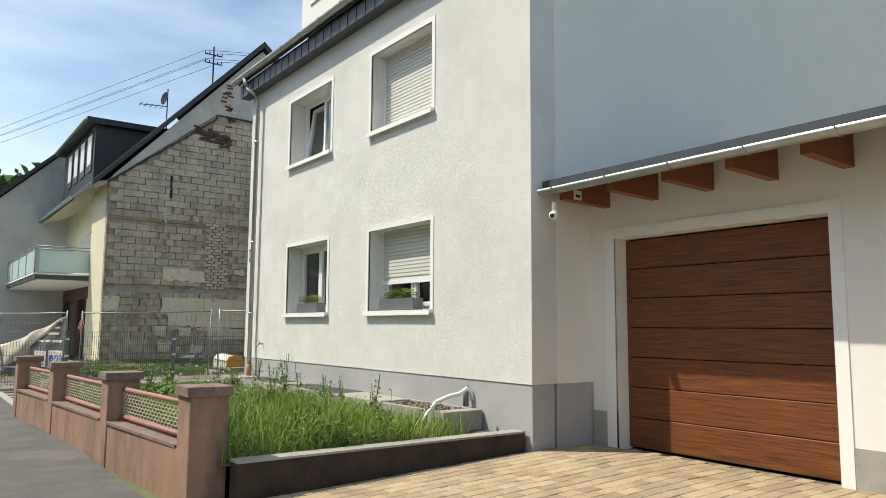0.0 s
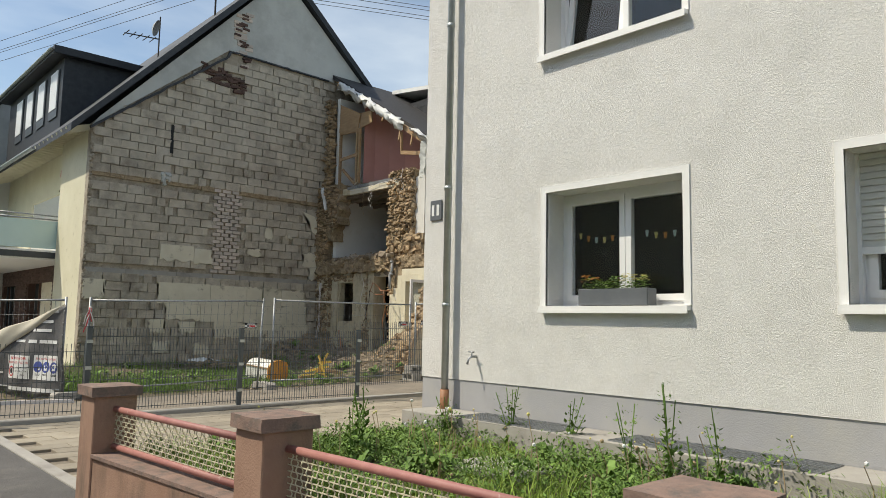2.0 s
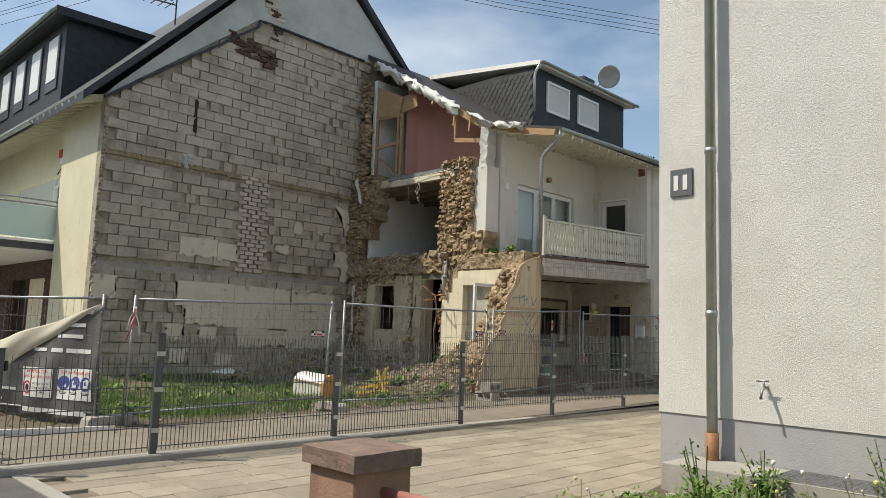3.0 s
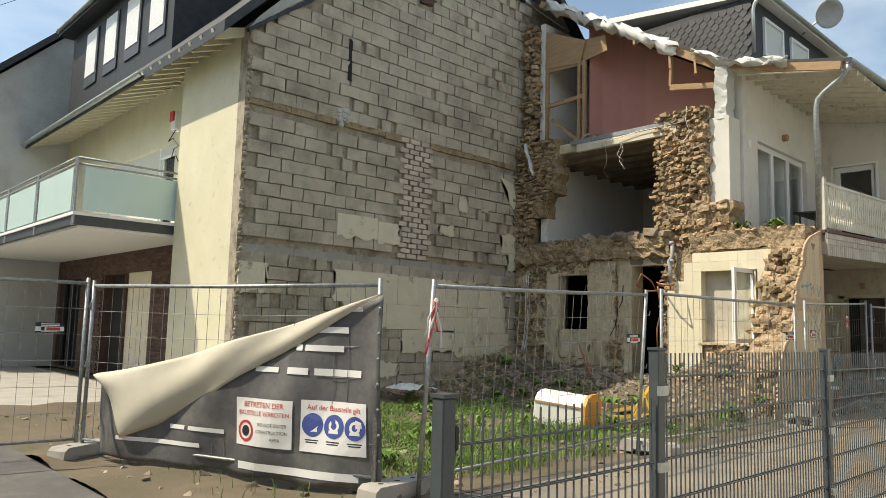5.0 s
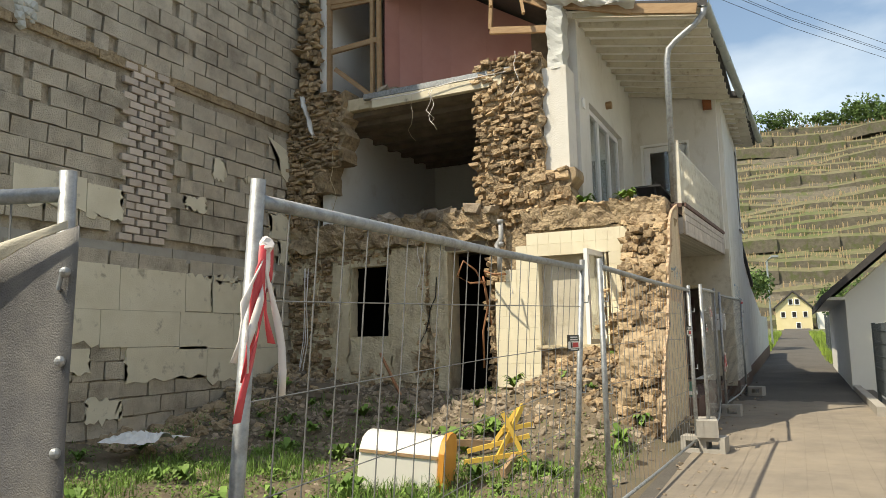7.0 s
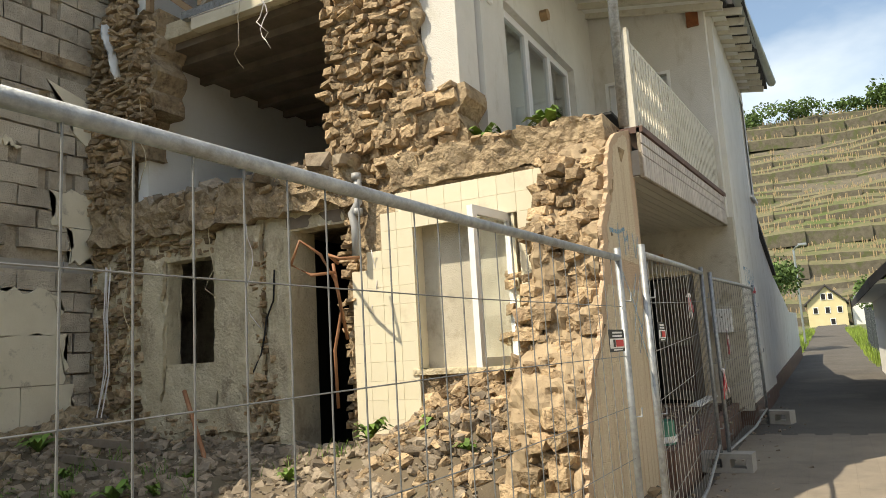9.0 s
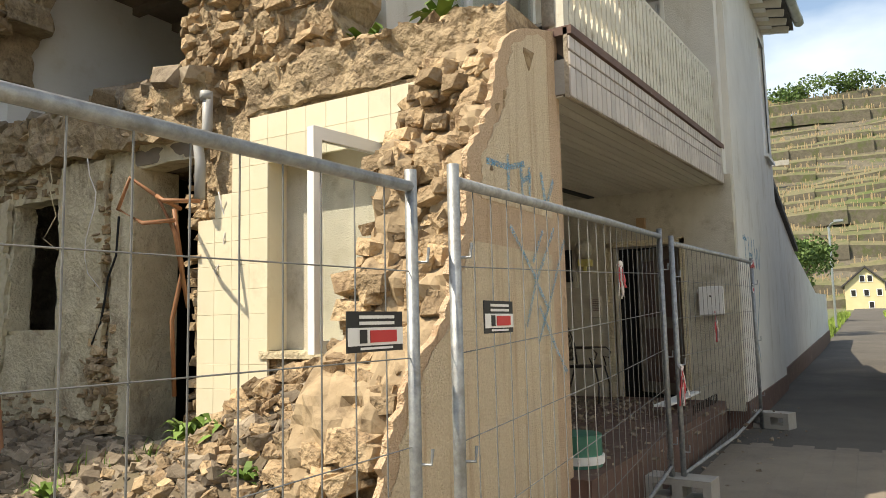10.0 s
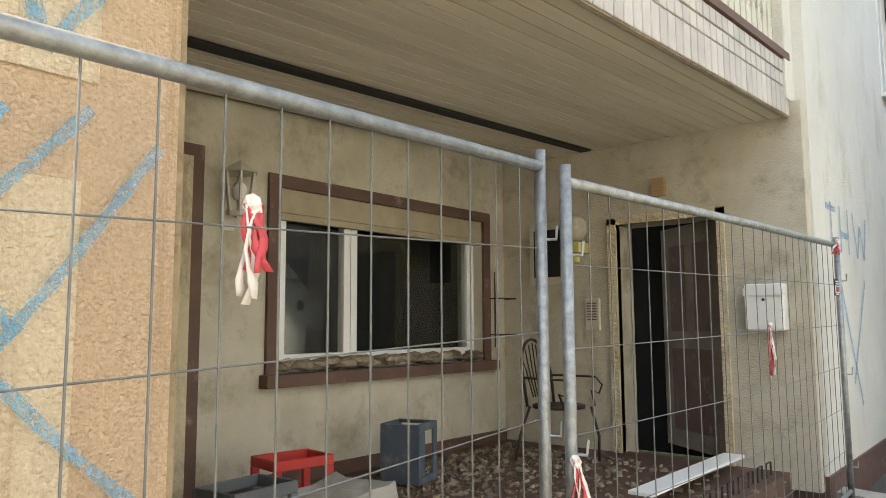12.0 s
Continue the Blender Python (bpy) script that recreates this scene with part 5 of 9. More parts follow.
box(bm, RX + 0.3, 28.75, 6.08, 17.2, 28.9, 9.5)
part("room_wall", bm, M_ROOMWALL, ruin)
bm = B()
for y in (27.55, 27.70):
    bar(bm, (RX + 0.35, y, 6.1), (RX + 0.35, y, 8.2), 0.08, 0.07)
bar(bm, (RX + 0.35, 28.7, 6.1), (RX + 0.35, 28.7, 8.9), 0.08, 0.08)
bar(bm, (RX + 0.35, 27.6, 7.3), (RX + 0.35, 28.7, 7.25), 0.06, 0.10)
bar(bm, (RX + 0.35, 27.6, 8.15), (RX + 0.35, 28.7, 8.2), 0.06, 0.10)
bar(bm, (RX + 0.4, 28.6, 6.9), (RX + 0.4, 27.75, 6.2), 0.05, 0.09)
bar(bm, (RX + 0.4, 28.7, 6.4), (RX + 0.4, 28.2, 6.1), 0.05, 0.09)
part("stud_frame", bm, M_WOOD, ruin, "exposed timber stud partition")
bm = B()
prism(bm, [(28.75, 8.25), (27.65, 8.15), (27.5, 8.7), (28.7, 9.25)], "x", RX + 0.3, RX + 0.34)
prism(bm, [(27.6, 8.2), (26.9, 8.3), (26.95, 8.7), (27.6, 8.75)], "x", RX + 0.36, RX + 0.40)
part("hanging_board", bm, M_WOOD, ruin, "hanging brown board under the torn roof")
# roof of the ruin and of the house along the alley
def roof_z(y):
    return 6.62 + (y - 21.6) * 0.2 if y < 23.8 else 7.06 + (y - 23.8) * 0.6


bm = B()
pts = [(21.55, roof_z(21.55)), (23.8, roof_z(23.8)), (29.4, roof_z(29.4)), (29.4, roof_z(29.4) + 0.14), (23.8, roof_z(23.8) + 0.14), (21.55, roof_z(21.55) + 0.1)]
prism(bm, pts, "x", RX + 0.35, 18.4)
part("roof", bm, M_ROOFTILE, ruin, "dark tiled roof with a torn edge")
for k in range(12):
    x = RX + 0.45 + k * 0.42
    bm = B()
    bar(bm, (x, 21.6, roof_z(21.6) - 0.07), (x, 23.73, roof_z(23.73) - 0.07), 0.06, 0.11)
    part("rafter", bm, M_RAIL, ruin, "pale painted rafter under the eaves")
bm = B()
prism(bm, [(21.62, roof_z(21.6) - 0.01), (24.0, roof_z(23.8) + 0.0), (24.0, roof_z(23.8) + 0.02), (21.62, roof_z(21.6) + 0.012)], "x", RX + 0.38, 23.0)
part("eaves_boarding", bm, M_TRIM, ruin)
bm = B()
for k, (y0, y1) in enumerate(((28.9, 27.2), (27.3, 25.6), (25.8, 24.0), (24.2, 22.7), (23.0, 21.7))):
    bar(bm, (RX + 0.28 - 0.03 * (k % 2), y0, roof_z(y0) - 0.05), (RX + 0.26, y1, roof_z(y1) - 0.08), 0.07, 0.16)
part("barge_timber", bm, M_WOOD, ruin, "splintered roof timbers")
bm = B()
for y, dz, ln in ((25.2, -0.05, 0.6), (24.6, -0.1, 0.5), (26.1, 0, 0.35)):
    bar(bm, (RX + 0.25, y, roof_z(y) - 0.1), (RX + 0.1, y - 0.1, roof_z(y) - ln), 0.04, 0.06)
bar(bm, (RX + 0.3, 25.2, 6.95), (RX + 0.3, 24.1, 6.75), 0.06, 0.12)
bar(bm, (RX + 0.3, 25.2, 6.98), (RX + 0.25, 25.15, 7.6), 0.06, 0.06)
part("broken_lath", bm, M_WOOD, ruin)
# torn white roofing membrane: crumpled strips
def crumple(name, path, width, material, parent, seed, amp=0.12, label=""):
    r = random.Random(seed)
    n, mseg = len(path), 7
    vs, fs = [], []
    for i, (x, y, z) in enumerate(path):
        for j in range(mseg):
            t = j / (mseg - 1)
            vs.append((x - 0.12 * math.sin(t * 3) + r.uniform(-1, 1) * amp * 0.5, y + r.uniform(-1, 1) * amp * 0.5, z + 0.1 - t * width * r.uniform(0.5, 1.2) + r.uniform(-1, 1) * amp * 0.4))
    for i in range(n - 1):
        for j in range(mseg - 1):
            a = i * mseg + j
            fs.append((a, a + 1, a + mseg + 1, a + mseg))
    ob = raw(name, vs, fs, material, parent)
    ob.data.polygons.foreach_set("use_smooth", [True] * len(fs))
    md = ob.modifiers.new("thick", 'SOLIDIFY')
    md.thickness = 0.012
    if label:
        ob["label"] = label
    return ob


crumple("torn_membrane", [(RX + 0.2, 28.6 - k * 0.14, roof_z(28.6 - k * 0.14) + 0.05) for k in range(27)], 0.36, M_SHEET, ruin, 1, label="torn white roofing membrane")
crumple("torn_membrane", [(RX + 0.2, 24.6 - k * 0.14, roof_z(24.6 - k * 0.14) + 0.04) for k in range(15)], 0.18, M_SHEET, ruin, 2)
# tan wall towards the alley
TAN = [(13.56, 0.0), (13.56, 3.52), (13.5, 3.50), (13.32, 3.45), (13.1, 3.38), (12.9, 3.30), (12.72, 3.20), (12.62, 3.02), (12.55, 2.8), (12.42, 2.62), (12.24, 2.4), (12.2, 2.15), (12.16, 1.95), (12.02, 1.78), (12.0, 1.6), (11.88, 1.48), (11.75, 1.40), (11.62, 1.26), (11.5, 1.1), (11.42, 0.9), (11.36, 0.6), (11.25, 0.3), (11.2, 0.0)]
r4 = random.Random(31)
TAN_EDGE = TAN[1:]


def edge_x(z):
    """Where the broken edge of the tan wall lies at height z."""
    for (xa, za), (xb, zb) in zip(TAN_EDGE, TAN_EDGE[1:]):
        if zb <= z <= za:
            return xa + (xb - xa) * (za - z) / max(za - zb, 1e-6)
    return TAN_EDGE[-1][0]


def strip_wall(name, z0, z1, shift, jag, xr, y0, y1, material, label="", step=0.035):
    """A wall from its broken edge to xr, built in level strips with real thickness."""
    n = max(2, int((z1 - z0) / step))
    vs, fs = [], []
    for k in range(n + 1):
        z = z0 + (z1 - z0) * k / n
        x = min(edge_x(min(z, 3.519)) + shift + r4.uniform(-jag, jag) + 0.8 * jag * fbm(z, shift, 3, 5), xr - 0.01)
        vs += [(x, y0, z), (xr, y0, z), (xr, y1, z), (x + r4.uniform(-0.3, 0.3) * jag, y1, z)]
    for k in range(n):
        q = 4 * k
        for i in range(4):
            j = (i + 1) % 4
            fs.append((q + i, q + j, q + 4 + j, q + 4 + i))
    fs += [(3, 2, 1, 0), (4 * n, 4 * n + 1, 4 * n + 2, 4 * n + 3)]
    ob = raw(name, vs, fs, material, ruin)
    if label:
        ob["label"] = label
    return ob


TAN_FACE, TAN_BACK = 22.19, 22.225
tan = strip_wall("alley_wall", 0.0, 3.5, 0.0, 0.028, 13.56, TAN_FACE, TAN_BACK, M_TAN, "tan pebbled render wall, broken along one side")
# paler yellow fields on the tan wall
strip_wall("painted_field", 0.0, 1.95, 0.10, 0.03, 13.32, TAN_FACE - 0.006, TAN_FACE - 0.001, M_TANL)
strip_wall("painted_field", 2.19, 3.38, 0.14, 0.03, 13.35, TAN_FACE - 0.006, TAN_FACE - 0.001, M_TANL)
# torn stone core behind the tan skin, stepping down
def torn_core(z1, xr, y0, y1, material, label):
    """The crumbling core behind the render: a rough face that follows the broken edge, closed at the back."""
    nz, ny = int(z1 / 0.045), 14
    vs, fs = [], []
    for k in range(nz + 1):
        z = z1 * k / nz
        for j in range(ny + 1):
            y = y0 + (y1 - y0) * j / ny
            d = 0.13 * fbm(y * 1.3, z, 4, 2.2) + 0.06 * fbm(y, z, 8, 6.5) + 0.03 * fbm(y, z, 2, 15)
            vs.append((min(edge_x(min(z, 3.519)) + 0.07 + d, xr - 0.02), y, z + 0.02 * fbm(z, y, 6, 9)))
        vs += [(xr, y0, z), (xr, y1, z)]
    w = ny + 3
    for k in range(nz):
        a = k * w
        for j in range(ny):
            fs.append((a + j, a + j + 1, a + w + j + 1, a + w + j))
        fs.append((a + ny + 1, a, a + w, a + w + ny + 1))
        fs.append((a + ny, a + ny + 2, a + w + ny + 2, a + w + ny))
        fs.append((a + ny + 2, a + ny + 1, a + w + ny + 1, a + w + ny + 2))
    top = nz * w
    fs.append(tuple(top + j for j in range(ny + 1)) + (top + ny + 2, top + ny + 1))
    ob = raw("stone_core", vs, fs, material, ruin)
    ob["label"] = label
    return ob


tc = torn_core(3.3, 13.6, TAN_BACK + 0.004, 22.8, M_CORE, "torn stone and clay core of the wall")
r5 = random.Random(77)
edge_pts = TAN_EDGE[2:]
for k in range(560):
    i = r5.randrange(len(edge_pts) - 1)
    t = r5.random()
    x = edge_pts[i][0] * (1 - t) + edge_pts[i + 1][0] * t
    z = edge_pts[i][1] * (1 - t) + edge_pts[i + 1][1] * t
    off = r5.uniform(0.0, 0.22)
    y = 22.30 + 0.55 * r5.random() ** 1.4
    s = 0.05 + 0.14 * r5.random() ** 1.6
    m = Matrix.Translation((x + off * 0.5 + 0.06, y, z - off * 0.5 - 0.02)) @ Euler((r5.uniform(-0.3, 0.3), r5.uniform(-0.25, 0.25), r5.uniform(-0.6, 0.6))).to_matrix().to_4x4() @ Matrix.Diagonal((s * 1.3, s * 1.1, s * 0.7, 1))
    piece("stone", r5.choice(STONES), tc, m)

# spray paint strokes on the tan wall
def stroke(parent, pts, w, face, axis="y", seed=0, material=None):
    if material is None:
        stroke(parent, pts, w * 1.9, face + 0.0006, axis, seed + 100, M_BLUEMIST)
    bm = B()
    r = random.Random(seed)
    prev = None
    for q, ((u0, v0), (u1, v1)) in enumerate(zip(pts, pts[1:])):
        fq = face - 0.0004 * q
        n = max(2, int(math.hypot(u1 - u0, v1 - v0) / 0.05))
        dx, dz = (u1 - u0), (v1 - v0)
        L = math.hypot(dx, dz)
        nx, nz = -dz / L, dx / L
        row = []
        for k in range(n + 1):
            t = k / n
            ww = w / 2 * r.uniform(0.8, 1.2)
            row.append([bm.verts.new((u0 + dx * t + s * nx * ww, fq, v0 + dz * t + s * nz * ww)) for s in (-1, 1)])
        for a, b in zip(row, row[1:]):
            bm.faces.new((a[0], a[1], b[1], b[0]))
    return part("spray_mark", bm, material or M_BLUEPAINT, parent, "blue spray-paint stroke")


F = TAN_FACE - 0.010
for k, pts in enumerate((((12.42, 2.40), (12.7, 2.41), (12.92, 2.47)), ((12.69, 2.49), (12.69, 2.26)), ((12.86, 2.47), (12.88, 2.23)), ((12.88, 2.36), (13.01, 2.41)), ((12.98, 2.46), (12.98, 2.28)), ((13.16, 2.46), (13.22, 2.24), (13.36, 2.44)),
                         ((12.68, 2.07), (12.97, 1.83), (13.2, 1.60)), ((13.15, 2.09), (12.98, 1.88)), ((13.33, 2.12), (13.2, 1.97), (13.0, 1.75), (12.86, 1.5)), ((13.5, 2.06), (13.27, 1.72), (13.02, 1.4)), ((13.05, 1.62), (13.3, 1.35), (13.46, 1.2)))):
    stroke(ruin, pts, 0.034 if k < 6 else 0.028, F - 0.0012 * k, seed=k)

# ---- porch and balcony along the alley ----
PX0, PX1, PB = 13.5, 18.42, 24.6
porch = thing("porch", "dusty open porch with window, door and debris", "porch")
PW = (15.70, 18.06, 1.285, 2.585)
bm = B()
holed(bm, "y", PB, PB + 0.3, PX0, PX1 + 0.3, 0.4, 3.3, [PW])
part("back_wall", bm, M_PORCH, porch, "dusty rendered back wall")
bm = B()
holed(bm, "x", PX1, PX1 + 0.3, 21.84, PB, 0.4, 3.3, [(22.5, 23.38, 0.4, 2.48)])
part("end_wall", bm, M_PORCH, porch)
bm = B()
box(bm, 13.2, 22.42, 0.0, 13.5, PB, 3.3)
part("end_wall", bm, M_PORCH, porch)
bm = B()
box(bm, 13.5, 22.05, -0.1, PX1 + 0.1, PB, 0.52)
part("porch_floor", bm, M_BROWNTRIM, porch, "raised porch floor with brown painted edge")
bm = B()
for a, b_ in ((13.51, PX1 - 0.01),):
    box(bm, a, PB - 0.02, 0.52, b_, PB - 0.003, 0.62)
part("dado", bm, M_BROWNTRIM, porch, "brown painted dado strip")
bm = B()
u0, u1, v0, v1 = PW
for a in ((u0 - 0.10, u1 + 0.10, v1, v1 + 0.09), (u0 - 0.10, u0, v0, v1), (u1, u1 + 0.10, v0, v1)):
    box(bm, a[0], PB - 0.03, a[2], a[1], PB - 0.002, a[3])
    part("window_surround", bm, M_BROWNTRIM, porch)
    bm = B()
box(bm, u0 - 0.14, PB - 0.10, v0 - 0.09, u1 + 0.14, PB - 0.002, v0 - 0.002)
part("window_sill", bm, M_BROWNTRIM, porch, "brown painted window sill")
window_unit(porch, "y", PB, 0.10, u0, u1, v0, v1, sash=2, shutter=0.0, sill=False, trim=0, split=[u0 + 0.06, u0 + 0.76, u1 - 0.06])
bm = B()
box(bm, u0, PB + 0.01, v1 - 0.17, u1, PB + 0.075, v1 - 0.001)
box(bm, u0, PB + 0.02, v1 - 0.22, u1, PB + 0.07, v1 - 0.172)
part("shutter_box", bm, M_SHUTBOX, porch, "dusty beige roller shutter rolled up")
# black sheet painting the dark room behind the porch window
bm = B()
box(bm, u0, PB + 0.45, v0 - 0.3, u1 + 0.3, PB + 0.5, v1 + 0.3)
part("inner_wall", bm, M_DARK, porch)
rb = random.Random(5)
bm = B()
for k in range(120):
    x = rb.uniform(u0 + 0.05, u1 - 0.05)
    bmesh.ops.create_icosphere(bm, subdivisions=1, radius=rb.uniform(0.02, 0.06), matrix=Matrix.Translation((x, PB - 0.04 + rb.uniform(-0.03, 0.11), v0 + 0.03 + 0.05 * rb.random())) @ Matrix.Diagonal((2.0, 1, 0.7, 1)))
tagged(mesh_ob("sill_rubble", bm, M_RUBBLE), "dried mud and rubble along the window sill", "rubble", kind="stuff")
# doorway with an open leaf, its unlit depth painted by a black sheet
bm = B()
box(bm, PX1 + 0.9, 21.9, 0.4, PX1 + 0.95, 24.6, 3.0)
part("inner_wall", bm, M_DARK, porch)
bm = B()
box(bm, PX1 - 0.03, 23.38, 0.5, PX1 + 0.06, 23.46, 2.54)
box(bm, PX1 - 0.03, 22.44, 0.5, PX1 + 0.06, 22.50, 2.54)
box(bm, PX1 - 0.03, 22.44, 2.48, PX1 + 0.06, 23.46, 2.55)
part("door_frame", bm, M_OLDPL, porch)
leaf = new("door_leaf")
leaf.parent = porch
leaf["label"] = "weathered front door standing open inwards"
hm = Matrix.Translation((PX1 + 0.08, 22.53, 0.55)) @ Matrix.Rotation(radians(-35), 4, 'Z')
for nm, b0 in (("leaf_board", (0, 0, 0, 0.05, 0.84, 1.92)), ("leaf_panel", (-0.012, 0.12, 1.0, 0, 0.34, 1.75)), ("leaf_panel", (-0.012, 0.48, 1.0, 0, 0.70, 1.75)), ("leaf_panel", (-0.012, 0.12, 0.15, 0, 0.70, 0.85))):
    bm = B()
    box(bm, *b0)
    o = part(nm, bm, M_OLDWOOD if nm == "leaf_board" else M_BROWNTRIM, leaf)
    o.matrix_local = hm
# balcony slab, soffit boards, tiled fascia
bm = B()
box(bm, PX0, 22.12, 3.06, PX1, PB, 3.30)
part("balcony_slab", bm, M_CONC, porch)
bm = B()
y = 22.14
k = 0
while y < PB - 0.1:
    if not 23.72 < y < 23.80:
        box(bm, PX0 + 0.005, y, 3.042, PX1 - 0.005, y + 0.086, 3.050)
    y += 0.1
part("ceiling", bm, M_SOFFIT, porch, "greyed tongue-and-groove soffit boards")
# one dark sheet above the boards, added to shade the gaps between them
bm = B()
box(bm, PX0 + 0.01, 22.13, 3.0525, PX1 - 0.01, PB - 0.01, 3.0585)
part("soffit_batten", bm, M_OLDWOOD, porch)
# black strip below the boards paints the shade of the gap
bm = B()
box(bm, 14.2, 23.72, 3.020, PX1 - 0.1, 23.82, 3.034)
part("soffit_gap", bm, M_DARK, porch, "black strip painting the shade where a soffit board is missing")
bm = B()
box(bm, -0.048, -0.008, -0.098, 0.048, 0.008, 0.098)
bevel(bm, 0.004)
ft = piece_mesh("tile", bm, M_FTILE)
bm = B()
box(bm, -0.048, -0.008, -0.048, 0.048, 0.008, 0.048)
bevel(bm, 0.004)
ft2 = piece_mesh("tile", bm, M_FTILE)
bm = B()
box(bm, PX0, 22.09, 3.03, PX1, 22.12, 3.52)
fas = part("fascia", bm, M_MORTAR, porch, "vertical tiled balcony fascia")
for k in range(49):
    x = PX0 + 0.05 + k * 0.1
    piece("tile", ft, fas, Matrix.Translation((x, 22.084, 3.14)) @ Matrix.Diagonal((1, 1, 1.06, 1)))
    piece("tile", ft2, fas, Matrix.Translation((x, 22.084, 3.30)) @ Matrix.Diagonal((1, 1, 1.0, 1)))
    piece("tile", ft2, fas, Matrix.Translation((x, 22.084, 3.41)) @ Matrix.Diagonal((1, 1, 1.0, 1)))
bm = B()
box(bm, PX0, 22.06, 3.47, PX1, 22.3, 3.53)
part("coping", bm, M_BROWNTRIM, porch)
rail = thing("balcony_railing", "flaking white wooden balcony railing with shaped slats", "railing")
for z in (3.66, 4.42):
    bm = B()
    box(bm, PX0 + 0.1, 22.16, z, PX1 - 0.02, 22.22, z + 0.05)
    part("rail", bm, M_RAIL, rail)
bm = B()
prof = [(-0.05, 0), (-0.05, 0.12), (-0.028, 0.2), (-0.05, 0.3), (-0.05, 0.42), (-0.03, 0.52), (-0.05, 0.62), (-0.05, 0.76), (-0.02, 0.82), (0.02, 0.82), (0.05, 0.76), (0.05, 0.62), (0.03, 0.52), (0.05, 0.42), (0.05, 0.3), (0.028, 0.2), (0.05, 0.12), (0.05, 0)]
prism(bm, prof, "y", -0.011, 0.011)
sl = piece_mesh("slat", bm, M_RAIL)
for k in range(42):
    piece("slat", sl, rail, Matrix.Translation((PX0 + 0.2 + k * 0.113, 22.14, 3.58)) @ Matrix.Rotation(rb.uniform(-0.02, 0.02), 4, 'Y'))
bm = B()
box(bm, PX0 + 0.05, 22.13, 3.5, PX0 + 0.14, 22.24, 4.55)
part("rail_post", bm, M_RAIL, rail)

# the balcony lies a little askew: it climbs and comes forward along the alley
SKEW = Matrix.Identity(4)
SKEW[1][0], SKEW[1][3] = -0.034, 0.034 * PX0
SKEW[2][0], SKEW[2][3] = 0.031, -0.031 * PX0 - 0.01
for ob in [*porch.children, *rail.children]:
    if ob.parent is rail or ob.name.split(".")[0] in ("balcony_slab", "ceiling", "soffit_batten", "soffit_gap", "fascia", "coping"):
        if ob.data.users > 1:
            ob.location = SKEW @ ob.location
        else:
            ob.data.transform(SKEW)
for ob in fas.children:
    ob.location = SKEW @ ob.location

# ---- upper recess behind the balcony ----
upper = thing("upper_storey", "white rendered upper storey set back behind the balcony", "house")
UD = (14.45, 17.2, 3.62, 5.70)
bm = B()
holed(bm, "y", 23.74, 24.05, 13.75, 18.42, 3.3, 7.2, [UD])
part("back_wall", bm, M_WHITEOLD, upper)
bm = B()
holed(bm, "x", 18.3, 18.55, 21.9, 23.74, 3.3, 6.95, [(22.55, 23.5, 3.62, 5.72)])
part("end_wall", bm, M_WHITEOLD, upper)
window_unit(upper, "y", 23.74, 0.1, *UD, sash=3, sill=False, trim=0)
window_unit(upper, "x", 18.3, 0.1, 22.55, 23.5, 3.62, 5.72, sash=1, sill=False, trim=0.05)
# two black sheets paint the darkness behind the upper panes
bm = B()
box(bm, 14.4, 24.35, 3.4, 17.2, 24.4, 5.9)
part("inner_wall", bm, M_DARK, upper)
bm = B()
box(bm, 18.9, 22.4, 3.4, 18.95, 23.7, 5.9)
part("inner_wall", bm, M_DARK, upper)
bm = B()
bar(bm, (15.83, 23.735, 6.03), (15.83, 23.63, 6.03), 0.16, sides=8)
solo("wall_lamp", bm, M_WOOD, "small brown wooden wall lamp", "lamp")
bm = B()
box(bm, 18.24, 21.98, 6.38, 18.299, 22.16, 6.66)
solo("wall_box", bm, M_RAFTER, "small orange-brown box on the white wall", "box")
bm = B()
box(bm, 13.92, 23.70, 5.44, 14.04, 23.735, 5.62)
bevel(bm, 0.006)
solo("number_plate", bm, M_TRIM, "small white number plate on the rendered wall", "sign")
bm = B()
for z in (4.05,):
    box(bm, 14.6, 22.6, z, 16.4, 23.1, z + 0.03)
    for x in (14.7, 16.3):
        bar(bm, (x, 22.7, 3.5), (x, 22.7, z), 0.03)
        bar(bm, (x, 23.0, 3.5), (x, 23.0, z), 0.03)
solo("balcony_table", bm, M_BLACK, "dark folding table on the balcony", "table")

# ---- tall white house along the alley ----
wh = thing("house", "tall white rendered house along the alley", "house")
bm = B()
WA = (22.10, 22.85, 4.25, 6.35)
holed(bm, "y", 21.82, 22.18, PX1 + 0.12, 23.2, 0.5, 6.9, [WA])
part("wall", bm, M_WHITEOLD, wh, "aged white render with stains")
bm = B()
prism(bm, [(22.18, 0), (29, 0), (29, roof_z(29) - 0.05), (23.8, roof_z(23.8) - 0.05), (22.18, roof_z(22.18) - 0.05)], "x", 22.9, 23.2)
part("wall", bm, M_WHITEOLD, wh)
bm = B()
box(bm, PX1 + 0.1, 21.80, -0.1, 23.22, 22.18, 0.5)
part("plinth", bm, M_BROWNTRIM, wh, "brown painted plinth")
window_unit(wh, "y", 21.82, 0.12, *WA, sash=1, sill=True, trim=0.06, shutter=0.97)
bm = B()
prism(bm, [(21.30, roof_z(21.55)), (23.8, roof_z(23.8)), (29.4, roof_z(29.4)), (29.4, roof_z(29.4) + 0.14), (23.8, roof_z(23.8) + 0.14), (21.30, roof_z(21.55) + 0.1)], "x", 18.4, 23.0)
part("roof", bm, M_ROOFTILE, wh)
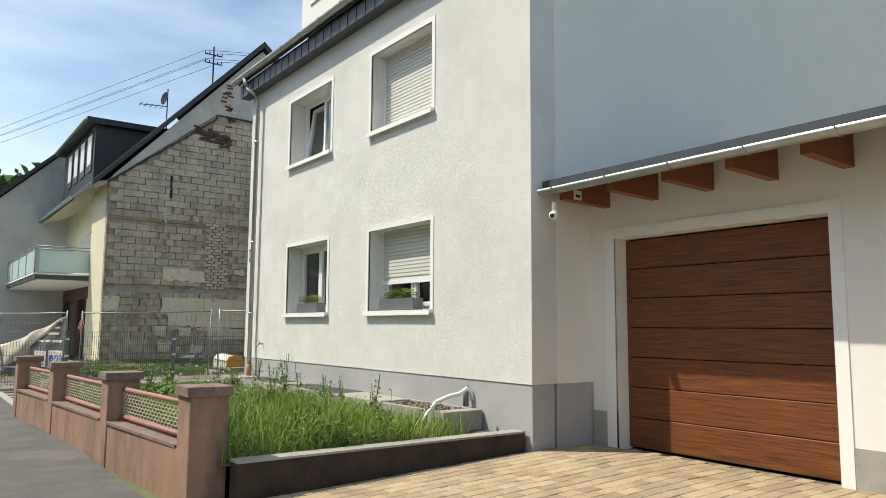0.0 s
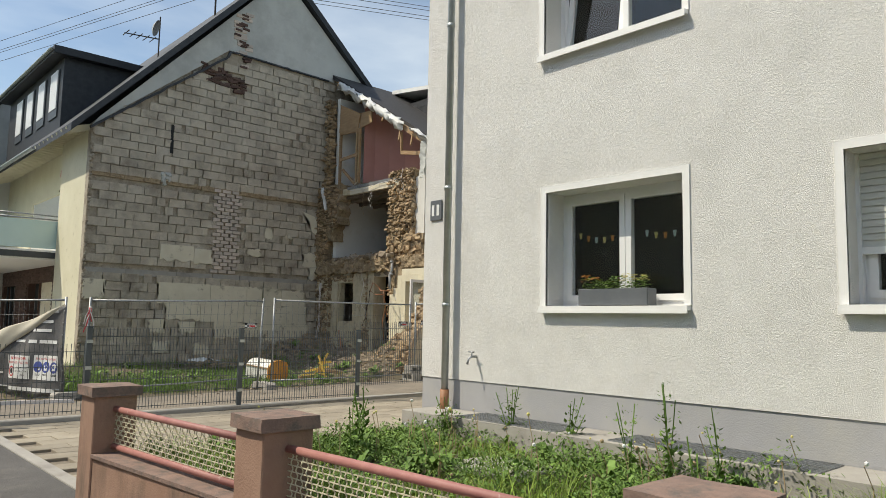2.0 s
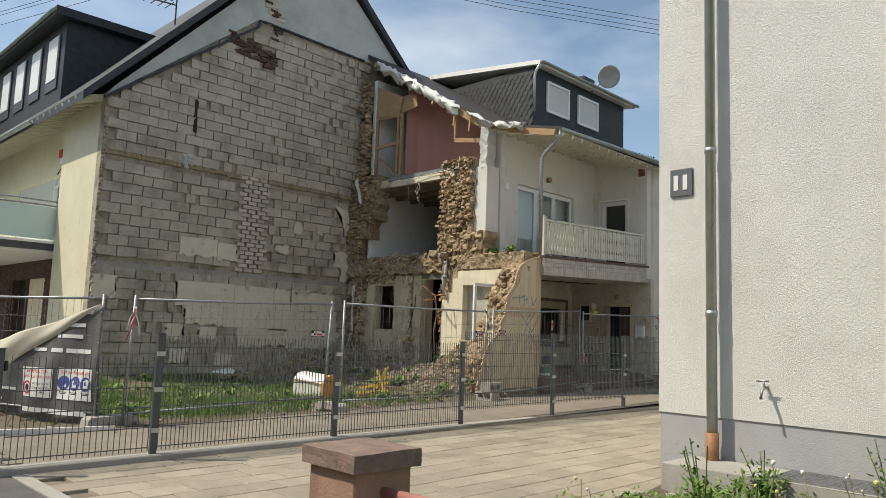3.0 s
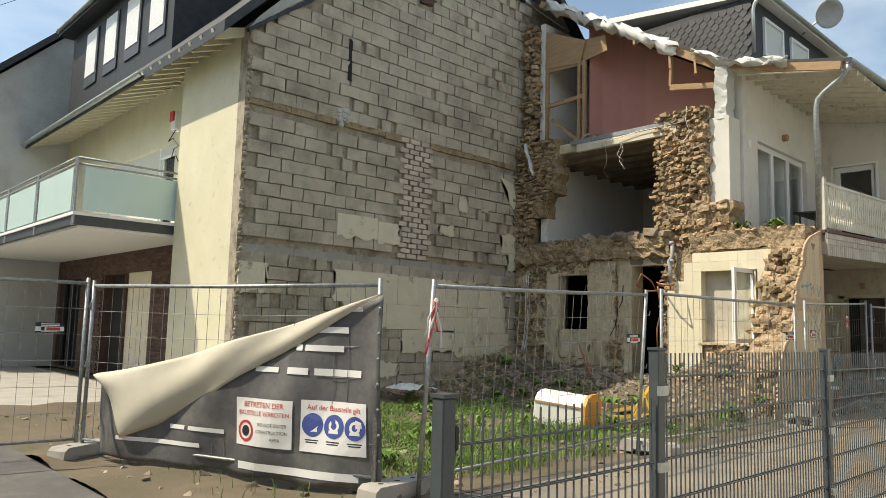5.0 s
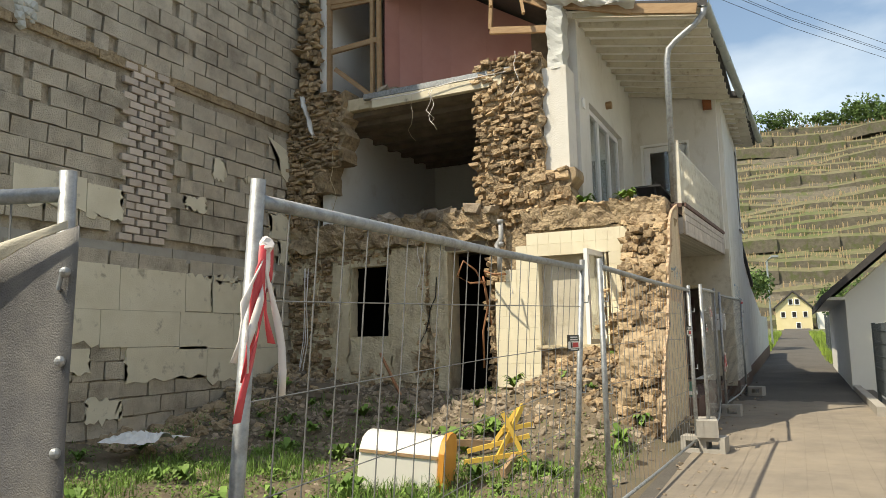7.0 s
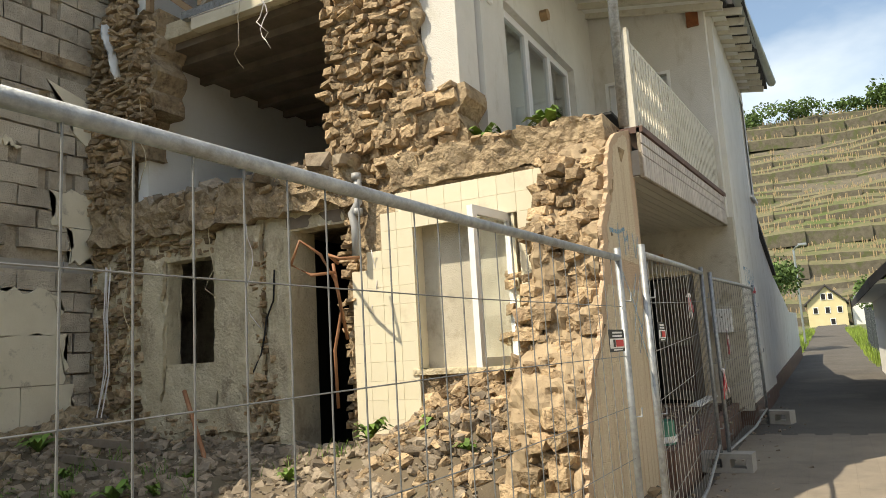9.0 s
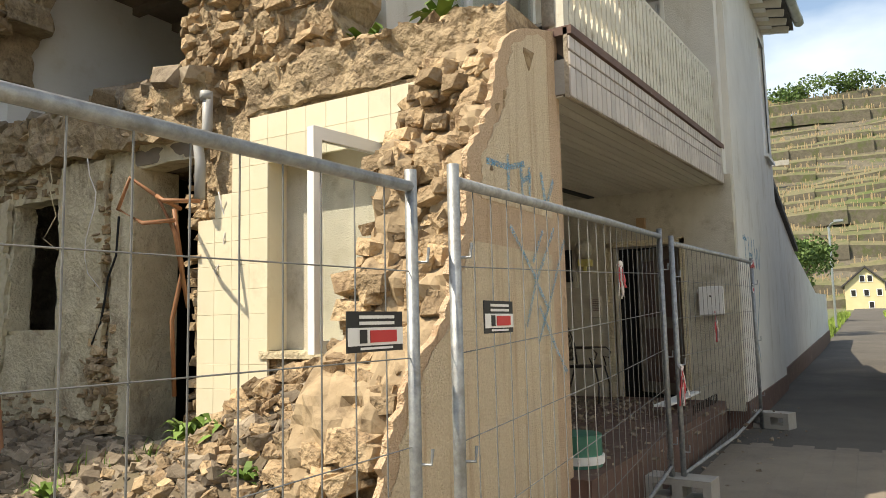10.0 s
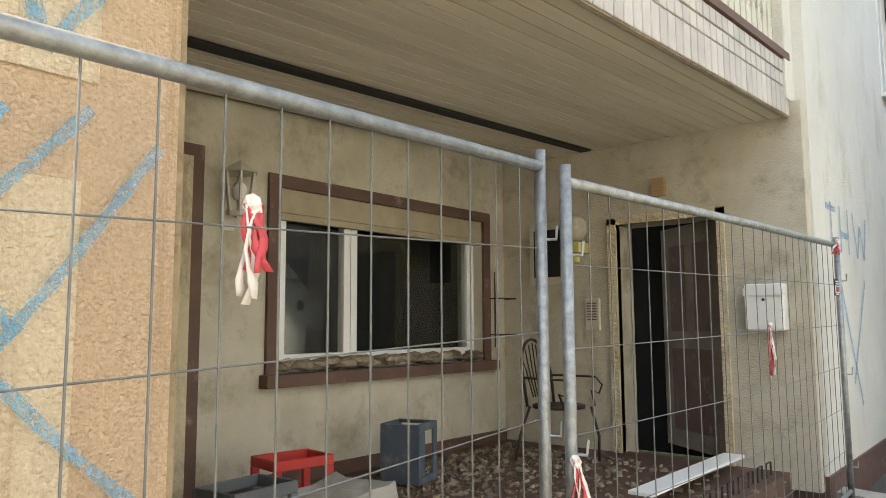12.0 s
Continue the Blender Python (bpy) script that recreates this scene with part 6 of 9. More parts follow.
for k in range(11):
    x = 18.55 + k * 0.42
    bm = B()
    bar(bm, (x, 21.36, roof_z(21.6) - 0.07), (x, 23.9, roof_z(23.9) - 0.07), 0.06, 0.11)
    part("rafter", bm, M_RAIL, wh)
gutter(wh, (RX + 0.3, 21.60, 6.68), (22.9, 21.20, 6.70), 0.085)
bm = B()
tube(bm, [(13.46, 21.60, 6.62), (13.46, 21.62, 6.5), (13.47, 21.75, 6.36), (13.49, 22.05, 6.16), (13.50, 22.18, 6.04), (13.51, 22.22, 5.85), (13.56, 22.24, 3.56)], 0.10, 12)
part("downpipe", bm, M_GALV, wh, "galvanised downpipe", True)
# big slate dormer with dish
bm = B()
box(bm, 16.06, 24.5, 7.6, 21.3, 29, 9.75)
dmr = part("dormer", bm, M_SLATE, wh, "large slate-hung dormer")
bm = B()
prism(bm, [(24.2, 9.72), (29, 10.3), (29, 10.45), (24.2, 9.85)], "x", 15.95, 21.6)
part("dormer_roof", bm, M_TRIM, dmr, "pale flat dormer roof edge")
gutter(dmr, (15.95, 24.15, 9.82), (21.7, 24.15, 9.82), 0.07)
bm = B()
tube(bm, [(16.0, 24.2, 9.75), (16.02, 24.4, 9.55), (16.02, 24.44, 9.4), (16.02, 24.44, 8.3)], 0.09, 10)
part("dormer_downpipe", bm, M_ZINC, dmr, "", True)
for x in (16.7, 18.4):
    bm = B()
    holed(bm, "y", 24.44, 24.5, x, x + 1.2, 8.45, 9.45, [(x + 0.08, x + 1.12, 8.53, 9.37)])
    wd = part("dormer_window", bm, M_UPVC, dmr)
bm = B()
for x in (16.7, 18.4):
    box(bm, x + 0.08, 24.48, 8.53, x + 1.12, 24.495, 9.37)
part("dormer_panes", bm, M_SHUT, dmr)
sc_n = 0
bm = B()
prism(bm, [(-0.10, 0.09), (-0.10, -0.02), (-0.03, -0.10), (0.03, -0.10), (0.10, -0.02), (0.10, 0.09)], "x", -0.008, 0.008)
shg = piece_mesh("slate_shingle", bm, M_SLATE)
for row in range(11):
    for k in range(21):
        y = 24.6 + k * 0.205 + (0.1 if row % 2 else 0)
        z = 8.0 + row * 0.155
        if z > roof_z(y) and z < 9.68 + (y - 24.5) * 0.1:
            piece("slate_shingle", shg, dmr, Matrix.Translation((16.045, y, z)) @ Matrix.Rotation(0.06, 4, 'Y'))
bm = B()
box(bm, 19.9, 25.3, 9.9, 20.5, 25.9, 10.6)
box(bm, 19.84, 25.24, 10.6, 20.56, 25.96, 10.7)
part("chimney", bm, M_SLATE, wh)
dish = thing("satellite_dish", "grey satellite dish on an arm at the dormer", "satellite dish")
bm = B()
R0 = 0.38
rings = []
for i in range(6):
    rr2 = R0 * i / 5
    rings.append([bm.verts.new((rr2 * math.cos(a), 0.16 * (i / 5) ** 2 * -1, rr2 * math.sin(a))) for a in [k * math.tau / 24 for k in range(24)]] if i else [bm.verts.new((0, 0, 0))])
for k in range(24):
    bm.faces.new((rings[0][0], rings[1][k], rings[1][(k + 1) % 24]))
for a, b_ in zip(rings[1:], rings[2:]):
    for k in range(24):
        bm.faces.new((a[k], b_[k], b_[(k + 1) % 24], a[(k + 1) % 24]))
do = part("reflector", bm, M_DISH, dish, smooth=True)
do.matrix_local = Matrix.Translation((19.1, 23.8, 10.12)) @ Matrix.Rotation(radians(-40), 4, 'Z') @ Matrix.Rotation(radians(25), 4, 'X')
md = do.modifiers.new("thick", 'SOLIDIFY')
md.thickness = 0.02
bm = B()
bar(bm, (19.1, 23.85, 10.08), (19.05, 24.4, 9.7), 0.05, sides=8)
part("arm", bm, M_GALV, dish)
# lower wall going on down the alley
bm = B()
prism(bm, [(23.22, -0.1), (40, -0.1), (40, 2.3), (34, 2.2), (30, 2.7), (27.5, 3.0), (23.22, 3.9)], "y", 21.9, 22.2)
lw = solo("alley_wall", bm, M_WHITEOLD, "long white rendered alley wall, sloping down", "wall", "structure")
bm = B()
prism(bm, [(23.22, 3.9), (27.5, 3.0), (27.5, 3.1), (23.22, 4.02)], "y", 21.82, 22.26)
solo("coping", bm, M_ROOFTILE, "dark tiled coping on the alley wall", "trim", "structure")
bm = B()
prism(bm, [(23.23, -0.1), (40, -0.1), (40, 0.95), (23.23, 0.55)], "y", 21.87, 21.899)
solo("baseboard", bm, M_BROWNTRIM, "brown plinth strip of the alley wall", "trim", "structure")
shed = thing("shed", "small building with dark slate roof behind the wall", "shed")
bm = B()
box(bm, 30, 22.3, 0, 36, 27, 2.6)
part("wall", bm, M_WHITEOLD, shed)
bm = B()
prism(bm, [(22.1, 2.5), (24.6, 4.6), (27.2, 2.5)], "x", 29.7, 36.3)
part("roof", bm, M_SLATE, shed)

# ---- outbuilding on the other side of the alley ----
ob_ = thing("outbuilding", "low white outbuilding with dark tiled roof", "outbuilding")
bm = B()
prism(bm, [(19.62, 0), (19.62, 2.3), (15.9, 5.5), (12.4, 2.3), (12.4, 0)], "x", 20.5, 30)
part("wall", bm, M_PLASTER_S, ob_)
bm = B()
prism(bm, [(20.12, 2.10), (15.8, 5.75), (15.8, 5.93), (20.12, 2.27)], "x", 19.9, 30.4)
prism(bm, [(11.8, 2.10), (15.8, 5.75), (15.8, 5.93), (11.8, 2.27)], "x", 19.9, 30.4)
part("roof", bm, M_ROOFTILE, ob_)
bm = B()
box(bm, 20.3, 19.63, 2.2, 30, 20.05, 2.26)
part("soffit", bm, M_TRIM, ob_)
bm = B()
box(bm, 20.36, 18.1, 1.75, 20.499, 18.22, 1.95)
part("wall_lamp", bm, M_ANTHRA, ob_)
bm = B()
box(bm, 15.2, 19.47, -0.05, 31, 19.61, 0.30)
solo("kerb", bm, M_CONC, "raised kerb along the alley edge", "kerb", "structure")

# ---- rooms behind the ground floor openings, their darkness painted as black walls ----
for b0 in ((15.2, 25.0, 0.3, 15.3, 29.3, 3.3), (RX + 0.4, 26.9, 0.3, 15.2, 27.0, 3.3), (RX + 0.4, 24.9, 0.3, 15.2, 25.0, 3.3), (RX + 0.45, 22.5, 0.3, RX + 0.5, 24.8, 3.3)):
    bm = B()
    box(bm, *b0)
    part("inner_wall", bm, M_DARK, ruin, "black wall standing in for an unlit ground floor room")
bm = B()
box(bm, RX, 25.2, 2.99, RX + 0.4, 26.05, 3.13)
part("door_lintel", bm, M_OLDWOOD, ruin)

# ---- anthracite bar fence along the driveway ----
bm = B()
bar(bm, (0, 0, 0), (0, 0, 1.22), 0.007, sides=4)
rod_v = piece_mesh("bar", bm, M_FENCE)


def bar_fence(x0, x1, y, z0, z1, label, spacing=0.05):
    t = thing("bar_fence_panel", label, "fence", group="bar fence along the driveway")
    for z in [z0 + 0.06 + k * 0.22 for k in range(int((z1 - z0) / 0.22) + 1)]:
        for dy in (-0.01, 0.01):
            bm = B()
            bar(bm, (x0, y + dy, z), (x1, y + dy, z), 0.008)
            part("crossbar", bm, M_FENCE, t)
    n = int((x1 - x0) / spacing)
    for k in range(n + 1):
        piece("bar", rod_v, t, Matrix.Translation((x0 + k * (x1 - x0) / n, y, z0 + 0.02)) @ Matrix.Diagonal((1, 1, (z1 - z0) / 1.22, 1)))
    return t


FP = [(2.66, 1.39), (5.17, 1.385), (7.70, 1.37), (10.18, 1.56), (12.7, 1.57), (15.2, 1.6), (17.7, 1.62)]
for (xa, za), (xb, zb) in zip(FP, FP[1:]):
    bar_fence(xa + 0.05, xb - 0.05, 19.35, zb - 1.30, zb - 0.03, "anthracite double-bar mesh fence panel on a kerb")
for x, zt in FP:
    p = thing("fence_post", "anthracite square steel fence post with clamps", "post", group="posts of the bar fence")
    bm = B()
    box(bm, x - 0.035, 19.32, -0.05, x + 0.035, 19.38, zt)
    bevel(bm, 0.004)
    part("post", bm, M_FENCE, p)
    bm = B()
    box(bm, x - 0.04, 19.315, zt, x + 0.04, 19.385, zt + 0.015)
    part("cap", bm, M_FENCE, p)
    for z in (0.3, 0.75, 1.15):
        bm = B()
        box(bm, x - 0.045, 19.305, z, x + 0.045, 19.322, z + 0.05)
        part("clamp", bm, M_ZINC, p)
gate = bar_fence(1.17, 2.60, 19.35, 0.08, 1.12, "low anthracite bar fence panel beside the gate post", 0.06)
gp = thing("gate_post", "square anthracite gate post with flat cap and lock case", "post")
bm = B()
box(bm, 1.025, 19.305, -0.05, 1.095, 19.375, 1.21)
bevel(bm, 0.006)
part("post", bm, M_FENCE, gp)
bm = B()
box(bm, 1.02, 19.30, 1.21, 1.10, 19.38, 1.225)
part("cap", bm, M_FENCE, gp)
bm = B()
box(bm, 1.098, 19.32, 1.0, 1.135, 19.36, 1.10)
bevel(bm, 0.01)
part("lock_case", bm, M_BLACK, gp)

# ---- site fence panels ----
bm = B()
bar(bm, (0, 0, 0.02), (0, 0, 2.0), 0.0038)
wire_me = piece_mesh("wire", bm, M_MESHWIRE)


def site_fence(a, b, z0, top, label, tilt=0.0, bulge=0.0, rise=0.0):
    """A galvanised mesh hoarding panel between two tube uprights."""
    t = thing("site_fence_panel", label, "fence", group="mobile site fence panels")
    a, b = Vector((*a, z0)), Vector((*b, z0))
    h = top - z0
    d = (b - a).normalized()
    nrm = Vector((-d.y, d.x, 0))
    slope = Vector((0, 0, rise / (b - a).length))

    def up(p, z):
        """The point z above p on the leaning panel, which climbs towards b."""
        return p + Vector((0, 0, z)) + nrm * (tilt * z) + slope * (p - a).length
    for p in (a, b):
        bm = B()
        bar(bm, p + Vector((0, 0, -0.1)), up(p, h + 0.06), 0.043, sides=12)
        part("upright", bm, M_GALV, t, smooth=True)
        bm = B()
        for z in (h * 0.15, h * 0.5, h * 0.86):
            tube(bm, [up(p, z) + nrm * 0.0, up(p, z) - nrm * 0.05 + d * 0.02, up(p, z + 0.05) - nrm * 0.05 + d * 0.03], 0.012, 6)
        part("hook", bm, M_GALV, t)
    for z in (h, 0.12):
        bm = B()
        mid = (up(a, z) + up(b, z)) / 2 + nrm * bulge + Vector((0, 0, -0.01))
        tube(bm, [up(a, z), mid, up(b, z)], 0.041 if z > 1 else 0.03, 10)
        part("top_rail" if z > 1 else "bottom_rail", bm, M_GALV, t, smooth=True)
    n = int((b - a).length / 0.15)
    for k in range(1, n):
        s = k / n
        off = nrm * (bulge * (1 - abs(2 * s - 1)))
        p = a + (b - a) * s + off + Vector((0, 0, rise * s))
        m = Matrix.Translation(p + Vector((0, 0, 0.12)) + nrm * (tilt * 0.12)) @ nrm.to_track_quat('Y', 'Z').to_matrix().to_4x4() @ Matrix.Rotation(-tilt, 4, 'X') @ Matrix.Diagonal((1, 1, (h - 0.12) / 2.0, 1))
        piece("wire", wire_me, t, m)
    for k in range(1, 6):
        z = 0.12 + (h - 0.12) * k / 6.0
        bm = B()
        tube(bm, [up(a, z), (up(a, z) + up(b, z)) / 2 + nrm * bulge + Vector((0, 0, RNG.uniform(-0.02, 0.02))), up(b, z)], 0.0045, 4)
        part("wire", bm, M_MESHWIRE, t)
    return t, a, b, d, nrm


GALV = "galvanised mesh site fence panel with tube frame"
site_fence((1.80, 25.80), (3.10, 22.33), 0.06, 1.85, GALV + " holding a banner")
site_fence((-1.75, 26.15), (1.75, 25.85), 0.06, 1.88, GALV)
site_fence((3.42, 22.11), (7.03, 22.16), 0.06, 1.85, GALV + " leaning slightly", tilt=-0.075, rise=0.11)
site_fence((7.26, 21.95), (11.08, 21.80), 0.10, 1.985, GALV, rise=0.02)
site_fence((11.15, 21.67), (14.78, 21.86), 0.12, 2.02, GALV, bulge=-0.04, rise=0.16)
site_fence((14.82, 21.78), (18.60, 21.69), 0.22, 2.12, GALV + ", bent at one end", bulge=-0.05, rise=0.07)


def fence_foot(x, y, rot, label="concrete block foot under the site fence"):
    t = thing("concrete_block", label, "block", group="concrete feet of the site fence")
    bm = B()
    prism(bm, [(-0.38, 0.0), (-0.36, 0.11), (-0.31, 0.145), (0.31, 0.145), (0.36, 0.11), (0.38, 0.0), (0.2, 0.0), (0.17, 0.04), (-0.17, 0.04), (-0.2, 0.0)], "y", -0.115, 0.115)
    bmesh.ops.triangulate(bm, faces=[f for f in bm.faces if len(f.verts) > 4])
    part("block", bm, M_CONC, t)
    # flush black discs paint the shaded holes of the sockets
    for k in (-0.2, 0.0, 0.2):
        bm = B()
        bar(bm, (k, 0, 0.143), (k, 0, 0.147), 0.05, sides=10)
        part("socket", bm, M_DARK, t)
    t.matrix_world = Matrix.Translation((x, y, alley_h(x))) @ Matrix.Rotation(rot, 4, 'Z')


for x, y, r_ in ((1.80, 25.75, 0.5), (3.3, 22.25, 0.1), (7.15, 22.05, 1.5)):
    fence_foot(x, y, r_)


def hollow_block(x, y, z, rot):
    """A short hollow concrete block that weighs down the fence."""
    t = thing("hollow_block", "grey hollow concrete block weighing down the site fence", "block", group="concrete feet of the site fence")
    bm = B()
    holed(bm, "y", -0.12, 0.12, -0.25, 0.25, 0.0, 0.19, [(-0.19, -0.04, 0.05, 0.14), (0.04, 0.19, 0.05, 0.14)])
    part("block", bm, M_CONC, t)
    t.matrix_world = Matrix.Translation((x, y, z)) @ Matrix.Rotation(rot, 4, 'Z')


hollow_block(11.10, 21.72, alley_h(11.1), 1.45)
hollow_block(11.17, 21.70, alley_h(11.1) + 0.19, 0.15)
hollow_block(14.82, 21.80, alley_h(14.8), 1.5)
hollow_block(18.72, 21.60, alley_h(18.7), 1.3)


# ---- hoarding signs, red-white tape ----
def small_sign(x, y, z, ang, w=0.28, h=0.11):
    t = thing("fence_sign", "small black and white sign wired to the fence", "sign", group="signs on the fence")
    m = Matrix.Translation((x, y, z)) @ Matrix.Rotation(ang, 4, 'Z')
    for nm, b0, mt in (("plate", (-w / 2, 0, -h / 2, w / 2, 0.004, h / 2), M_BLACK), ("white_field", (-w * 0.49, -0.003, -h * 0.34, w * 0.49, -0.001, h * 0.10), M_WHITE),
                       ("logo_mark", (-w * 0.12, -0.006, -h * 0.27, w * 0.36, -0.0035, h * 0.03), M_RED), ("logo_mark", (-w * 0.30, -0.006, -h * 0.28, -w * 0.18, -0.0035, h * 0.05), M_BLACK),
                       ("text_bar", (-w * 0.3, -0.003, h * 0.17, w * 0.33, -0.001, h * 0.25), M_WHITE), ("text_bar", (-w * 0.3, -0.003, h * 0.32, w * 0.33, -0.001, h * 0.40), M_WHITE), ("text_bar", (-w * 0.28, -0.003, -h * 0.44, w * 0.3, -0.001, -h * 0.38), M_WHITE)):
        bm = B()
        box(bm, *b0)
        o = part(nm, bm, mt, t)
        o.matrix_local = m


small_sign(10.85, 21.79, 1.51, -0.04, 0.28, 0.125)
small_sign(11.46, 21.66, 1.55, 0.05, 0.27, 0.12)
small_sign(18.44, 21.67, 1.87, 0.0, 0.12, 0.12)
small_sign(6.75, 22.03, 1.42, 0.0)
small_sign(1.4, 25.86, 1.38, -0.1)


def ribbon(pts, w, material, name, parent, seed):
    bm = B()
    r = random.Random(seed)
    rows = []
    for k, p in enumerate(pts):
        a = r.uniform(-0.9, 0.9)
        o = Vector((math.cos(a), math.sin(a), r.uniform(-0.2, 0.2))) * w / 2
        rows.append((bm.verts.new(Vector(p) - o), bm.verts.new(Vector(p) + o)))
    for (a, b), (c, d) in zip(rows, rows[1:]):
        bm.faces.new((a, b, d, c))
    ob = part(name, bm, material, parent, smooth=True)
    md = ob.modifiers.new("thick", 'SOLIDIFY')
    md.thickness = 0.004
    return ob


def tape(x, y, z, drop, seed, spread=0.06, label="knotted red and white barrier tape tied to the fence"):
    t = thing("barrier_tape", label, "tape", group="scraps of barrier tape")
    r = random.Random(seed)
    for k in range(6):
        pts = []
        sx, sy = r.uniform(-spread, spread), r.uniform(-0.03, 0.03)
        ln = drop * r.uniform(0.5, 1.0)
        for j in range(7):
            s = j / 6
            pts.append((x + sx * s + 0.015 * math.sin(6 * s + k), y - 0.03 + sy * s, z - ln * s))
        ribbon(pts, 0.021, M_TAPE_R if k % 2 else M_TAPE_W, "strip", t, seed + k)
    bm = B()
    bmesh.ops.create_icosphere(bm, subdivisions=2, radius=0.018, matrix=Matrix.Translation((x, y - 0.03, z)) @ Matrix.Diagonal((1, 1, 1.3, 1)))
    for v in bm.verts:
        v.co += Vector((r.uniform(-1, 1), r.uniform(-1, 1), r.uniform(-1, 1))) * 0.006
    part("knot", bm, M_TAPE_W, t)


tape(3.42, 21.97, 1.72, 0.5, 3, 0.12)
tape(13.53, 21.84, 1.88, 0.24, 13, 0.03)
tape(18.22, 22.11, 1.60, 0.42, 23, 0.04)
tape(14.80, 21.78, 1.15, 0.30, 33, 0.18)
tape(18.45, 21.68, 2.20, 0.1, 43, 0.1)

# ---- torn banner on the site fence ----
ban = thing("banner", "dark grey mesh site banner, top edge folded over cream back", "banner")
BA, BB = Vector((1.92, 25.50, 0)), Vector((3.13, 22.28, 0))
bd = (BB - BA).normalized()
bn = Vector((bd.y, -bd.x, 0))
BLEN, BSTRETCH = 3.355, (BB - BA).length / 3.355


def bpt(s, z, off=0.03):
    """A point on the banner: s metres along it, z up, off in front of the mesh."""
    wave = 0.035 * math.sin(s * 3.1 + z * 2.0) + 0.02 * math.sin(s * 7.3 - z * 4)
    p = BA + bd * (s * BSTRETCH) + bn * (off + wave)
    return Vector((p.x, p.y, z))


def ban_top(s):
    t = s / BLEN
    return 0.90 + 0.86 * t ** 1.2


def cloth(name, fn, nu, nv, material, label=""):
    vs, fs = [], []
    for j in range(nv + 1):
        for i in range(nu + 1):
            vs.append(fn(i / nu, j / nv))
    for j in range(nv):
        for i in range(nu):
            a = j * (nu + 1) + i
            fs.append((a, a + 1, a + nu + 2, a + nu + 1))
    ob = raw(name, vs, fs, material, ban)
    ob.data.polygons.foreach_set("use_smooth", [True] * len(fs))
    md = ob.modifiers.new("thick", 'SOLIDIFY')
    md.thickness = 0.004
    if label:
        ob["label"] = label


cloth("print_side", lambda u, v: bpt(u * BLEN, 0.05 + (ban_top(u * BLEN) - 0.05) * v + 0.012 * math.sin(u * 30) * (1 - v), 0.03 + 0.03 * math.sin(v * 3.1) * (1 - u * 0.5)), 60, 24, M_BANNER, "dark printed mesh side")
FOLD = [(0.0, 0.86), (0.03, 0.62), (0.10, 0.27), (0.22, 0.42), (0.38, 0.68), (0.55, 0.98), (0.75, 1.32), (1.0, 1.77)]


def fold_fn(u, v):
    s = u * BLEN * 0.995
    hi = ban_top(s) + 0.015
    for (ua, za), (ub, zb) in zip(FOLD, FOLD[1:]):
        if ua <= u <= ub:
            lo = za + (zb - za) * (u - ua) / (ub - ua)
            break
    lo = min(lo, hi - 0.02)
    puff = 0.10 * math.sin(math.pi * v) * (1 - u) + 0.03 * math.sin(u * 14 + v * 6) * (1 - u)
    return bpt(s + 0.05 * v * (1 - u), hi + (lo - hi) * v, 0.05 + puff)


cloth("folded_back", fold_fn, 50, 14, M_BACK, "cream reverse side folded forward")


def skin(s, z, d):
    """A point d metres in front of the printed cloth itself."""
    u = s / BLEN
    v = max(0.0, min(1.0, (z - 0.05) / (ban_top(s) - 0.05)))
    return bpt(s, z, 0.03 + 0.03 * math.sin(v * 3.1) * (1 - u * 0.5) + d)


def on_banner(s0, z0, s1, z1, material, name, off=0.075, parent=None):
    bm = B()
    n = 6
    rows = []
    for i in range(n + 1):
        s = s0 + (s1 - s0) * i / n
        rows.append([bm.verts.new(skin(s, z0 + (z1 - z0) * j / 4, 0.008 + (off - 0.075) * 0.3)) for j in range(5)])
    for a, b in zip(rows, rows[1:]):
        for j in range(4):
            bm.faces.new((a[j], a[j + 1], b[j + 1], b[j]))
    return part(name, bm, material, parent or ban)


def banner_text(text, s, z, size, material, off=0.08):
    cu = bpy.data.curves.new("text", 'FONT')
    cu.body, cu.size, cu.align_x = text, size, 'CENTER'
    flat = bpy.data.objects.new("text", cu)
    me = bpy.data.meshes.new_from_object(flat)
    bpy.data.objects.remove(flat)
    for v in me.vertices:
        v.co = skin(s + v.co.x, z + v.co.y, 0.0115)
    me.materials.clear()
    me.materials.append(material)
    ob = new("lettering", me)
    ob.parent = ban
    return ob


# safety notices
sg = on_banner(1.82, 0.34, 2.47, 0.78, M_WHITE, "notice", 0.075)
banner_text("BETRETEN DER", 2.15, 0.70, 0.07, M_RED)
banner_text("BAUSTELLE VERBOTEN", 2.15, 0.625, 0.058, M_RED)
banner_text("DO NOT ENTER", 2.26, 0.53, 0.044, M_BLACK)
banner_text("CONSTRUCTION", 2.26, 0.465, 0.044, M_BLACK)
banner_text("AREA", 2.30, 0.40, 0.044, M_BLACK)
on_banner(2.55, 0.34, 3.22, 0.80, M_WHITE, "notice", 0.075)
banner_text("Auf der Baustelle gilt", 2.885, 0.715, 0.066, M_RED)


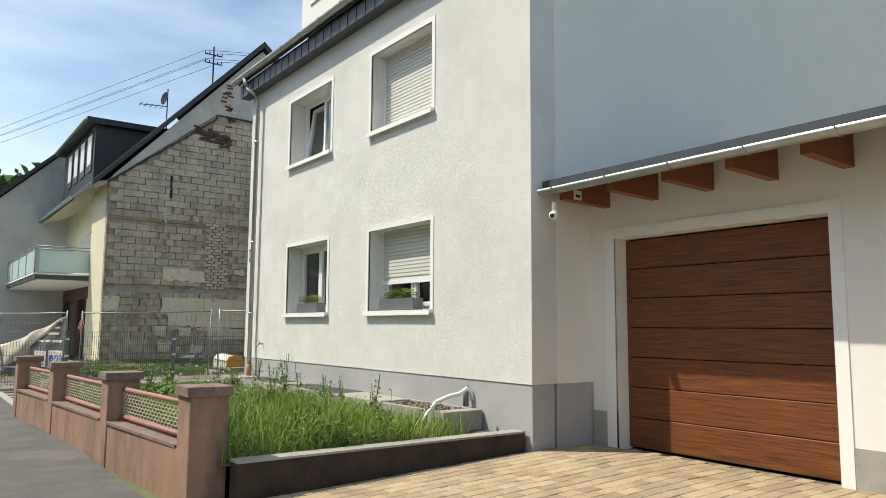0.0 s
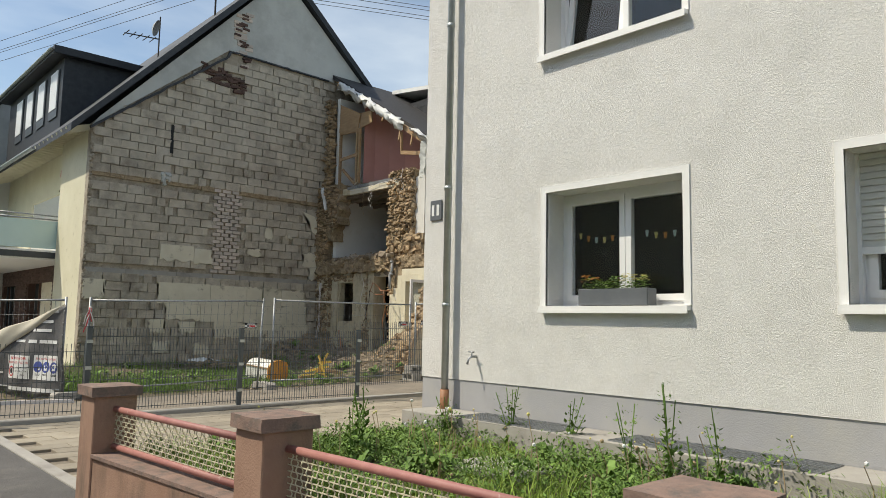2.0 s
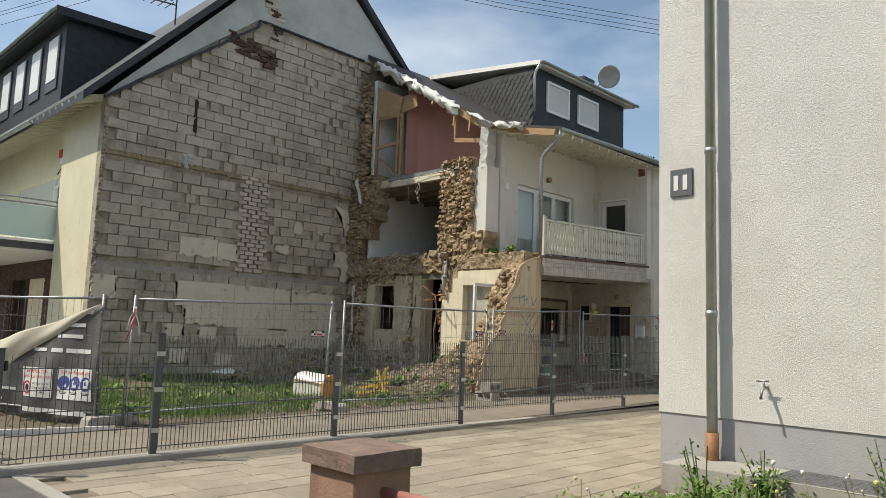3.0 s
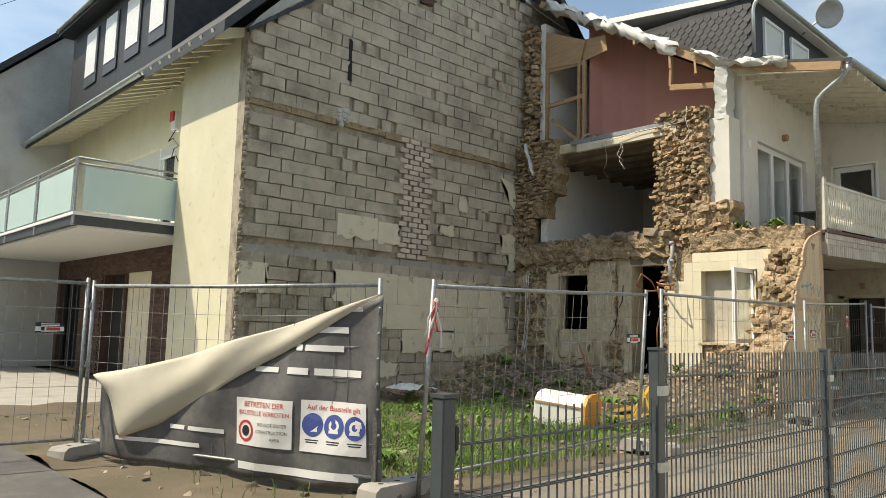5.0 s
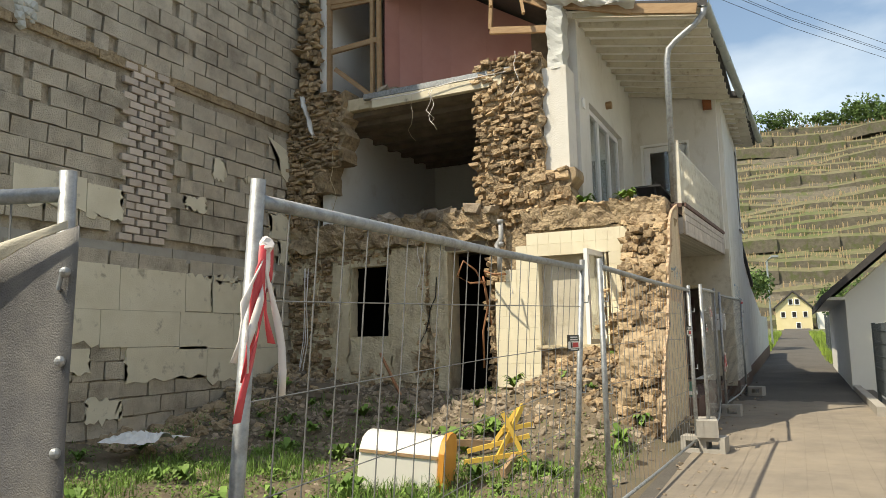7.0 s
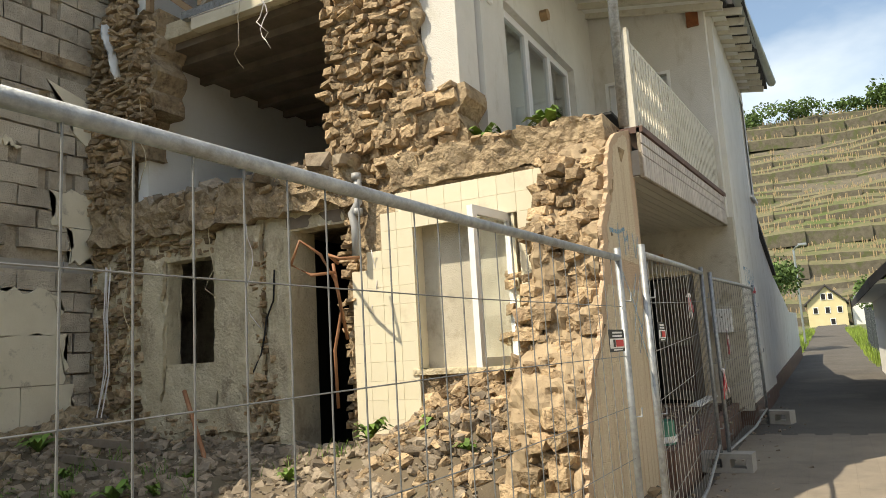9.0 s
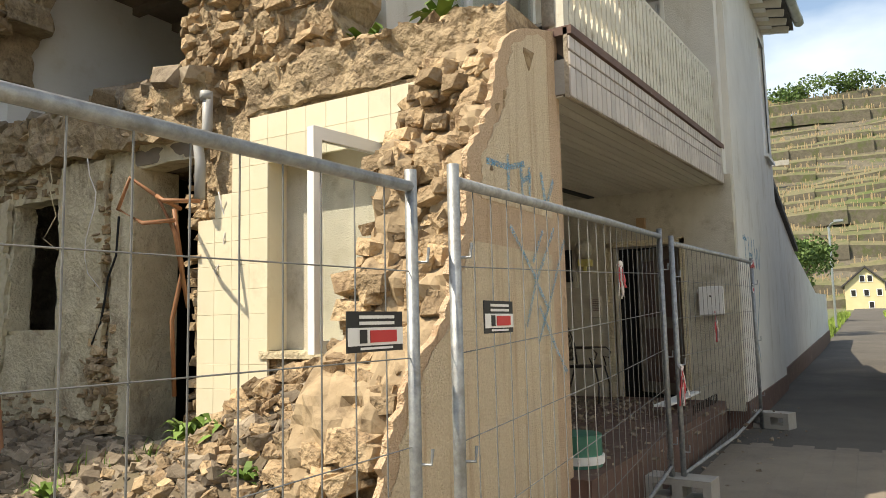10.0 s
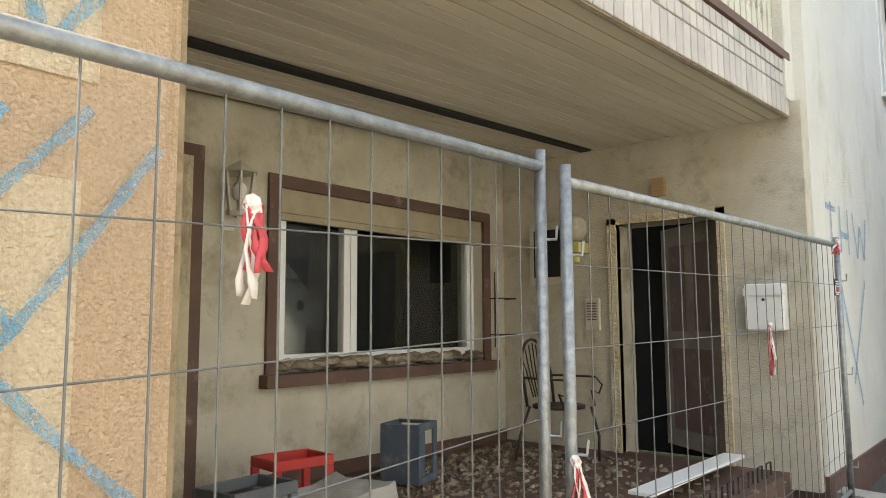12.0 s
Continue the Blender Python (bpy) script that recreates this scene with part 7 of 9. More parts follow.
def disc(s, z, r, material, name, inner=0.0, off=0.085):
    bm = B()
    n = 24
    o = [bm.verts.new(skin(s + r * math.cos(k * math.tau / n), z + r * math.sin(k * math.tau / n), 0.008 + (off - 0.075) * 0.3)) for k in range(n)]
    if inner:
        i_ = [bm.verts.new(skin(s + inner * math.cos(k * math.tau / n), z + inner * math.sin(k * math.tau / n), 0.008 + (off - 0.075) * 0.3)) for k in range(n)]
        for k in range(n):
            bm.faces.new((o[k], o[(k + 1) % n], i_[(k + 1) % n], i_[k]))
    else:
        bm.faces.new(o)
    return part(name, bm, material, ban)


disc(1.95, 0.475, 0.10, M_RED, "prohibition_ring", 0.075)
disc(1.95, 0.475, 0.05, M_BLACK, "palm_symbol", 0, 0.082)
for s in (2.67, 2.89, 3.11):
    disc(s, 0.58, 0.105, M_BLUE, "safety_symbol")
    disc(s, 0.585, 0.055, M_WHITE, "safety_symbol", 0.03, 0.09)
    on_banner(s - 0.05, 0.52, s + 0.05, 0.545, M_WHITE, "safety_symbol", 0.09)
    on_banner(s - 0.07, 0.44, s + 0.07, 0.45, M_BLACK, "text_bar", 0.08)
    on_banner(s - 0.06, 0.42, s + 0.06, 0.43, M_BLACK, "text_bar", 0.08)
# private lines of the print, as bars
for s0, z0, s1, z1 in ((2.60, 1.40, 3.0, 1.48), (2.45, 1.23, 2.52, 1.31), (2.55, 1.23, 2.95, 1.31), (2.02, 1.02, 2.28, 1.09), (2.38, 1.01, 2.6, 1.10), (2.66, 1.01, 3.15, 1.10), (2.95, 1.60, 3.15, 1.66), (0.95, 0.40, 1.15, 0.46), (1.2, 0.40, 1.65, 0.46), (0.3, 0.24, 1.35, 0.30), (1.85, 0.10, 3.15, 0.20)):
    on_banner(s0, z0 + 0.15 * (z1 - z0), s1, z1 - 0.15 * (z1 - z0), M_WHITE, "text_bar", 0.075)
for k in range(8):
    bm = B()
    p = bpt(BLEN - 0.02, 0.1 + k * 0.22, 0.05)
    bmesh.ops.create_uvsphere(bm, u_segments=10, v_segments=6, radius=0.014, matrix=Matrix.Translation(p))
    part("eyelet", bm, M_GALV, ban)


# ---- planters on the sills ----
def planter(y0, y1, z, seed, group="flower boxes on the sills"):
    t = thing("flower_box", "dark grey rectangular flower box with yellow and white blooms", "flower box", group=group)
    x0, x1 = HX + 0.02, HX + 0.19
    bm = B()
    holed(bm, "z", z, z + 0.17, x0, x1, y0, y1, [])
    bevel(bm, 0.006)
    part("trough", bm, M_TROUGH, t)
    r = random.Random(seed)
    vs, fs = [], []
    for k in range(420):
        y, x = r.uniform(y0 + 0.04, y1 - 0.04), r.uniform(x0 + 0.02, x1 - 0.02)
        h = z + 0.16 + r.uniform(0, 0.14) * (0.5 + 0.5 * abs(math.sin(y * 9)))
        s, a = r.uniform(0.012, 0.03), r.uniform(0, 6.3)
        i = len(vs)
        dx, dy = s * math.cos(a), s * math.sin(a)
        vs += [(x - dx, y - dy, h), (x + dy * 0.5, y - dx * 0.5, h + s * 0.5), (x + dx, y + dy, h + s * r.uniform(-0.4, 0.9)), (x - dy * 0.5, y + dx * 0.5, h + s * 0.4)]
        fs.append((i, i + 1, i + 2, i + 3))
    tagged(raw("foliage", vs, fs, M_WEED, t), kind="stuff")
    for mt, n, lo, hi in ((M_FLOWER_Y, 46, 0.0, 0.42), (M_FLOWER_R, 26, 0.72, 1.0)):
        vs, fs = [], []
        for k in range(n):
            y, x = y0 + (y1 - y0) * r.uniform(lo + 0.03, hi - 0.03), r.uniform(x0 + 0.01, x1 - 0.03)
            h = z + 0.24 + r.uniform(0, 0.07)
            for j in range(5):
                a = j * 1.257
                i = len(vs)
                s = 0.018
                vs += [(x, y, h), (x + s * math.cos(a), y + s * math.sin(a), h + 0.006), (x + s * math.cos(a + 1), y + s * math.sin(a + 1), h + 0.008)]
                fs.append((i, i + 1, i + 2))
        tagged(raw("blossoms", vs, fs, mt, t), kind="stuff")


planter(11.32, 12.14, 1.765, 1)
planter(8.32, 9.25, 1.765, 2)
# paper garland behind the panes
gar = thing("garland", "small paper garland hanging behind the window panes", "garland")
for k in range(14):
    y = 11.05 + k * 0.105
    if 11.66 < y < 11.8:
        continue
    z = 2.62 - 0.10 * math.sin(math.pi * ((y - 11.0) % 0.75) / 0.75)
    bm = B()
    prism(bm, [(y - 0.02, z), (y + 0.02, z), (y + 0.01, z - 0.065), (y - 0.01, z - 0.065)], "x", HX + 0.44, HX + 0.445)
    part("pennant", bm, (M_FLOWER_R, M_FLOWER_Y, M_FROST)[k % 3], gar)


# ---- grass and weeds ----
def blades(name, spots, hmin, hmax, w, material, label, seed, lean=0.35):
    """Curved grass blades; spots() gives (x, y, z, height scale) or None."""
    r = random.Random(seed)
    vs, fs = [], []
    for s in spots:
        x, y, z, k = s
        h = r.uniform(hmin, hmax) * k
        a, l, b = r.uniform(0, 6.283), r.uniform(0.1, lean) * h, r.uniform(0, 6.283)
        dx, dy, ww = math.cos(a), math.sin(a), w * r.uniform(0.6, 1.3) / 2
        px, py = -math.sin(b) * ww, math.cos(b) * ww
        i = len(vs)
        for t, wd in ((0, 1), (0.45, 0.8), (0.8, 0.5)):
            ox, oy = dx * l * t * t, dy * l * t * t
            vs += [(x + ox - px * wd, y + oy - py * wd, z + h * t), (x + ox + px * wd, y + oy + py * wd, z + h * t)]
        vs.append((x + dx * l, y + dy * l, z + h * (1 - 0.15 * l / max(h, 0.01))))
        fs += [(i, i + 1, i + 3, i + 2), (i + 2, i + 3, i + 5, i + 4), (i + 4, i + 5, i + 6)]
    return tagged(raw(name, vs, fs, material), label, "grass", kind="stuff")


r8 = random.Random(8)
garden, herbs = [], []
while len(garden) < 24000:
    x, y = r8.uniform(1.2, 4.6), r8.uniform(6.2, 13.9)
    xa = 1.54 + (1.07 - 1.54) * (y - 6.5) / 7.6 + 0.27
    if x < xa:
        continue
    d = 0.5 + 0.7 * fbm(x, y, 7, 0.9)
    if r8.random() > d + 0.25 * (y < 9.5):
        continue
    k = (0.95 if y < 9.2 else 0.5) + 0.45 * fbm(x, y, 2, 1.2)
    garden.append((x, y, 0.30, max(0.3, k) * (0.6 if x > 3.9 else 1)))
blades("garden_grass", garden, 0.12, 0.50, 0.008, M_GRASS, "tall lush uncut grass in the garden bed", 5, 0.9)
site = []
while len(site) < 15000:
    x, y = r8.uniform(2.0, 12.6), r8.uniform(22.3, 29.0)
    d = 0.12 + 1.0 * fbm(x, y, 9, 0.9) - 0.45 * max(0, (x - 8.5) / 3) + 0.25 * (22.4 < y < 25) * (x < 9)
    if x < 3.4 + 0.4 * fbm(x, y, 1, 2) or (y < 22.9 and x < 3.8):
        d = 0.02
    if r8.random() < d:
        site.append((x, y, site_h(x, y) + 0.01, 0.5 + 0.6 * max(0, fbm(x, y, 4, 1.0) + 0.4)))
blades("plot_grass", site, 0.05, 0.26, 0.009, M_WEED, "patchy grass and weeds on the building plot", 6, 0.8)
far_g = []
while len(far_g) < 5000:
    x = r8.uniform(32, 75)
    y = r8.choice((r8.uniform(18.6, 19.7), r8.uniform(21.9, 22.6) if x > 41 else r8.uniform(18.4, 19.6)))
    far_g.append((x, y, alley_h(x) - 0.03, 1.0))
blades("verge_grass", far_g, 0.15, 0.5, 0.03, M_GRASS, "grass verge along the far alley", 7)


def leafy(name, label, x, y, z, n, size, height, seed, material=None, category="plant"):
    """A rosette or bushy weed: broad bent leaves round a centre."""
    r = random.Random(seed)
    vs, fs = [], []
    for k in range(n):
        a, l = r.uniform(0, 6.283), size * r.uniform(0.6, 1.2)
        base = height * r.uniform(0, 0.7)
        w = l * 0.16
        dx, dy = math.cos(a), math.sin(a)
        i = len(vs)
        up = r.uniform(0.4, 1.0)
        for t, wd in ((0.0, 0.2), (0.35, 1.0), (0.7, 0.8)):
            zz = z + base + l * up * math.sin(t * 2.2) * 0.7
            vs += [(x + dx * l * t * (1.2 - up * 0.6) - dy * w * wd, y + dy * l * t * (1.2 - up * 0.6) + dx * w * wd, zz), (x + dx * l * t * (1.2 - up * 0.6) + dy * w * wd, y + dy * l * t * (1.2 - up * 0.6) - dx * w * wd, zz)]
        vs.append((x + dx * l * (1.2 - up * 0.6), y + dy * l * (1.2 - up * 0.6), z + base + l * up * 0.45))
        fs += [(i, i + 1, i + 3, i + 2), (i + 2, i + 3, i + 5, i + 4), (i + 4, i + 5, i + 6)]
    return tagged(raw(name, vs, fs, material or M_WEED), label, category)


def herbs(name, label, n, area, seed, hmax, size):
    """Low mounds of small leaves, uneven in height and density."""
    r = random.Random(seed)
    vs, fs = [], []
    while n > 0:
        x, y, z0 = area(r)
        dens = 0.45 + 0.9 * fbm(x, y, seed, 1.1)
        if r.random() > dens:
            continue
        n -= 1
        top = hmax * max(0.15, 0.45 + 0.8 * fbm(x, y, seed + 3, 1.6) + 0.25 * fbm(x, y, seed + 5, 5.0))
        c = Vector((x, y, z0 + top * r.random() ** 0.6))
        u = Vector((r.uniform(-1, 1), r.uniform(-1, 1), r.uniform(-0.3, 0.9))).normalized() * size * r.uniform(0.5, 1.4)
        w = u.cross(Vector((r.uniform(-0.5, 0.5), r.uniform(-0.5, 0.5), 1))).normalized() * u.length * 0.38
        i = len(vs)
        vs += [c - u, c + w, c + u, c - w]
        fs.append((i, i + 1, i + 2, i + 3))
    return tagged(raw(name, vs, fs, M_WEED), label, "weeds", kind="stuff")


herbs("garden_herbs", "dense low weeds and herbs in the garden bed", 42000, lambda r: (r.uniform(1.5, 4.75), r.uniform(8.6, 13.95), 0.30), 61, 0.36, 0.022)
herbs("garden_herbs", "dark herbs between the tall grass", 30000, lambda r: (r.uniform(1.7, 4.4), r.uniform(6.2, 9.0), 0.30), 62, 0.40, 0.020)
herbs("plot_herbs", "low herbs and weeds spread over the plot", 26000, lambda r: (lambda x, y: (x, y, site_h(x, y)))(3.2 + 8.0 * r.random() ** 1.4, r.uniform(22.4, 28.9)), 63, 0.20, 0.022)
for k in range(40):
    x, y = r8.uniform(1.9, 4.7), r8.uniform(9.0, 13.9)
    leafy("weed", "green broad-leaved weed in the garden bed", x, y, 0.30, 22, r8.uniform(0.10, 0.22), r8.uniform(0.05, 0.25), 200 + k)


def tall_weed(x, y, z, h, seed):
    """A branching stalk with small leaves and pale seed heads."""
    r = random.Random(seed)
    t = thing("tall_weed", "tall branching weed beside the light well", "plant", group="tall weeds in the garden bed")
    bm = B()
    lv, lf = [], []
    for s in range(r.randint(3, 5)):
        a, sp = r.uniform(0, 6.28), r.uniform(0.05, 0.16)
        hh = h * r.uniform(0.65, 1.0)
        pts = [(x, y, z), (x + math.cos(a) * sp * 0.4, y + math.sin(a) * sp * 0.4, z + hh * 0.5), (x + math.cos(a) * sp, y + math.sin(a) * sp, z + hh)]
        tube(bm, pts, 0.009, 5)
        for k in range(30):
            q = r.uniform(0.1, 1.0)
            c = Vector(pts[0]).lerp(Vector(pts[2]), q) + Vector((r.gauss(0, 0.03), r.gauss(0, 0.03), 0))
            u = Vector((r.uniform(-1, 1), r.uniform(-1, 1), r.uniform(-0.2, 0.8))).normalized() * r.uniform(0.04, 0.085) * (1.25 - q)
            w = u.cross(Vector((0.1, 0.2, 1))).normalized() * u.length * 0.35
            i = len(lv)
            lv += [c, c + u * 0.6 + w, c + u * 1.4, c + u * 0.6 - w]
            lf.append((i, i + 1, i + 2, i + 3))
    part("stalk", bm, M_WEED, t)
    tagged(raw("leaves", lv, lf, M_WEED, t), kind="stuff")


for k, (x, y, h) in enumerate(((4.75, 12.6, 0.5), (4.8, 11.9, 0.45), (4.4, 10.6, 0.7), (4.3, 10.9, 0.62), (4.5, 8.9, 0.4), (4.6, 13.4, 0.35), (2.9, 12.8, 0.6), (3.4, 13.3, 0.55), (4.45, 10.2, 0.5), (3.0, 9.6, 0.5), (3.9, 8.3, 0.55), (4.1, 7.4, 0.5))):
    tall_weed(x, y, 0.32, h + 0.15, 300 + k)
bm = B()
box(bm, 3.35, 11.3, 0.34, 3.95, 12.1, 0.39)
bevel(bm, 0.012)
solo("stone_slab", bm, M_CONC, "grey stone slab lying among the weeds", "slab")
for k in range(90):
    x, y = r8.uniform(3.4, 11.8), r8.uniform(22.6, 28.8)
    leafy("weed", "low leafy weed on the building plot", x, y, site_h(x, y), 18, r8.uniform(0.1, 0.28), 0.06, 400 + k)
for k, (x, y, z) in enumerate(((12.55, 24.65, 0.72), (12.0, 23.6, 0.8), (12.6, 23.2, 1.05), (11.9, 22.75, 0.5), (13.2, 22.9, 3.55), (13.3, 23.6, 3.55), (11.4, 22.5, 0.3), (10.6, 22.6, 0.2))):
    leafy("weed", "fresh green weed growing from the rubble", x, y, z, 30, 0.26, 0.08, 500 + k)
# seed stalks, dandelion clocks and buttercups
for k in range(60):
    x, y = r8.uniform(2.2, 4.7), r8.uniform(7.0, 13.8)
    h = r8.uniform(0.25, 0.5)
    t = thing("wild_flower", "thin stalked wild flower in the tall grass", "flower", group="wild flowers in the garden")
    bm = B()
    tube(bm, [(x, y, 0.3), (x + 0.02, y, 0.3 + h * 0.6), (x + r8.uniform(-0.06, 0.06), y + 0.03, 0.3 + h)], 0.007, 5)
    part("stalk", bm, M_DRYST, t)
    bm = B()
    bmesh.ops.create_icosphere(bm, subdivisions=1, radius=r8.choice((0.010, 0.012, 0.017)), matrix=Matrix.Translation((x, y + 0.03, 0.31 + h)))
    part("flower_head", bm, r8.choice((M_WHITE, M_FLOWER_Y, M_FLOWER_Y, M_DRYST)), t)

# ---- rubble ----
def rubble(name, n, spot, smin, smax, material, label, seed):
    r = random.Random(seed)
    src = [([v.co.copy() for v in me.vertices], [tuple(p.vertices) for p in me.polygons]) for me in STONES]
    vs, fs = [], []
    while n > 0:
        s = spot(r)
        if s is None:
            continue
        n -= 1
        sz = smin * (smax / smin) ** (r.random() ** 2.2)
        m = Matrix.Translation((s[0], s[1], s[2] + sz * 0.15)) @ Euler((r.uniform(-0.6, 0.6), r.uniform(-0.6, 0.6), r.uniform(0, 6.3))).to_matrix().to_4x4() @ Matrix.Diagonal((sz * 1.3, sz, sz * r.uniform(0.4, 0.8), 1))
        co, fc = r.choice(src)
        k = len(vs)
        vs += [m @ c for c in co]
        fs += [tuple(i + k for i in f) for f in fc]
    return tagged(raw(name, vs, fs, material), label, "rubble", kind="stuff")


def heap_spot(r):
    x = 13.0 - abs(r.gauss(0, 1.7))
    y = r.uniform(22.3, 29.2)
    if x < 6.0 or x > 13.05:
        return None
    return (x, y, site_h(x, y))


rubble("heap_rubble", 7000, heap_spot, 0.015, 0.12, M_RUBBLE, "loose broken stone and plaster heaped before the ruin", 1)
rubble("heap_stones", 1700, lambda r: (lambda x, y: (x, y, site_h(x, y)))(12.35 + r.gauss(0, 0.5), 23.3 + r.gauss(0, 0.55)), 0.025, 0.13, M_STONE, "ochre stones fallen below the tiled window", 2)
rubble("plot_gravel", 1500, lambda r: (lambda x, y: (x, y, site_h(x, y)))(r.uniform(1.6, 12), r.uniform(22.1, 28.8)), 0.015, 0.10, M_RUBBLE, "scattered gravel and grit on the plot", 3)
rubble("ledge_rubble", 420, lambda r: (RX + r.uniform(-0.1, 0.6), r.uniform(22.4, 24.6), 3.54), 0.03, 0.14, M_STONE, "crumbs of stone on the broken ledge", 4)
rubble("floor_rubble", 520, lambda r: (RX + r.uniform(-0.15, 0.9), r.uniform(25.0, 28.7), 3.60), 0.04, 0.26, M_RUBBLE, "debris along the torn first floor edge", 5)
rubble("upper_rubble", 90, lambda r: (RX + r.uniform(0.15, 0.6), 27.2 + r.gauss(0, 0.25), 6.08), 0.06, 0.26, M_RUBBLE, "bits of masonry on the second floor", 6)
rubble("porch_rubble", 4200, lambda r: (r.uniform(13.7, 18.2), 24.4 - abs(r.gauss(0, 0.9)), 0.52), 0.008, 0.048, M_RUBBLE, "dried mud and rubble on the porch floor", 7)
rubble("alley_grit", 500, lambda r: (lambda x: (x, 21.9 - abs(r.gauss(0, 0.35)), alley_h(x)))(r.uniform(3, 19)), 0.01, 0.05, M_RUBBLE, "grit along the alley edge", 8)
# tumbled rocks with earth at the foot of the party wall
rubble("wall_foot_rubble", 520, lambda r: (lambda x, y: (x, y, site_h(x, y)))(r.uniform(8.5, 13.0), 29.3 - abs(r.gauss(0, 0.6))), 0.04, 0.2, M_EARTH, "dark earth and stones at the party wall foot", 9)

# ---- discarded things on the plot ----
fr = thing("discarded_freezer", "white enamel chest lying on its side with orange lid", "appliance")
fm = Matrix.Translation((8.4, 24.3, -0.02)) @ Matrix.Rotation(radians(14), 4, 'Z') @ Matrix.Rotation(radians(5), 4, 'X')
bm = B()
prism(bm, [(-0.30, 0), (0.30, 0), (0.30, 0.42), (0.22, 0.52), (0.08, 0.56), (-0.08, 0.56), (-0.22, 0.52), (-0.30, 0.42)], "y", -0.40, 0.40)
bevel(bm, 0.01)
o = part("cabinet", bm, M_APPL, fr)
o.matrix_local = fm
bm = B()
prism(bm, [(-0.33, -0.02), (0.33, -0.02), (0.33, 0.44), (0.25, 0.55), (0.09, 0.595), (-0.09, 0.595), (-0.25, 0.55), (-0.33, 0.44)], "y", -0.455, -0.405)
o = part("lid", bm, M_ORANGE, fr, "orange plastic lid")
o.matrix_local = fm
bm = B()
box(bm, -0.315, -0.39, 0.38, -0.302, 0.39, 0.41)
o = part("trim_strip", bm, M_WOOD, fr)
o.matrix_local = fm
yc = thing("broken_chair", "yellow wooden chair frame lying broken in rubble", "chair")
ym = Matrix.Translation((9.5, 23.75, 0.1)) @ Matrix.Rotation(radians(-60), 4, 'Z')
for a, b_ in (((0, 0, 0.0), (0.35, 0.1, 0.62)), ((0.35, 0, 0.0), (0.1, 0.05, 0.55)), ((-0.3, 0.1, 0.12), (0.4, 0.05, 0.28)), ((-0.35, 0.0, 0.02), (0.35, 0.0, 0.1)), ((0.0, 0.4, 0.1), (0.3, 0.1, 0.58)), ((0.1, 0.05, 0.35), (0.45, 0.1, 0.4))):
    bm = B()
    bar(bm, a, b_, 0.035, 0.05)
    o = part("rail", bm, M_YELLOW, yc)
    o.matrix_local = ym
bm = B()
rS = random.Random(4)
bmesh.ops.create_grid(bm, x_segments=14, y_segments=10, size=0.5)
for v in bm.verts:
    v.co = Vector((v.co.x * 0.8, v.co.y * 0.7, 0.10 + 0.12 * rS.random() * (1 - 2 * abs(v.co.x) * 0.8)))
sh = solo("plastic_sheet", bm, M_SHEET, "crumpled white plastic sheet lying in the weeds", "sheet")
sh.matrix_world = Matrix.Translation((8.4, 27.9, 0.22))
for k, (x, y, z, ln, a, tl, mt) in enumerate(((12.3, 26.6, 0.75, 1.3, 1.2, 0.9, M_COPPER), (9.3, 23.5, 0.14, 0.9, 0.2, 0.05, M_WOOD), (11.8, 27.6, 0.6, 1.4, 1.5, 0.05, M_OLDWOOD), (12.1, 28.0, 0.75, 1.5, 1.6, 0.03, M_OLDWOOD), (2.4, 21.9, 0.03, 1.6, -0.25, 0.0, M_TAPE_W), (10.2, 24.2, 0.2, 0.9, 2.4, 0.1, M_WOOD))):
    bm = B()
    d = Vector((math.cos(a) * math.cos(tl), math.sin(a) * math.cos(tl), math.sin(tl)))
    bar(bm, Vector((x, y, z)) - d * ln / 2, Vector((x, y, z)) + d * ln / 2, 0.05, 0.08 if k else 0.05, sides=4 if k else 8)
    solo("loose_timber" if mt is not M_COPPER else "rusty_pipe", bm, mt, ("rusty pipe leaning against the torn wall", "splintered board in the rubble", "dark beam under the torn wall", "dark beam under the torn wall", "pale batten lying on the ground", "splintered board in the rubble")[k], "pipe" if mt is M_COPPER else "timber")
# pipes on the torn wall
pv = thing("waste_pipe", "grey plastic waste pipe standing free at the wall", "pipe")
bm = B()
tube(bm, [(RX - 0.22, 24.95, 2.55), (RX - 0.22, 24.95, 2.85), (RX - 0.2, 25.0, 3.0), (RX - 0.17, 24.93, 3.12), (RX - 0.17, 24.93, 3.42)], 0.085, 12)
part("pipe", bm, M_PVC, pv, smooth=True)
for z in (3.36, 2.98):
    bm = B()
    bar(bm, (RX - 0.175, 24.94, z), (RX - 0.175, 24.94, z + 0.07), 0.105, sides=12)
    part("collar", bm, M_PVC, pv, smooth=True)
for k, pts in enumerate((((12.95, 25.15, 1.7), (12.85, 25.2, 2.3), (12.8, 25.35, 2.6), (12.65, 25.5, 2.75), (12.62, 25.6, 2.5), (12.7, 25.4, 2.38), (12.85, 25.2, 2.4)), ((12.9, 25.2, 2.5), (12.6, 25.1, 2.55), (12.5, 24.9, 2.48), (12.75, 24.8, 2.5)), ((12.95, 25.3, 1.0), (12.9, 25.28, 1.6), (12.93, 25.2, 2.0), (12.88, 25.25, 2.5)))):
    bm = B()
    tube(bm, pts, 0.035, 8)
    solo("bent_copper_pipe", bm, M_COPPER, "bent brown heating pipe hanging from the wall", "pipe", smooth=True)
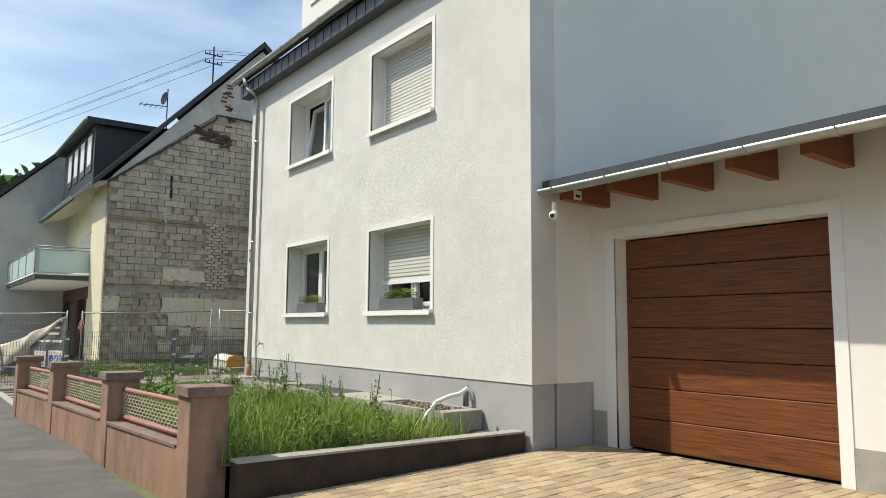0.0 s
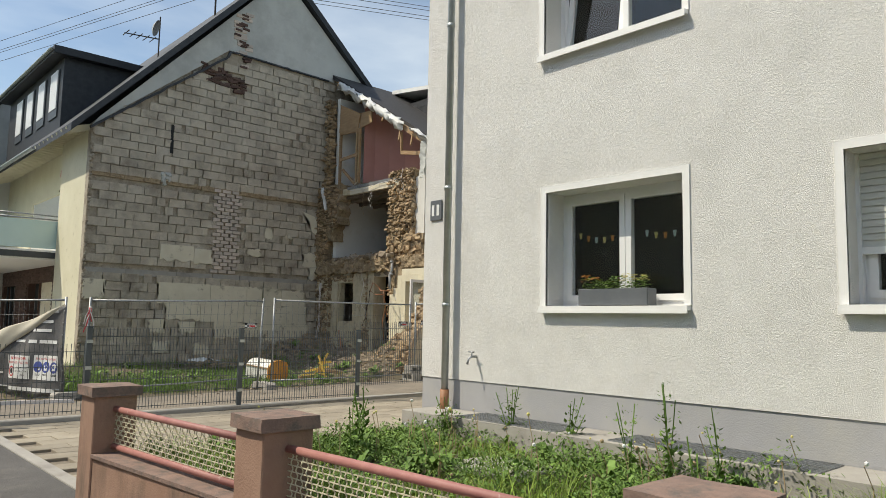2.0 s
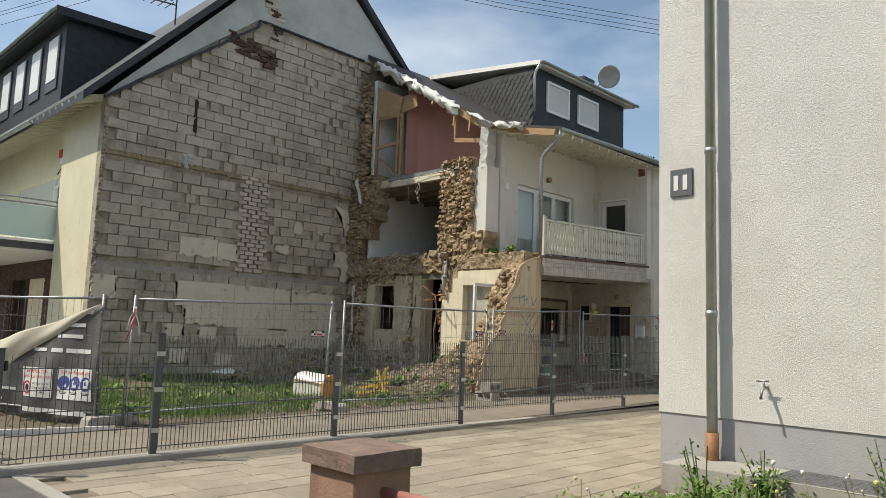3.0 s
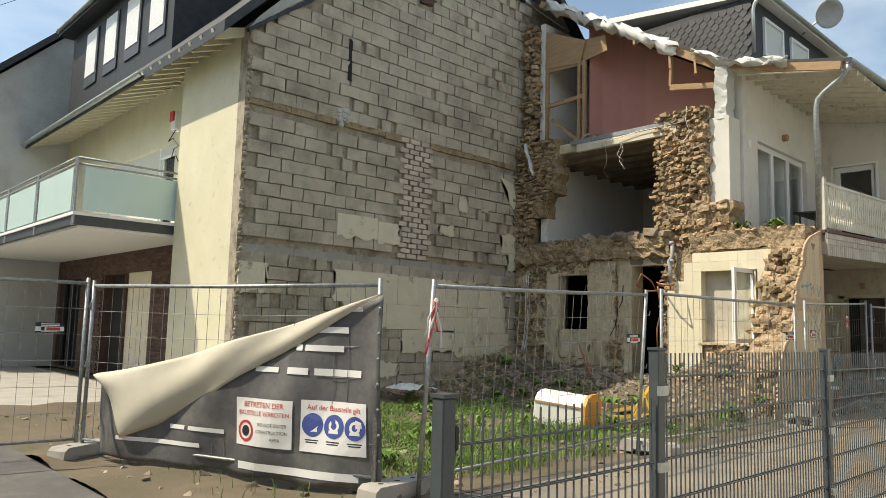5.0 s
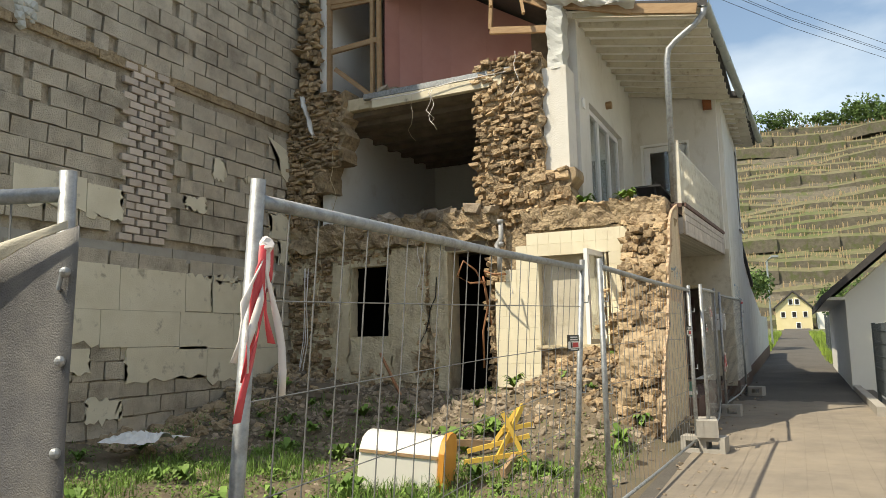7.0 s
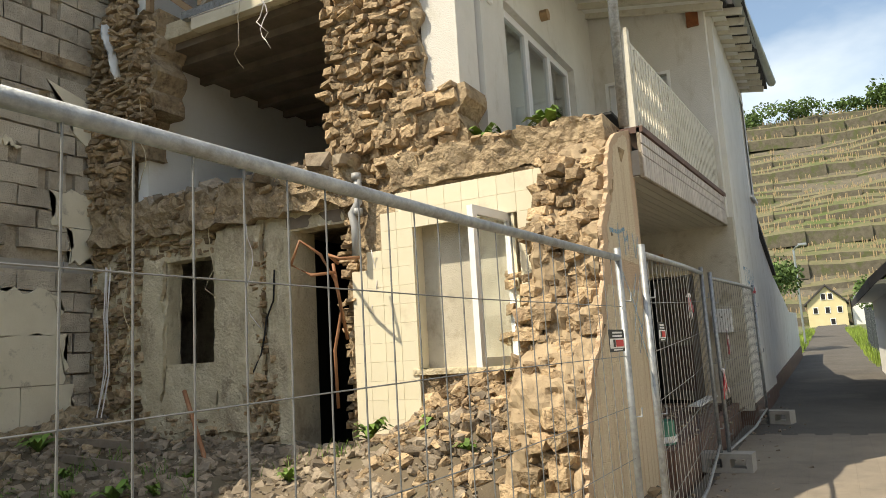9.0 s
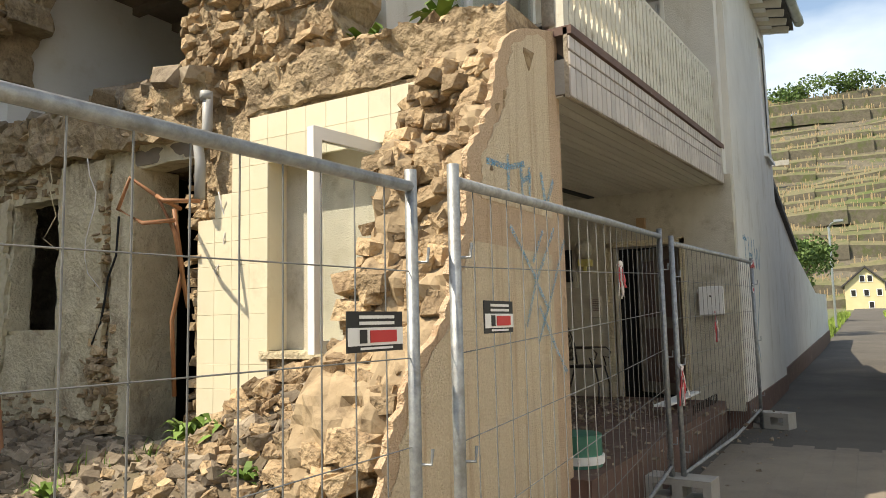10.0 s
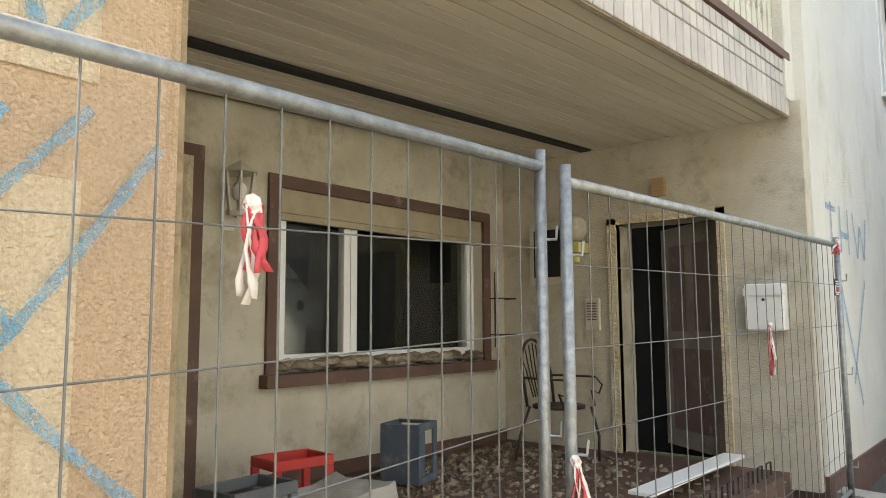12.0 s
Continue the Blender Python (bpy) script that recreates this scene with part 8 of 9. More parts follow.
# white cables down the torn corner
for k, (dy, dx) in enumerate(((0.0, 0.0), (0.05, -0.03), (0.1, 0.02))):
    bm = B()
    tube(bm, [(12.93 + dx, 28.82 + dy, 2.85), (12.9 + dx, 28.84 + dy * 0.5, 2.2), (12.92, 28.82 + dy, 1.5), (12.86 + dx, 28.9 + dy, 0.9), (12.7 + dx * 2, 28.98 + dy * 2, 0.35)], 0.018, 6)
    solo("loose_cable", bm, M_TAPE_W, "loose white electric cable hanging down the torn corner", "cable", smooth=True)
# loose cables hanging in the open rooms
rc = random.Random(6)
for k, (y, z, ln) in enumerate(((26.6, 5.9, 0.9), (26.2, 5.9, 0.75), (26.25, 5.9, 0.6), (28.3, 5.2, 1.4), (28.9, 5.9, 0.9), (24.6, 6.3, 0.9), (27.1, 3.2, 0.9), (26.5, 3.1, 1.2), (24.8, 2.6, 1.0), (28.6, 3.2, 1.6))):
    bm = B()
    pts = [(RX - 0.12 + rc.uniform(-0.05, 0.05), y + 0.10 * math.sin(j * 1.3 + k) * j / 8, z - ln * j / 8) for j in range(9)]
    tube(bm, pts, 0.012, 5)
    solo("hanging_cable", bm, M_TAPE_W if k % 3 else M_OLDPL, "loose cable hanging from the broken floor", "cable", group="loose hanging cables", smooth=True)
bm = B()
tube(bm, [(RX - 0.06, 27.5, 5.94), (RX - 0.09, 26.6, 5.90), (RX - 0.07, 25.8, 5.98), (RX - 0.05, 24.8, 6.0)], 0.018, 6)
solo("hanging_cable", bm, M_TAPE_W, "cable drooping along the second floor edge", "cable", smooth=True)
ps = crumple("torn_strip", [(RX - 0.1, 29.0 - 0.03 * k, 6.15 - 0.09 * k) for k in range(10)], 0.12, M_SHEET, ruin, 9, 0.05)

# ---- porch things ----
def porch_lamp(x, y, z, s=1.0):
    t = thing("porch_lamp", "dusty lantern wall lamp with bare glass bulb", "lamp")
    bm = B()
    bar(bm, (x, y, z - 0.12), (x, y - 0.14, z - 0.16), 0.03)
    box(bm, x - 0.05, y - 0.015, z - 0.24, x + 0.05, y, z - 0.02)
    part("bracket", bm, M_SOFFIT, t)
    bm = B()
    for k in range(6):
        a = k * math.tau / 6
        bar(bm, (x + 0.065 * math.cos(a), y - 0.14 + 0.065 * math.sin(a), z - 0.14), (x + 0.10 * math.cos(a), y - 0.14 + 0.10 * math.sin(a), z + 0.12), 0.014)
    bar(bm, (x, y - 0.14, z - 0.16), (x, y - 0.14, z - 0.13), 0.14, sides=6)
    part("cage", bm, M_SOFFIT, t)
    bm = B()
    ring = [bm.verts.new((x + 0.125 * math.cos(k * math.tau / 6), y - 0.14 + 0.125 * math.sin(k * math.tau / 6), z + 0.12)) for k in range(6)]
    tip = bm.verts.new((x, y - 0.14, z + 0.21))
    for k in range(6):
        bm.faces.new((ring[k], ring[(k + 1) % 6], tip))
    bm.faces.new(ring)
    part("roof_cap", bm, M_SOFFIT, t)
    bm = B()
    bmesh.ops.create_uvsphere(bm, u_segments=14, v_segments=9, radius=0.05, matrix=Matrix.Translation((x, y - 0.14, z)) @ Matrix.Diagonal((1, 1, 1.3, 1)))
    part("bulb", bm, M_TRIM, t, smooth=True)


porch_lamp(15.28, PB - 0.003, 2.48)
bm = B()
box(bm, 14.2, PB - 0.05, 0.55, 15.08, PB - 0.002, 2.76)
dp2 = solo("porch_door", bm, M_BROWNTRIM, "brown door frame in the porch back wall", "door")
bm = B()
box(bm, 14.28, PB - 0.055, 0.57, 15.0, PB - 0.0505, 2.68)
part("door_panel", bm, M_OLDPL, dp2)
lm = thing("wall_light", "round dusty globe light with yellowed sensor", "lamp")
bm = B()
bmesh.ops.create_uvsphere(bm, u_segments=18, v_segments=12, radius=0.12, matrix=Matrix.Translation((18.27, 23.72, 2.47)))
part("globe", bm, M_PORCH, lm, smooth=True)
bm = B()
box(bm, 18.22, 23.65, 2.25, 18.415, 23.79, 2.34)
bar(bm, (18.3, 23.72, 2.28), (18.3, 23.72, 2.17), 0.06, sides=8)
part("sensor", bm, M_FLOWER_Y, lm)
bm = B()
box(bm, 18.38, 23.55, 1.56, 18.418, 23.69, 1.84)
bevel(bm, 0.006)
ic = solo("intercom", bm, M_SOFFIT, "beige intercom panel beside the door", "intercom")
for k in range(7):
    bm = B()
    box(bm, 18.372, 23.575, 1.65 + k * 0.024, 18.381, 23.665, 1.66 + k * 0.024)
    part("speaker_slot", bm, M_BROWNTRIM, ic)
bm = B()
box(bm, 18.36, 22.91, 2.69, 18.418, 23.02, 2.84)
solo("wall_plaque", bm, M_WOOD, "small brown plaque over the door", "plaque")
sh_ = thing("wire_shelf", "black wire wall rack with two shelves", "shelf")
for z in (1.86, 1.52):
    bm = B()
    tube(bm, [(18.12, 24.55, z), (18.12, 24.42, z), (18.36, 24.42, z), (18.36, 24.55, z)], 0.014, 6)
    part("ring_shelf", bm, M_IRON, sh_)
bm = B()
tube(bm, [(18.24, 24.58, 2.12), (18.24, 24.58, 1.4)], 0.014, 6)
part("back_bar", bm, M_IRON, sh_)
bm = B()
box(bm, 18.36, 23.87, 1.98, 18.418, 24.25, 2.56)
hm_ = solo("small_window", bm, M_SOFFIT, "small dusty window in the porch end wall", "window")
# opaque near-black pane, painted as the unlit room behind it
bm = B()
box(bm, 18.35, 23.92, 2.05, 18.359, 24.20, 2.49)
part("pane", bm, M_DARK, hm_)
mb = thing("mailbox", "white metal mailbox with barrier tape in its slot", "mailbox")
bm = B()
box(bm, PX1 - 0.12, 22.0, 1.56, PX1 - 0.004, 22.28, 1.91)
bevel(bm, 0.008)
mbo = part("case", bm, M_UPVC, mb)
bm = B()
box(bm, PX1 - 0.135, 21.995, 1.82, PX1 - 0.122, 22.285, 1.88)
part("flap", bm, M_UPVC, mb)
bm = B()
bar(bm, (PX1 - 0.136, 22.14, 1.79), (PX1 - 0.124, 22.14, 1.79), 0.022, sides=10)
part("lock", bm, M_IRON, mb)

ch = thing("garden_chair", "black wrought-iron garden chair with arched spoked back", "chair")
cm = Matrix.Translation((17.70, 23.57, 0.53)) @ Matrix.Rotation(radians(-92), 4, 'Z')
def cpart(name, bmx, label=""):
    o = part(name, bmx, M_IRON, ch, label, True)
    o.matrix_local = cm
bm = B()
bar(bm, (0, 0, 0.42), (0, 0, 0.445), 0.42, sides=18)
cpart("seat", bm)
for sx in (-1, 1):
    bm = B()
    tube(bm, [(0.2, sx * 0.16, 0.43), (0.25, sx * 0.19, 0.2), (0.24, sx * 0.2, 0)], 0.022, 8)
    cpart("leg", bm)
    bm = B()
    tube(bm, [(-0.18, sx * 0.14, 0.43), (-0.26, sx * 0.17, 0.2), (-0.3, sx * 0.18, 0)], 0.022, 8)
    cpart("leg", bm)
    bm = B()
    tube(bm, [(-0.19, sx * 0.2, 0.66), (0.05, sx * 0.25, 0.66), (0.2, sx * 0.24, 0.66), (0.26, sx * 0.24, 0.6), (0.23, sx * 0.24, 0.53), (0.16, sx * 0.24, 0.55), (0.2, sx * 0.22, 0.43)], 0.018, 8)
    cpart("armrest", bm)
bm = B()
tube(bm, [(-0.17, -0.19, 0.43)] + [(-0.2 - 0.06 * math.sin(a), -0.2 * math.cos(a), 0.66 + 0.30 * math.sin(a)) for a in [k * math.pi / 12 for k in range(13)]] + [(-0.17, 0.19, 0.43)], 0.024, 8)
cpart("back_hoop", bm)
for k in range(-3, 4):
    bm = B()
    tube(bm, [(-0.18, k * 0.03, 0.5), (-0.22, k * 0.045, 0.72), (-0.25, k * 0.05, 0.93 - 0.012 * k * k)], 0.012, 6)
    cpart("back_spoke", bm)


def crate(x, y, z, rot, material, label, m_extra=None):
    t = thing("bottle_crate", label, "crate", group="bottle crates on the porch")
    m = Matrix.Translation((x, y, z)) @ Matrix.Rotation(rot, 4, 'Z') @ (m_extra or Matrix())
    for name, b0 in (("base", (-0.2, -0.15, 0, 0.2, 0.15, 0.02)), ("rim", (-0.2, -0.15, 0.24, 0.2, -0.13, 0.30)), ("rim", (-0.2, 0.13, 0.24, 0.2, 0.15, 0.30)), ("rim", (-0.2, -0.13, 0.24, -0.18, 0.13, 0.30)), ("rim", (0.18, -0.13, 0.24, 0.2, 0.13, 0.30)),
                     ("corner", (-0.2, -0.15, 0.02, -0.15, -0.12, 0.24)), ("corner", (0.15, -0.15, 0.02, 0.2, -0.12, 0.24)), ("corner", (-0.2, 0.12, 0.02, -0.15, 0.15, 0.24)), ("corner", (0.15, 0.12, 0.02, 0.2, 0.15, 0.24)),
                     ("side_panel", (-0.15, -0.148, 0.02, 0.15, -0.138, 0.10)), ("side_panel", (-0.15, 0.138, 0.02, 0.15, 0.148, 0.10))):
        bm = B()
        box(bm, *b0)
        bevel(bm, 0.005)
        o = part(name, bm, material, t)
        o.matrix_local = m


crate(14.75, 23.55, 0.55, 0.1, M_GREYMETAL, "grey empty bottle crate covered in dust")
crate(15.42, 24.05, 0.54, -0.15, M_CRATE_R, "red plastic bottle crate with empties")
crate(16.25, 23.95, 0.54, 0.3, M_CRATE_B, "blue-grey bottle crate standing on end", Matrix.Translation((0, 0, 0.2)) @ Matrix.Rotation(radians(90), 4, 'Y'))
bm = B()
box(bm, -0.35, -0.2, 0, 0.35, 0.2, 0.22)
bmesh.ops.subdivide_edges(bm, edges=bm.edges[:], cuts=5, use_grid_fill=True)
for v in bm.verts:
    v.co += Vector((fbm(v.co.x, v.co.y, v.co.z, 5), fbm(v.co.y, v.co.z, v.co.x, 5), fbm(v.co.z, v.co.x, v.co.y, 5))) * 0.03
cb_ = solo("concrete_lump", bm, M_CONC, "broken pale concrete lump on the porch edge", "rubble")
cb_.matrix_world = Matrix.Translation((15.2, 23.45, 0.53)) @ Matrix.Rotation(0.25, 4, 'Z')
bt = thing("broken_tub", "green and white plastic tub in the rubble", "tub")
bm = B()
bar(bm, (13.95, 22.3, 0.52), (13.95, 22.3, 0.74), 0.34, sides=16)
part("tub", bm, M_GREENP, bt, smooth=False)
bm = B()
bar(bm, (13.95, 22.3, 0.545), (13.95, 22.3, 0.60), 0.37, sides=16)
part("rim", bm, M_WHITE, bt)
for k in range(7):
    bm = B()
    x = 16.9 + k * 0.2
    tube(bm, [(x, 22.12, 0.52), (x, 22.12, 0.62), (x + 0.1, 22.12, 0.62), (x + 0.1, 22.12, 0.53)], 0.014, 6)
    solo("steel_bracket", bm, M_IRON, "bent rusty bracket on the porch edge", "bracket", group="brackets on the porch edge")
bm = B()
box(bm, 16.6, 22.3, 0.60, 18.2, 22.45, 0.62)
lb = solo("pale_board", bm, M_TRIM, "pale broken board lying across the brackets", "board")
lb.matrix_world = Matrix.Translation((0, 0, 0.03))
# spray marks on the tall white wall
for k, pts in enumerate((((18.9, 2.55), (19.25, 2.55)), ((19.08, 2.6), (19.08, 2.2)), ((19.4, 2.6), (19.4, 2.2)), ((19.4, 2.36), (19.7, 2.36)), ((19.7, 2.6), (19.7, 2.2)), ((19.9, 2.6), (20.05, 2.2), (20.2, 2.5), (20.35, 2.2), (20.5, 2.6)), ((19.2, 2.1), (19.9, 0.9)), ((20.3, 2.0), (19.6, 1.1)))):
    stroke(wh, pts, 0.05, 21.812, seed=50 + k)
# slanting wire stays on the building front at the neighbour: red alarm lamp, bracket
al = thing("alarm_lamp", "red and white alarm box on a scrolled iron bracket", "lamp")
bm = B()
box(bm, 5.78, 33.6, 5.95, 5.98, 33.85, 6.4)
bevel(bm, 0.02)
part("box", bm, M_WHITE, al)
bm = B()
box(bm, 5.74, 33.63, 6.16, 5.785, 33.82, 6.39)
part("red_lens", bm, M_RED, al)
bm = B()
tube(bm, [(5.98, 33.7, 5.2), (5.9, 33.7, 5.35), (5.8, 33.7, 5.3), (5.84, 33.7, 5.5), (5.95, 33.7, 5.6), (5.8, 33.7, 5.75), (5.7, 33.7, 5.65), (5.85, 33.7, 5.95), (5.97, 33.7, 6.0)], 0.025, 6)
part("bracket", bm, M_IRON, al)

# ---- roof aerials and overhead lines ----
mast = thing("roof_mast", "steel roof mast with insulators for overhead lines", "mast")
bm = B()
bar(bm, (10.0, 32.0, 11.5), (10.0, 32.0, 14.3), 0.07, sides=8)
part("pole", bm, M_IRON, mast)
for z in (13.5, 13.9):
    bm = B()
    bar(bm, (9.6, 32.0, z), (10.4, 32.0, z), 0.04)
    ca = part("crossarm", bm, M_IRON, mast)
    for x in (9.62, 9.82, 10.18, 10.38):
        bm = B()
        bar(bm, (x, 32, z), (x, 32, z + 0.12), 0.05, sides=8)
        part("insulator", bm, M_DBRICK, ca)
mast2 = copy_thing(mast, Matrix.Translation((3.2, 2.2, 1.3)))
for k, (x, z) in enumerate(((9.62, 13.65), (10.38, 13.65), (9.62, 14.05), (10.38, 14.05))):
    bm = B()
    tube(bm, [(x - 14, 62, z - 2.4), (x - 7, 47, z - 1.7), (x, 32, z), (x + 9, 28, z + 0.1), (x + 22, 20, z - 0.2), (x + 40, 10, z + 1.0)], 0.022, 4)
    solo("overhead_wire", bm, M_IRON, "thin overhead electricity wire", "wire", group="overhead wires")
ant = thing("tv_antenna", "old television aerial with dish on the roof", "antenna")
bm = B()
bar(bm, (8.05, 32, 9.7), (8.05, 32, 11.9), 0.05, sides=8)
part("pole", bm, M_IRON, ant)
bm = B()
bar(bm, (8.05, 32, 11.1), (6.9, 32, 11.0), 0.03)
for k in range(5):
    bar(bm, (6.95 + k * 0.22, 31.7, 11.02), (6.95 + k * 0.22, 32.3, 11.02), 0.02)
part("yagi", bm, M_IRON, ant)
do2 = part("reflector", B(), M_GALV, ant)
do2.data = do.data
do2.matrix_local = Matrix.Translation((7.75, 31.8, 11.4)) @ Matrix.Rotation(radians(55), 4, 'Z') @ Matrix.Rotation(radians(20), 4, 'X') @ Matrix.Scale(0.75, 4)

# ---- far distance: vineyard terraces, yellow house, street lamp, trees ----
vs, fs, vt, ft_ = [], [], [], []
rows = 24
for k in range(rows):
    x0 = 106 + k * 2.35
    zb = 3.0 + k * 1.62
    for j in range(60):
        y0, y1 = -70 + j * 4.2, -70 + (j + 1) * 4.2
        dz0, dz1 = 1.4 * fbm(y0 * 0.02, k * 0.3, 1, 1) * 2, 1.4 * fbm(y1 * 0.02, k * 0.3, 1, 1) * 2
        br = 0.16 * ((j * 7 + k * 3) % 5)
        i = len(vs)
        vs += [(x0 + br, y0, zb + dz0 + 0.75), (x0 + br, y1, zb + dz1 + 0.75), (x0 + 2.8 + br, y1, zb + dz1 + 1.75), (x0 + 2.8 + br, y0, zb + dz0 + 1.75)]
        fs.append((i, i + 1, i + 2, i + 3))
        i = len(vt)
        vt += [(x0 + br, y0, zb + dz0 - 1.2), (x0 + br, y1, zb + dz1 - 1.2), (x0 + br, y1, zb + dz1 + 0.75), (x0 + br, y0, zb + dz0 + 0.75)]
        ft_.append((i, i + 1, i + 2, i + 3))
tagged(raw("vineyard_slope", vs, fs, M_VINE), "green and brown vineyard terraces on the far hillside", "hillside", kind="structure")
tagged(raw("terrace_walls", vt, ft_, M_TERR), "dry stone terrace walls of the vineyard", "wall", kind="structure")
bm = B()
prism(bm, [(106.5, 0.5), (106.5, 2.2), (162, 40.2), (175, 40.2), (175, 0.5)], "y", -72, 184)
solo("hill_body", bm, M_TERR, "earth slope under the vineyard terraces", "hillside", "structure")
rv = random.Random(9)
vs, fs = [], []
for k in range(16000):
    row = rv.randrange(rows)
    x, y = 107 + row * 2.35 + rv.uniform(0.5, 2.4), rv.uniform(-60, 110)
    z = 3.8 + row * 1.62 + 2.8 * fbm(y * 0.02, row * 0.3, 1, 1)
    i = len(vs)
    h = rv.uniform(0.8, 1.5)
    vs += [(x, y - 0.06, z - 0.3), (x, y + 0.06, z - 0.3), (x, y + 0.05, z + h), (x, y - 0.05, z + h)]
    fs.append((i, i + 1, i + 2, i + 3))
tagged(raw("vine_stakes", vs, fs, M_DRYST), "rows of pale vine stakes on the terraces", "stake", kind="stuff")
bm = B()
box(bm, 133.2, 30, 25.2, 133.6, 44, 26.0)
solo("hill_wall", bm, M_CONC, "long white wall among the vineyard terraces", "wall", "structure")


def leaf_cloud(name, label, centre_list, n, size, material, seed, parent=None):
    r = random.Random(seed)
    vs, fs = [], []
    for k in range(n):
        cx, cy, cz, rx, rz = r.choice(centre_list)
        a, b, q = r.uniform(0, 6.283), r.gauss(0, 0.5), r.random() ** 0.4
        x, y, z = cx + rx * q * math.cos(a) * math.cos(b), cy + rx * q * math.sin(a) * math.cos(b), cz + rz * q * math.sin(b)
        s = size * r.uniform(0.5, 1.3)
        u = Vector((r.uniform(-1, 1), r.uniform(-1, 1), r.uniform(-1, 1))).normalized() * s
        w = u.cross(Vector((r.uniform(-1, 1), r.uniform(-1, 1), r.uniform(-1, 1)))).normalized() * s * 0.6
        c = Vector((x, y, z))
        i = len(vs)
        vs += [c - u, c + w, c + u, c - w]
        fs.append((i, i + 1, i + 2, i + 3))
    ob = raw(name, vs, fs, material, parent)
    return ob


ridge = [(163 + rv.uniform(-3, 6), rv.uniform(-70, 120), 44.4 + rv.uniform(-1.5, 1.5), rv.uniform(2, 4.5), rv.uniform(1.2, 3.2)) for k in range(110)]
tagged(leaf_cloud("ridge_trees", "", ridge, 42000, 0.36, M_LEAF, 3), "green trees along the ridge of the hill", "trees", kind="stuff")
west = [(rv.uniform(-140, 60), 205 + rv.uniform(-6, 10), 37 + rv.uniform(-4, 3) - abs(rv.gauss(0, 4)), rv.uniform(4, 8), rv.uniform(3, 6)) for k in range(160)]
tagged(leaf_cloud("forest_hill", "", west, 14000, 1.6, M_LEAF, 4), "dark green wooded hill beyond the roofs", "trees", kind="stuff")
bm = B()
prism(bm, [(-200, -0.1), (110, -0.1), (90, 30), (20, 38), (-140, 40), (-200, 20)], "y", 215, 240)
solo("wooded_hill", bm, M_LEAF, "wooded hill body far behind the street", "hill", "structure")


def tree(x, y, h, r_, seed, label):
    t = thing("tree", label, "tree")
    rt = random.Random(seed)
    bm = B()
    g = alley_h(x) - 0.1
    tube(bm, [(x, y, g), (x + 0.05, y, g + h * 0.3), (x - 0.05, y + 0.1, g + h * 0.6)], 0.22, 8)
    cl = []
    for k in range(7):
        a = k * 0.9
        tip = (x + r_ * 0.7 * math.cos(a), y + r_ * 0.7 * math.sin(a), g + h * rt.uniform(0.55, 0.95))
        tube(bm, [(x, y, g + h * 0.35), ((x + tip[0]) / 2, (y + tip[1]) / 2, g + h * 0.6), tip], 0.08, 6)
        cl.append((*tip, r_ * rt.uniform(0.4, 0.6), r_ * rt.uniform(0.35, 0.5)))
    part("trunk", bm, M_OLDWOOD, t)
    tagged(leaf_cloud("crown", "", cl, 2600, 0.11, M_LEAF, seed, t), kind="stuff")


tree(44, 23.6, 4.2, 1.9, 1, "young green tree beside the far alley")
tree(60, 25.0, 5.0, 2.4, 2, "leafy tree behind the alley wall")
tree(66, 16.5, 4.5, 2.2, 3, "bright green tree by the far houses")
tree(48, 17.6, 3.0, 1.6, 4, "small green tree behind the mesh fence")
yh = thing("house", "yellow gabled house at the end of the lane", "house")
bm = B()
prism(bm, [(18.9, 1.6), (22.8, 1.6), (22.8, 4.6), (20.8, 6.4), (18.9, 4.6)], "x", 98, 104)
part("wall", bm, M_YHOUSE, yh)
bm = B()
prism(bm, [(23.1, 4.35), (20.8, 6.45), (18.6, 4.35), (18.6, 4.55), (20.8, 6.68), (23.1, 4.55)], "x", 97.7, 104.3)
bmesh.ops.triangulate(bm, faces=[f for f in bm.faces if len(f.verts) > 4])
part("roof", bm, M_ROOFTILE, yh)
for y, z in ((22.0, 3.4), (20.8, 3.4), (19.6, 3.4), (21.1, 4.9), (20.4, 4.9), (20.4, 2.1)):
    bm = B()
    box(bm, 97.95, y - 0.28, z, 98.0, y + 0.28, z + 0.75)
    w_ = part("window", bm, M_UPVC, yh)
    # near-black plate painting the unlit inside of each far window
    bm = B()
    box(bm, 97.93, y - 0.2, z + 0.07, 97.95, y + 0.2, z + 0.68)
    part("pane", bm, M_DARK, w_)
h2 = thing("house", "white gabled house beside the yellow one", "house")
bm = B()
prism(bm, [(14.6, 1.6), (18.4, 1.6), (18.4, 4.8), (16.8, 6.6), (14.6, 4.8)], "x", 99, 104.5)
part("wall", bm, M_PLASTER_S, h2)
bm = B()
prism(bm, [(18.7, 4.55), (16.8, 6.7), (14.3, 4.55), (14.3, 4.75), (16.8, 6.9), (18.7, 4.75)], "x", 98.7, 104.8)
bmesh.ops.triangulate(bm, faces=[f for f in bm.faces if len(f.verts) > 4])
part("roof", bm, M_DBRICK, h2)
lamp = thing("street_lamp", "slender grey street lamp beside the alley", "street lamp")
bm = B()
tube(bm, [(48, 21.95, 0.9), (48, 21.95, 5.7), (47.9, 21.8, 5.85), (47.6, 21.6, 5.9)], 0.11, 8)
